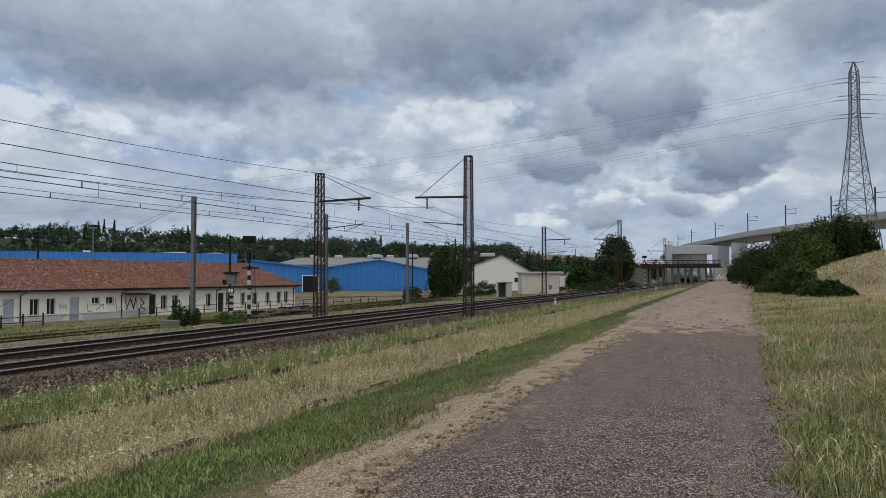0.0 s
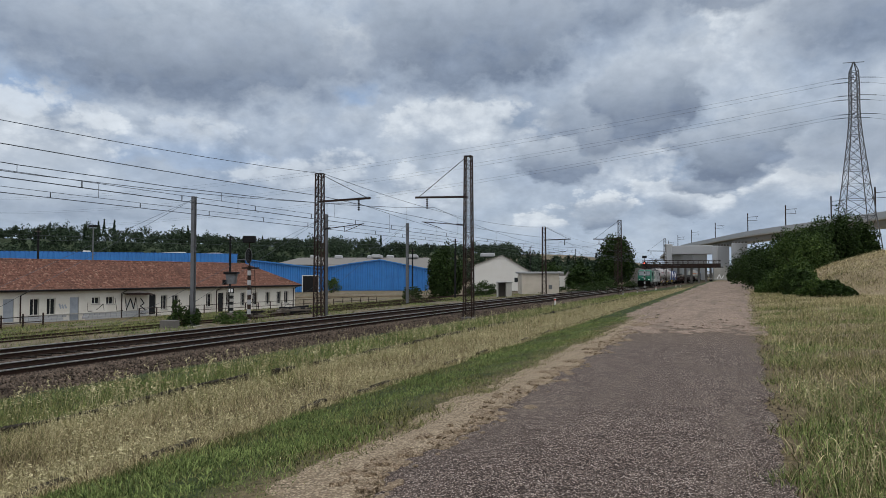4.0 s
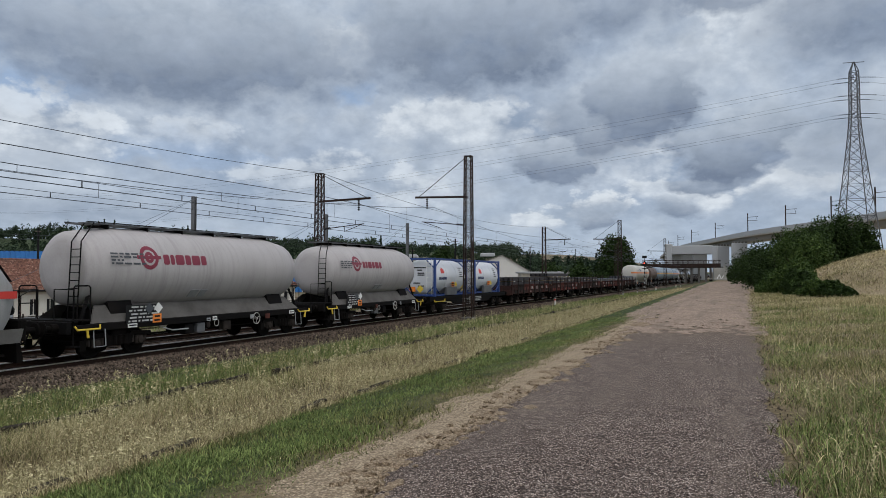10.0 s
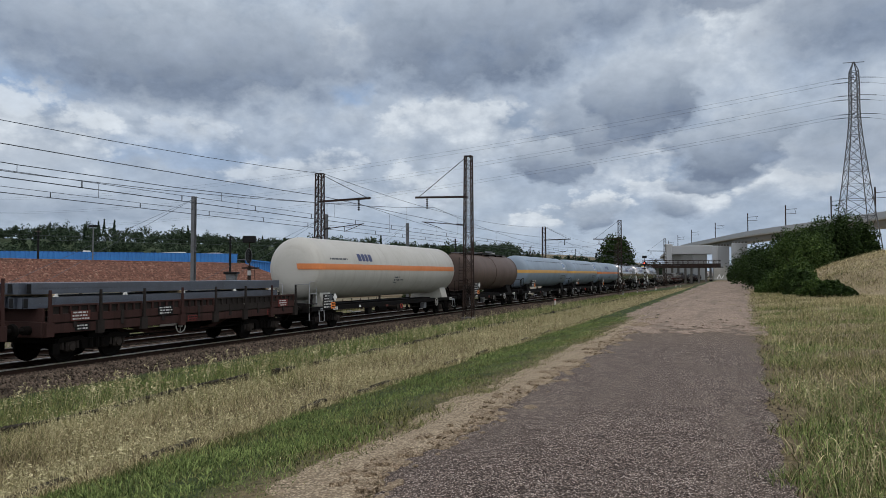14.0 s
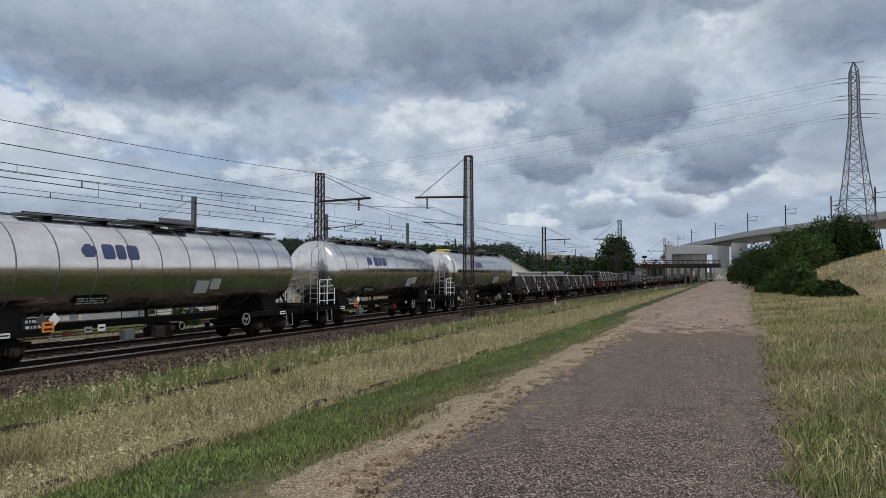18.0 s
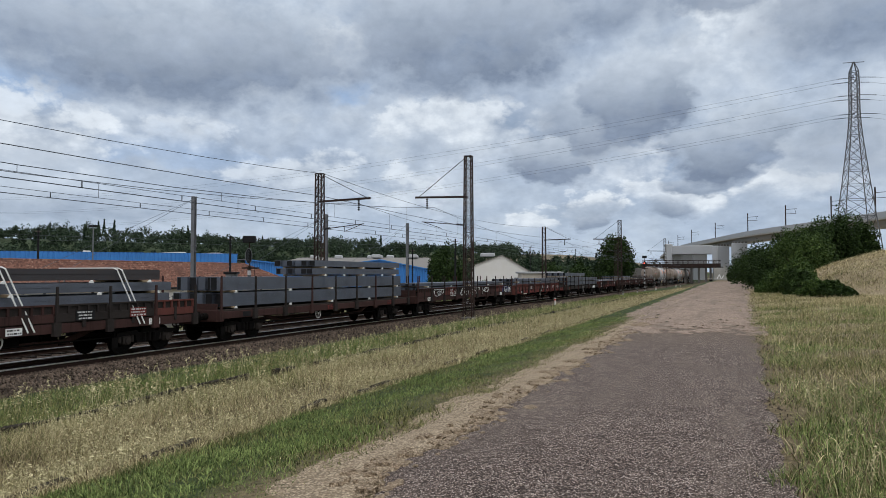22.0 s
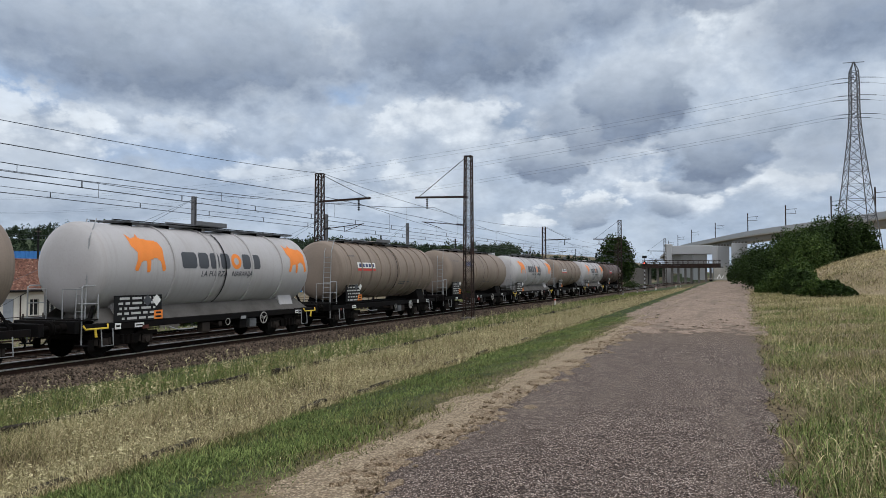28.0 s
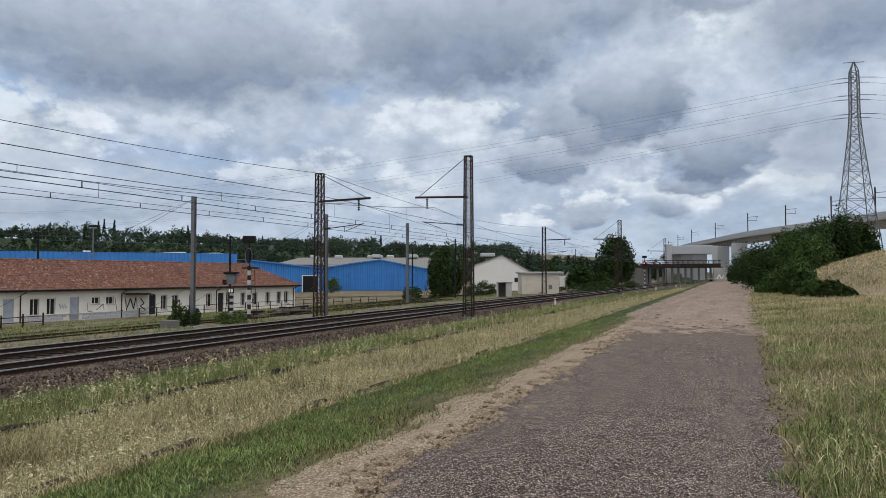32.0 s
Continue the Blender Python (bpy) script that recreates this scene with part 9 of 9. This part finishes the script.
def white_tank(u0, u1, seed):
    w = tank_wagon(u0, u1, "clean white tank wagon with orange emblems and dark name blocks", "white", 1.5, 2.88, 0.55, 0.7, (0.27, 0.45, 0.63, 0.8), 0.055, walkway=(0.12, 0.98), hatch=0.5, deep=0.6, seed=seed, skirt=True)
    data_panel(w, w["ya"] + 1.9, 1.55, 2.1, 0.85, seed)
    bull_mark(w, w["ya"] + 1.45, -0.15, 1.45)
    bull_mark(w, w["yb"] - 2.0, -0.15, 1.4)
    L = w["yb"] - w["ya"]
    brand_row(w, w["ya"] + L * 0.3, 0.3, 0.6, (1.3, 0.92, 0.85, 0.9, 1.0, 0.85, 0.92), DARKGREY, ORANGE, 4)
    tank_words(w, "LA FUERZA", w["ya"] + L * 0.44, -0.2, 0.3, DARKGREY)
    tank_words(w, "NARANJA", w["ya"] + L * 0.575, -0.2, 0.3, DARKGREY)
    g = Geo()
    y = w["ya"] + L * 0.49
    wrap_rect(g, 1.5, 2.88, y, y + 0.07, -1.5, 1.6, 0.03, 14)
    part("drain_pipe", g, BLACK, w)
    return w


R10 = tuple(0.08 + 0.093 * k for k in range(10))
beige_tank(501.2, 516.2, 51, R10, True)
white_tank(516.2, 531.1, 52)
beige_tank(531.1, 546.2, 53, R10, True)
beige_tank(546.2, 562.2, 54, (0.22, 0.4, 0.6, 0.8), False)
white_tank(562.2, 577.9, 55)
beige_tank(577.9, 592.5, 56, (0.2, 0.38, 0.55, 0.72, 0.88), True)
white_tank(592.5, 607.8, 57)
w = tank_wagon(607.8, 624.5, "dark brown tank wagon at the tail of the train", "brown", 1.48, 2.86, 1.0, 1.1, (0.22, 0.42, 0.62, 0.82), 0.035, walkway=(0.1, 0.9), hatch=0.42, deep=0.5, seed=58)
data_panel(w, w["ya"] + 2.2, 1.7, 1.1, 0.9, 58)
g = Geo()
wrap_rect(g, 1.48, 2.86, w["ya"] + 1.9, w["ya"] + 3.7, 0.0, 0.45, 0.007, 4)
p = part("brand_panel", g, RED, w)
g = Geo()
wrap_rect(g, 1.48, 2.86, w["ya"] + 1.95, w["ya"] + 3.65, 0.2, 0.42, 0.011, 4)
part("brand_panel", g, NAVY, w)
for i in range(5):
    g = Geo()
    wrap_rect(g, 1.48, 2.86, w["ya"] + 2.05 + i * 0.32, w["ya"] + 2.27 + i * 0.32, 0.24, 0.38, 0.015, 2)
    part("brand_block", g, WHITE, w)

# ---------------------------------------------------------------- grass


LAND_X = np.arange(-60, 30.01, 0.25)


def land_many(x, y):
    """The ground's height at many places near the road, from a coarse table."""
    gy = np.arange(-4, 130.01, 1.0)
    if "tab" not in LAND_TAB:
        LAND_TAB["tab"] = np.array([[land(float(a), float(b)) for b in gy] for a in LAND_X])
    t = LAND_TAB["tab"]
    fx = np.clip((x - LAND_X[0]) / 0.25, 0, len(LAND_X) - 1.001)
    fy = np.clip(y + 4, 0, len(gy) - 1.001)
    i, j = fx.astype(int), fy.astype(int)
    u, w = fx - i, fy - j
    return t[i, j] * (1 - u) * (1 - w) + t[i + 1, j] * u * (1 - w) + t[i, j + 1] * (1 - u) * w + t[i + 1, j + 1] * u * w


LAND_TAB = {}


def blades(x, y, h, w, lean, rng):
    """Bent tapering blades near the camera (three triangles each), leaning slivers farther off (one each)."""
    n = len(x)
    z = land_many(x, y) - 0.01
    a = rng.uniform(0, 2 * np.pi, n)
    dx, dy = np.cos(a) * w * 0.5, np.sin(a) * w * 0.5
    b = rng.uniform(0, 2 * np.pi, n)
    lx, ly = np.cos(b) * lean * h, np.sin(b) * lean * h
    P = np.zeros((n, 5, 3))
    for k, (q, ww, bend_q) in enumerate(((0, 1, 0), (0, -1, 0), (0.55, 0.8, 0.35), (0.55, -0.8, 0.35), (1, 0, 1))):
        P[:, k, 0] = x + lx * bend_q + dx * ww
        P[:, k, 1] = y + ly * bend_q + dy * ww
        P[:, k, 2] = z + h * q * (1 - 0.25 * lean * bend_q)
    near = np.hypot(x, y) < 9.5
    A, B = P[near], P[~near][:, [0, 1, 4]]
    V = np.concatenate([A.reshape(-1, 3), B.reshape(-1, 3)])
    base = (np.arange(len(A)) * 5)[:, None]
    F = np.concatenate([base + np.array([[0, 1, 3]]), base + np.array([[0, 3, 2]]), base + np.array([[2, 3, 4]]), (len(A) * 5 + np.arange(len(B)) * 3)[:, None] + np.array([[0, 1, 2]])])
    return V, F, P[:, 4]


def patch_noise(x, y, s, seed=0.0):
    """A cheap smooth field between 0 and 1."""
    return 0.5 + 0.25 * (np.sin(x * s + 1.3 * np.sin(y * s * 0.7 + seed) + seed) + np.sin(y * s * 1.3 + 1.7 * np.sin(x * s * 0.9 - seed)))


def spread(n, x0, x1, y0, y1, near, rng):
    """Places between two lines, thinning out with distance from the camera."""
    q = rng.uniform(0, 1, n)
    y = y0 * (y1 / y0) ** q if near else rng.uniform(y0, y1, n)
    return rng.uniform(x0, x1, n), y


def meadow(name, label, mat, n, x0, x1, y0, y1, h0, h1, w0, lean, seed, keep=None, grow=0.012):
    rng = np.random.default_rng(seed)
    x, y = spread(n, x0, x1, y0, y1, True, rng)
    if keep is not None:
        m = rng.uniform(0, 1, n) < keep(x, y)
        x, y = x[m], y[m]
    k = len(x)
    h = rng.uniform(h0, h1, k) * (0.65 + 0.7 * patch_noise(x, y, 0.8, seed))
    w = w0 * rng.uniform(0.7, 1.4, k) * (0.75 + y * grow * 3.2)
    V, F, _ = blades(x, y, h, w, rng.uniform(0.1, lean, k), rng)
    solo(name, raw_mesh(name, V, F, mat), None, label, "grass", kind="stuff")


def heads(name, label, mat, n, x0, x1, y0, y1, h0, h1, seed, keep=None, size=0.016):
    """Seed heads on thin stems: a stem blade and a small drooping plume."""
    rng = np.random.default_rng(seed)
    x, y = spread(n, x0, x1, y0, y1, True, rng)
    if keep is not None:
        m = rng.uniform(0, 1, n) < keep(x, y)
        x, y = x[m], y[m]
    k = len(x)
    h = rng.uniform(h0, h1, k)
    V, F, c = blades(x, y, h, 0.006 * (1 + y * 0.04), rng.uniform(0.05, 0.3, k), rng)
    z = land_many(x, y)
    tip = []
    for q in range(7):
        tip.append(c + np.stack([rng.normal(0, 0.012 + 0.004 * q, k), rng.normal(0, 0.012 + 0.004 * q, k), -0.026 * q + rng.normal(0, 0.008, k)], 1))
    me = quads_mesh(name, np.concatenate(tip), size, mat, stretch=2.6)
    solo(name, me, None, label, "grass", kind="stuff")
    solo(name + "_stems", raw_mesh(name + "_stems", V, F, mat), None, "thin dry stems of tall grass", "grass", kind="stuff")


def fade(v, a, b):
    return np.clip((v - a) / (b - a), 0, 1)


def bank_edge(y):
    """Where the bank's grass begins beside the road."""
    return 0.45 + 0.016 * y + 0.28 * np.sin(y * 2.1) * np.sin(y * 0.77) + 0.12 * np.sin(y * 6.3)


meadow("mown_grass", "short fresh green grass strip beside the road", GRASS_GREEN, 150000, -6.1, -3.4, 3.0, 95, 0.03, 0.09, 0.008, 1.3, 1,
       lambda x, y: np.clip(1.5 - np.abs(x + 4.95 + 0.35 * np.sin(y * 0.8)) * 1.05, 0, 1) * (0.1 + 0.9 * fade(patch_noise(x, y, 2.3) + 0.3 * (patch_noise(x, y, 9.0, 3.0) - 0.5), 0.3, 0.72)) * (1 - 0.97 * fade(y, 24, 38)))
meadow("mown_dry_grass", "yellowed blades in the mown strip", GRASS_MIX, 80000, -6.3, -3.3, 3.0, 95, 0.03, 0.085, 0.008, 1.3, 12, lambda x, y: (0.95 - 0.6 * patch_noise(x, y, 2.3)) * (1 - 0.85 * fade(y, 24, 38)))
meadow("straw_litter", "flattened straw along the bare verge", GRASS_DRY, 70000, -4.5, -2.5, 2.8, 50, 0.012, 0.035, 0.005, 3.4, 2, lambda x, y: fade(patch_noise(x, y, 3.1, 4.0), 0.2, 0.7) * fade(-x, 2.5, 3.1), 0.03)
meadow("brown_straw_litter", "brown matted straw along the bare verge", STRAW_BROWN, 36000, -4.6, -2.6, 2.8, 50, 0.01, 0.03, 0.005, 3.4, 22, lambda x, y: fade(patch_noise(x, y, 2.3, 8.0), 0.3, 0.8) * fade(-x, 2.6, 3.2), 0.03)
meadow("dry_tall_grass", "tall golden dry grass on the slope above the line", GRASS_DRY, 230000, -12.2, -5.7, 4.0, 130, 0.08, 0.25, 0.007, 1.5, 3,
       lambda x, y: np.clip(0.15 + 1.0 * patch_noise(x, y, 1.3, 2.0) - 0.2 * np.clip(-x - 9.5, 0, 3), 0, 1))
meadow("brown_tall_grass", "brown withered stems among the dry grass", STRAW_BROWN, 60000, -12.0, -5.8, 4.0, 110, 0.06, 0.22, 0.007, 1.5, 23, lambda x, y: patch_noise(x, y, 1.9, 6.0))
meadow("mixed_tall_grass", "green and yellow tall grass near the ballast", GRASS_MIX, 190000, -16.4, -6.0, 5, 130, 0.08, 0.28, 0.008, 1.2, 4,
       lambda x, y: np.clip((-x - 7.4) / 4.5, 0.08, 1) * (0.35 + 0.65 * fade(patch_noise(x, y, 1.4, 1.0), 0.3, 0.6)))
meadow("green_tall_grass", "fresh green tall grass along the cable trough", GRASS_GREEN, 120000, -16.2, -8.5, 6, 130, 0.06, 0.25, 0.008, 1.2, 5,
       lambda x, y: np.clip((-x - 8.8) / 3.5, 0.05, 1) * (0.3 + 0.7 * fade(patch_noise(x, y, 1.1, 5.0), 0.3, 0.65)))
heads("oat_heads", "pale nodding seed heads above the grass", SEED, 5200, -15.5, -6.2, 6, 90, 0.28, 0.5, 6, lambda x, y: patch_noise(x, y, 0.9, 3.0) ** 2)
heads("tall_oat_sprigs", "tall pale wild oat sprigs above the green grass", SEED, 2600, -15.0, -8.5, 9, 70, 0.4, 0.75, 26, lambda x, y: patch_noise(x, y, 1.3, 5.0) ** 2, 0.026)
heads("plume_grass_heads", "dense golden plumes of dry grass", SEED, 13000, -10.5, -6.0, 4.5, 60, 0.14, 0.34, 16, lambda x, y: fade(patch_noise(x, y, 1.2, 2.0), 0.3, 0.7), 0.014)
meadow("bank_dry_grass", "dry straw-coloured grass right of the road", GRASS_DRY, 230000, 0.2, 22, 3.0, 92, 0.06, 0.24, 0.007, 1.5, 7,
       lambda x, y: fade(x - bank_edge(y), -0.1, 0.3) * fade(y, 2.0, 9) * (0.25 + 0.88 * fade(patch_noise(x, y, 1.0, 1.0) + 0.25 * fade(x, 3, 8), 0.3, 0.75)))
meadow("bank_brown_grass", "withered brown stems right of the road", STRAW_BROWN, 60000, 0.2, 16, 3.0, 80, 0.05, 0.2, 0.007, 1.5, 27, lambda x, y: fade(x - bank_edge(y), -0.15, 0.2) * patch_noise(x, y, 1.5, 3.0))
meadow("bank_green_grass", "green grass tufts right of the road", GRASS_MIX, 230000, 0.1, 14, 3.0, 70, 0.06, 0.22, 0.008, 1.3, 8,
       lambda x, y: fade(x - bank_edge(y), -0.15, 0.25) * (0.2 + 0.8 * fade(patch_noise(x, y, 1.1, 4.0), 0.3, 0.7)))
meadow("bank_fresh_grass", "fresh green grass clumps right of the road", GRASS_GREEN, 190000, 0.3, 7, 2.8, 40, 0.05, 0.22, 0.007, 1.3, 9,
       lambda x, y: fade(x - bank_edge(y), -0.05, 0.3) * np.clip(1.8 * patch_noise(x, y, 1.3, 7.0) - 0.65 + np.clip(1.9 - y / 6, 0, 1.2), 0, 1))
heads("bank_seed_heads", "pale seed heads of wild oats right of the road", SEED, 9000, 0.8, 9, 4, 55, 0.18, 0.4, 10, lambda x, y: patch_noise(x, y, 1.1, 9.0) ** 2, 0.013)
meadow("road_weeds", "weedy tufts along the gravel track", GRASS_MIX, 9000, -3.4, 2.5, 24, 110, 0.03, 0.12, 0.01, 1.0, 13, lambda x, y: np.clip(2.6 * patch_noise(x, y, 1.3, 6.0) - 1.6, 0, 1))
meadow("yard_grass", "patchy green weeds over the disused yard", GRASS_MIX, 60000, -58, -26.9, 22, 125, 0.06, 0.3, 0.014, 0.7, 11, lambda x, y: patch_noise(x, y, 0.35, 2.0) ** 1.5)
meadow("mound_grass", "tall pale dry grass over the mound", GRASS_DRY, 80000, 4.0, 26, 40, 98, 0.1, 0.34, 0.011, 1.5, 14, lambda x, y: np.clip((x - 3.5) / 3, 0, 1) * (0.4 + 0.6 * patch_noise(x, y, 0.5, 2.0)))
meadow("yard_green_weeds", "fresh green weeds among the old sidings", GRASS_GREEN, 40000, -56, -26.8, 20, 120, 0.06, 0.28, 0.014, 0.8, 31, lambda x, y: fade(patch_noise(x, y, 0.5, 6.0), 0.4, 0.75))


def motions():
    walk(CLOUDS, [(0.0, pose(0, 0, 0, 0, 0, 0)), (16.0, pose(0, 0, 0, 0, 0, 0.55)), (32.0, pose(0, 0, 0, 0, 0, 1.1))])
    for ob, u in TRAIN:
        rows = []
        for i in range(33):
            y = LAMP_Y + u - SPEED * (i - 9.0)
            rows.append((float(i), pose(NEAR + bend(y), y, 0, 0, 0, math.degrees(bend_turn(y)))))
        walk(ob, rows)


motions()
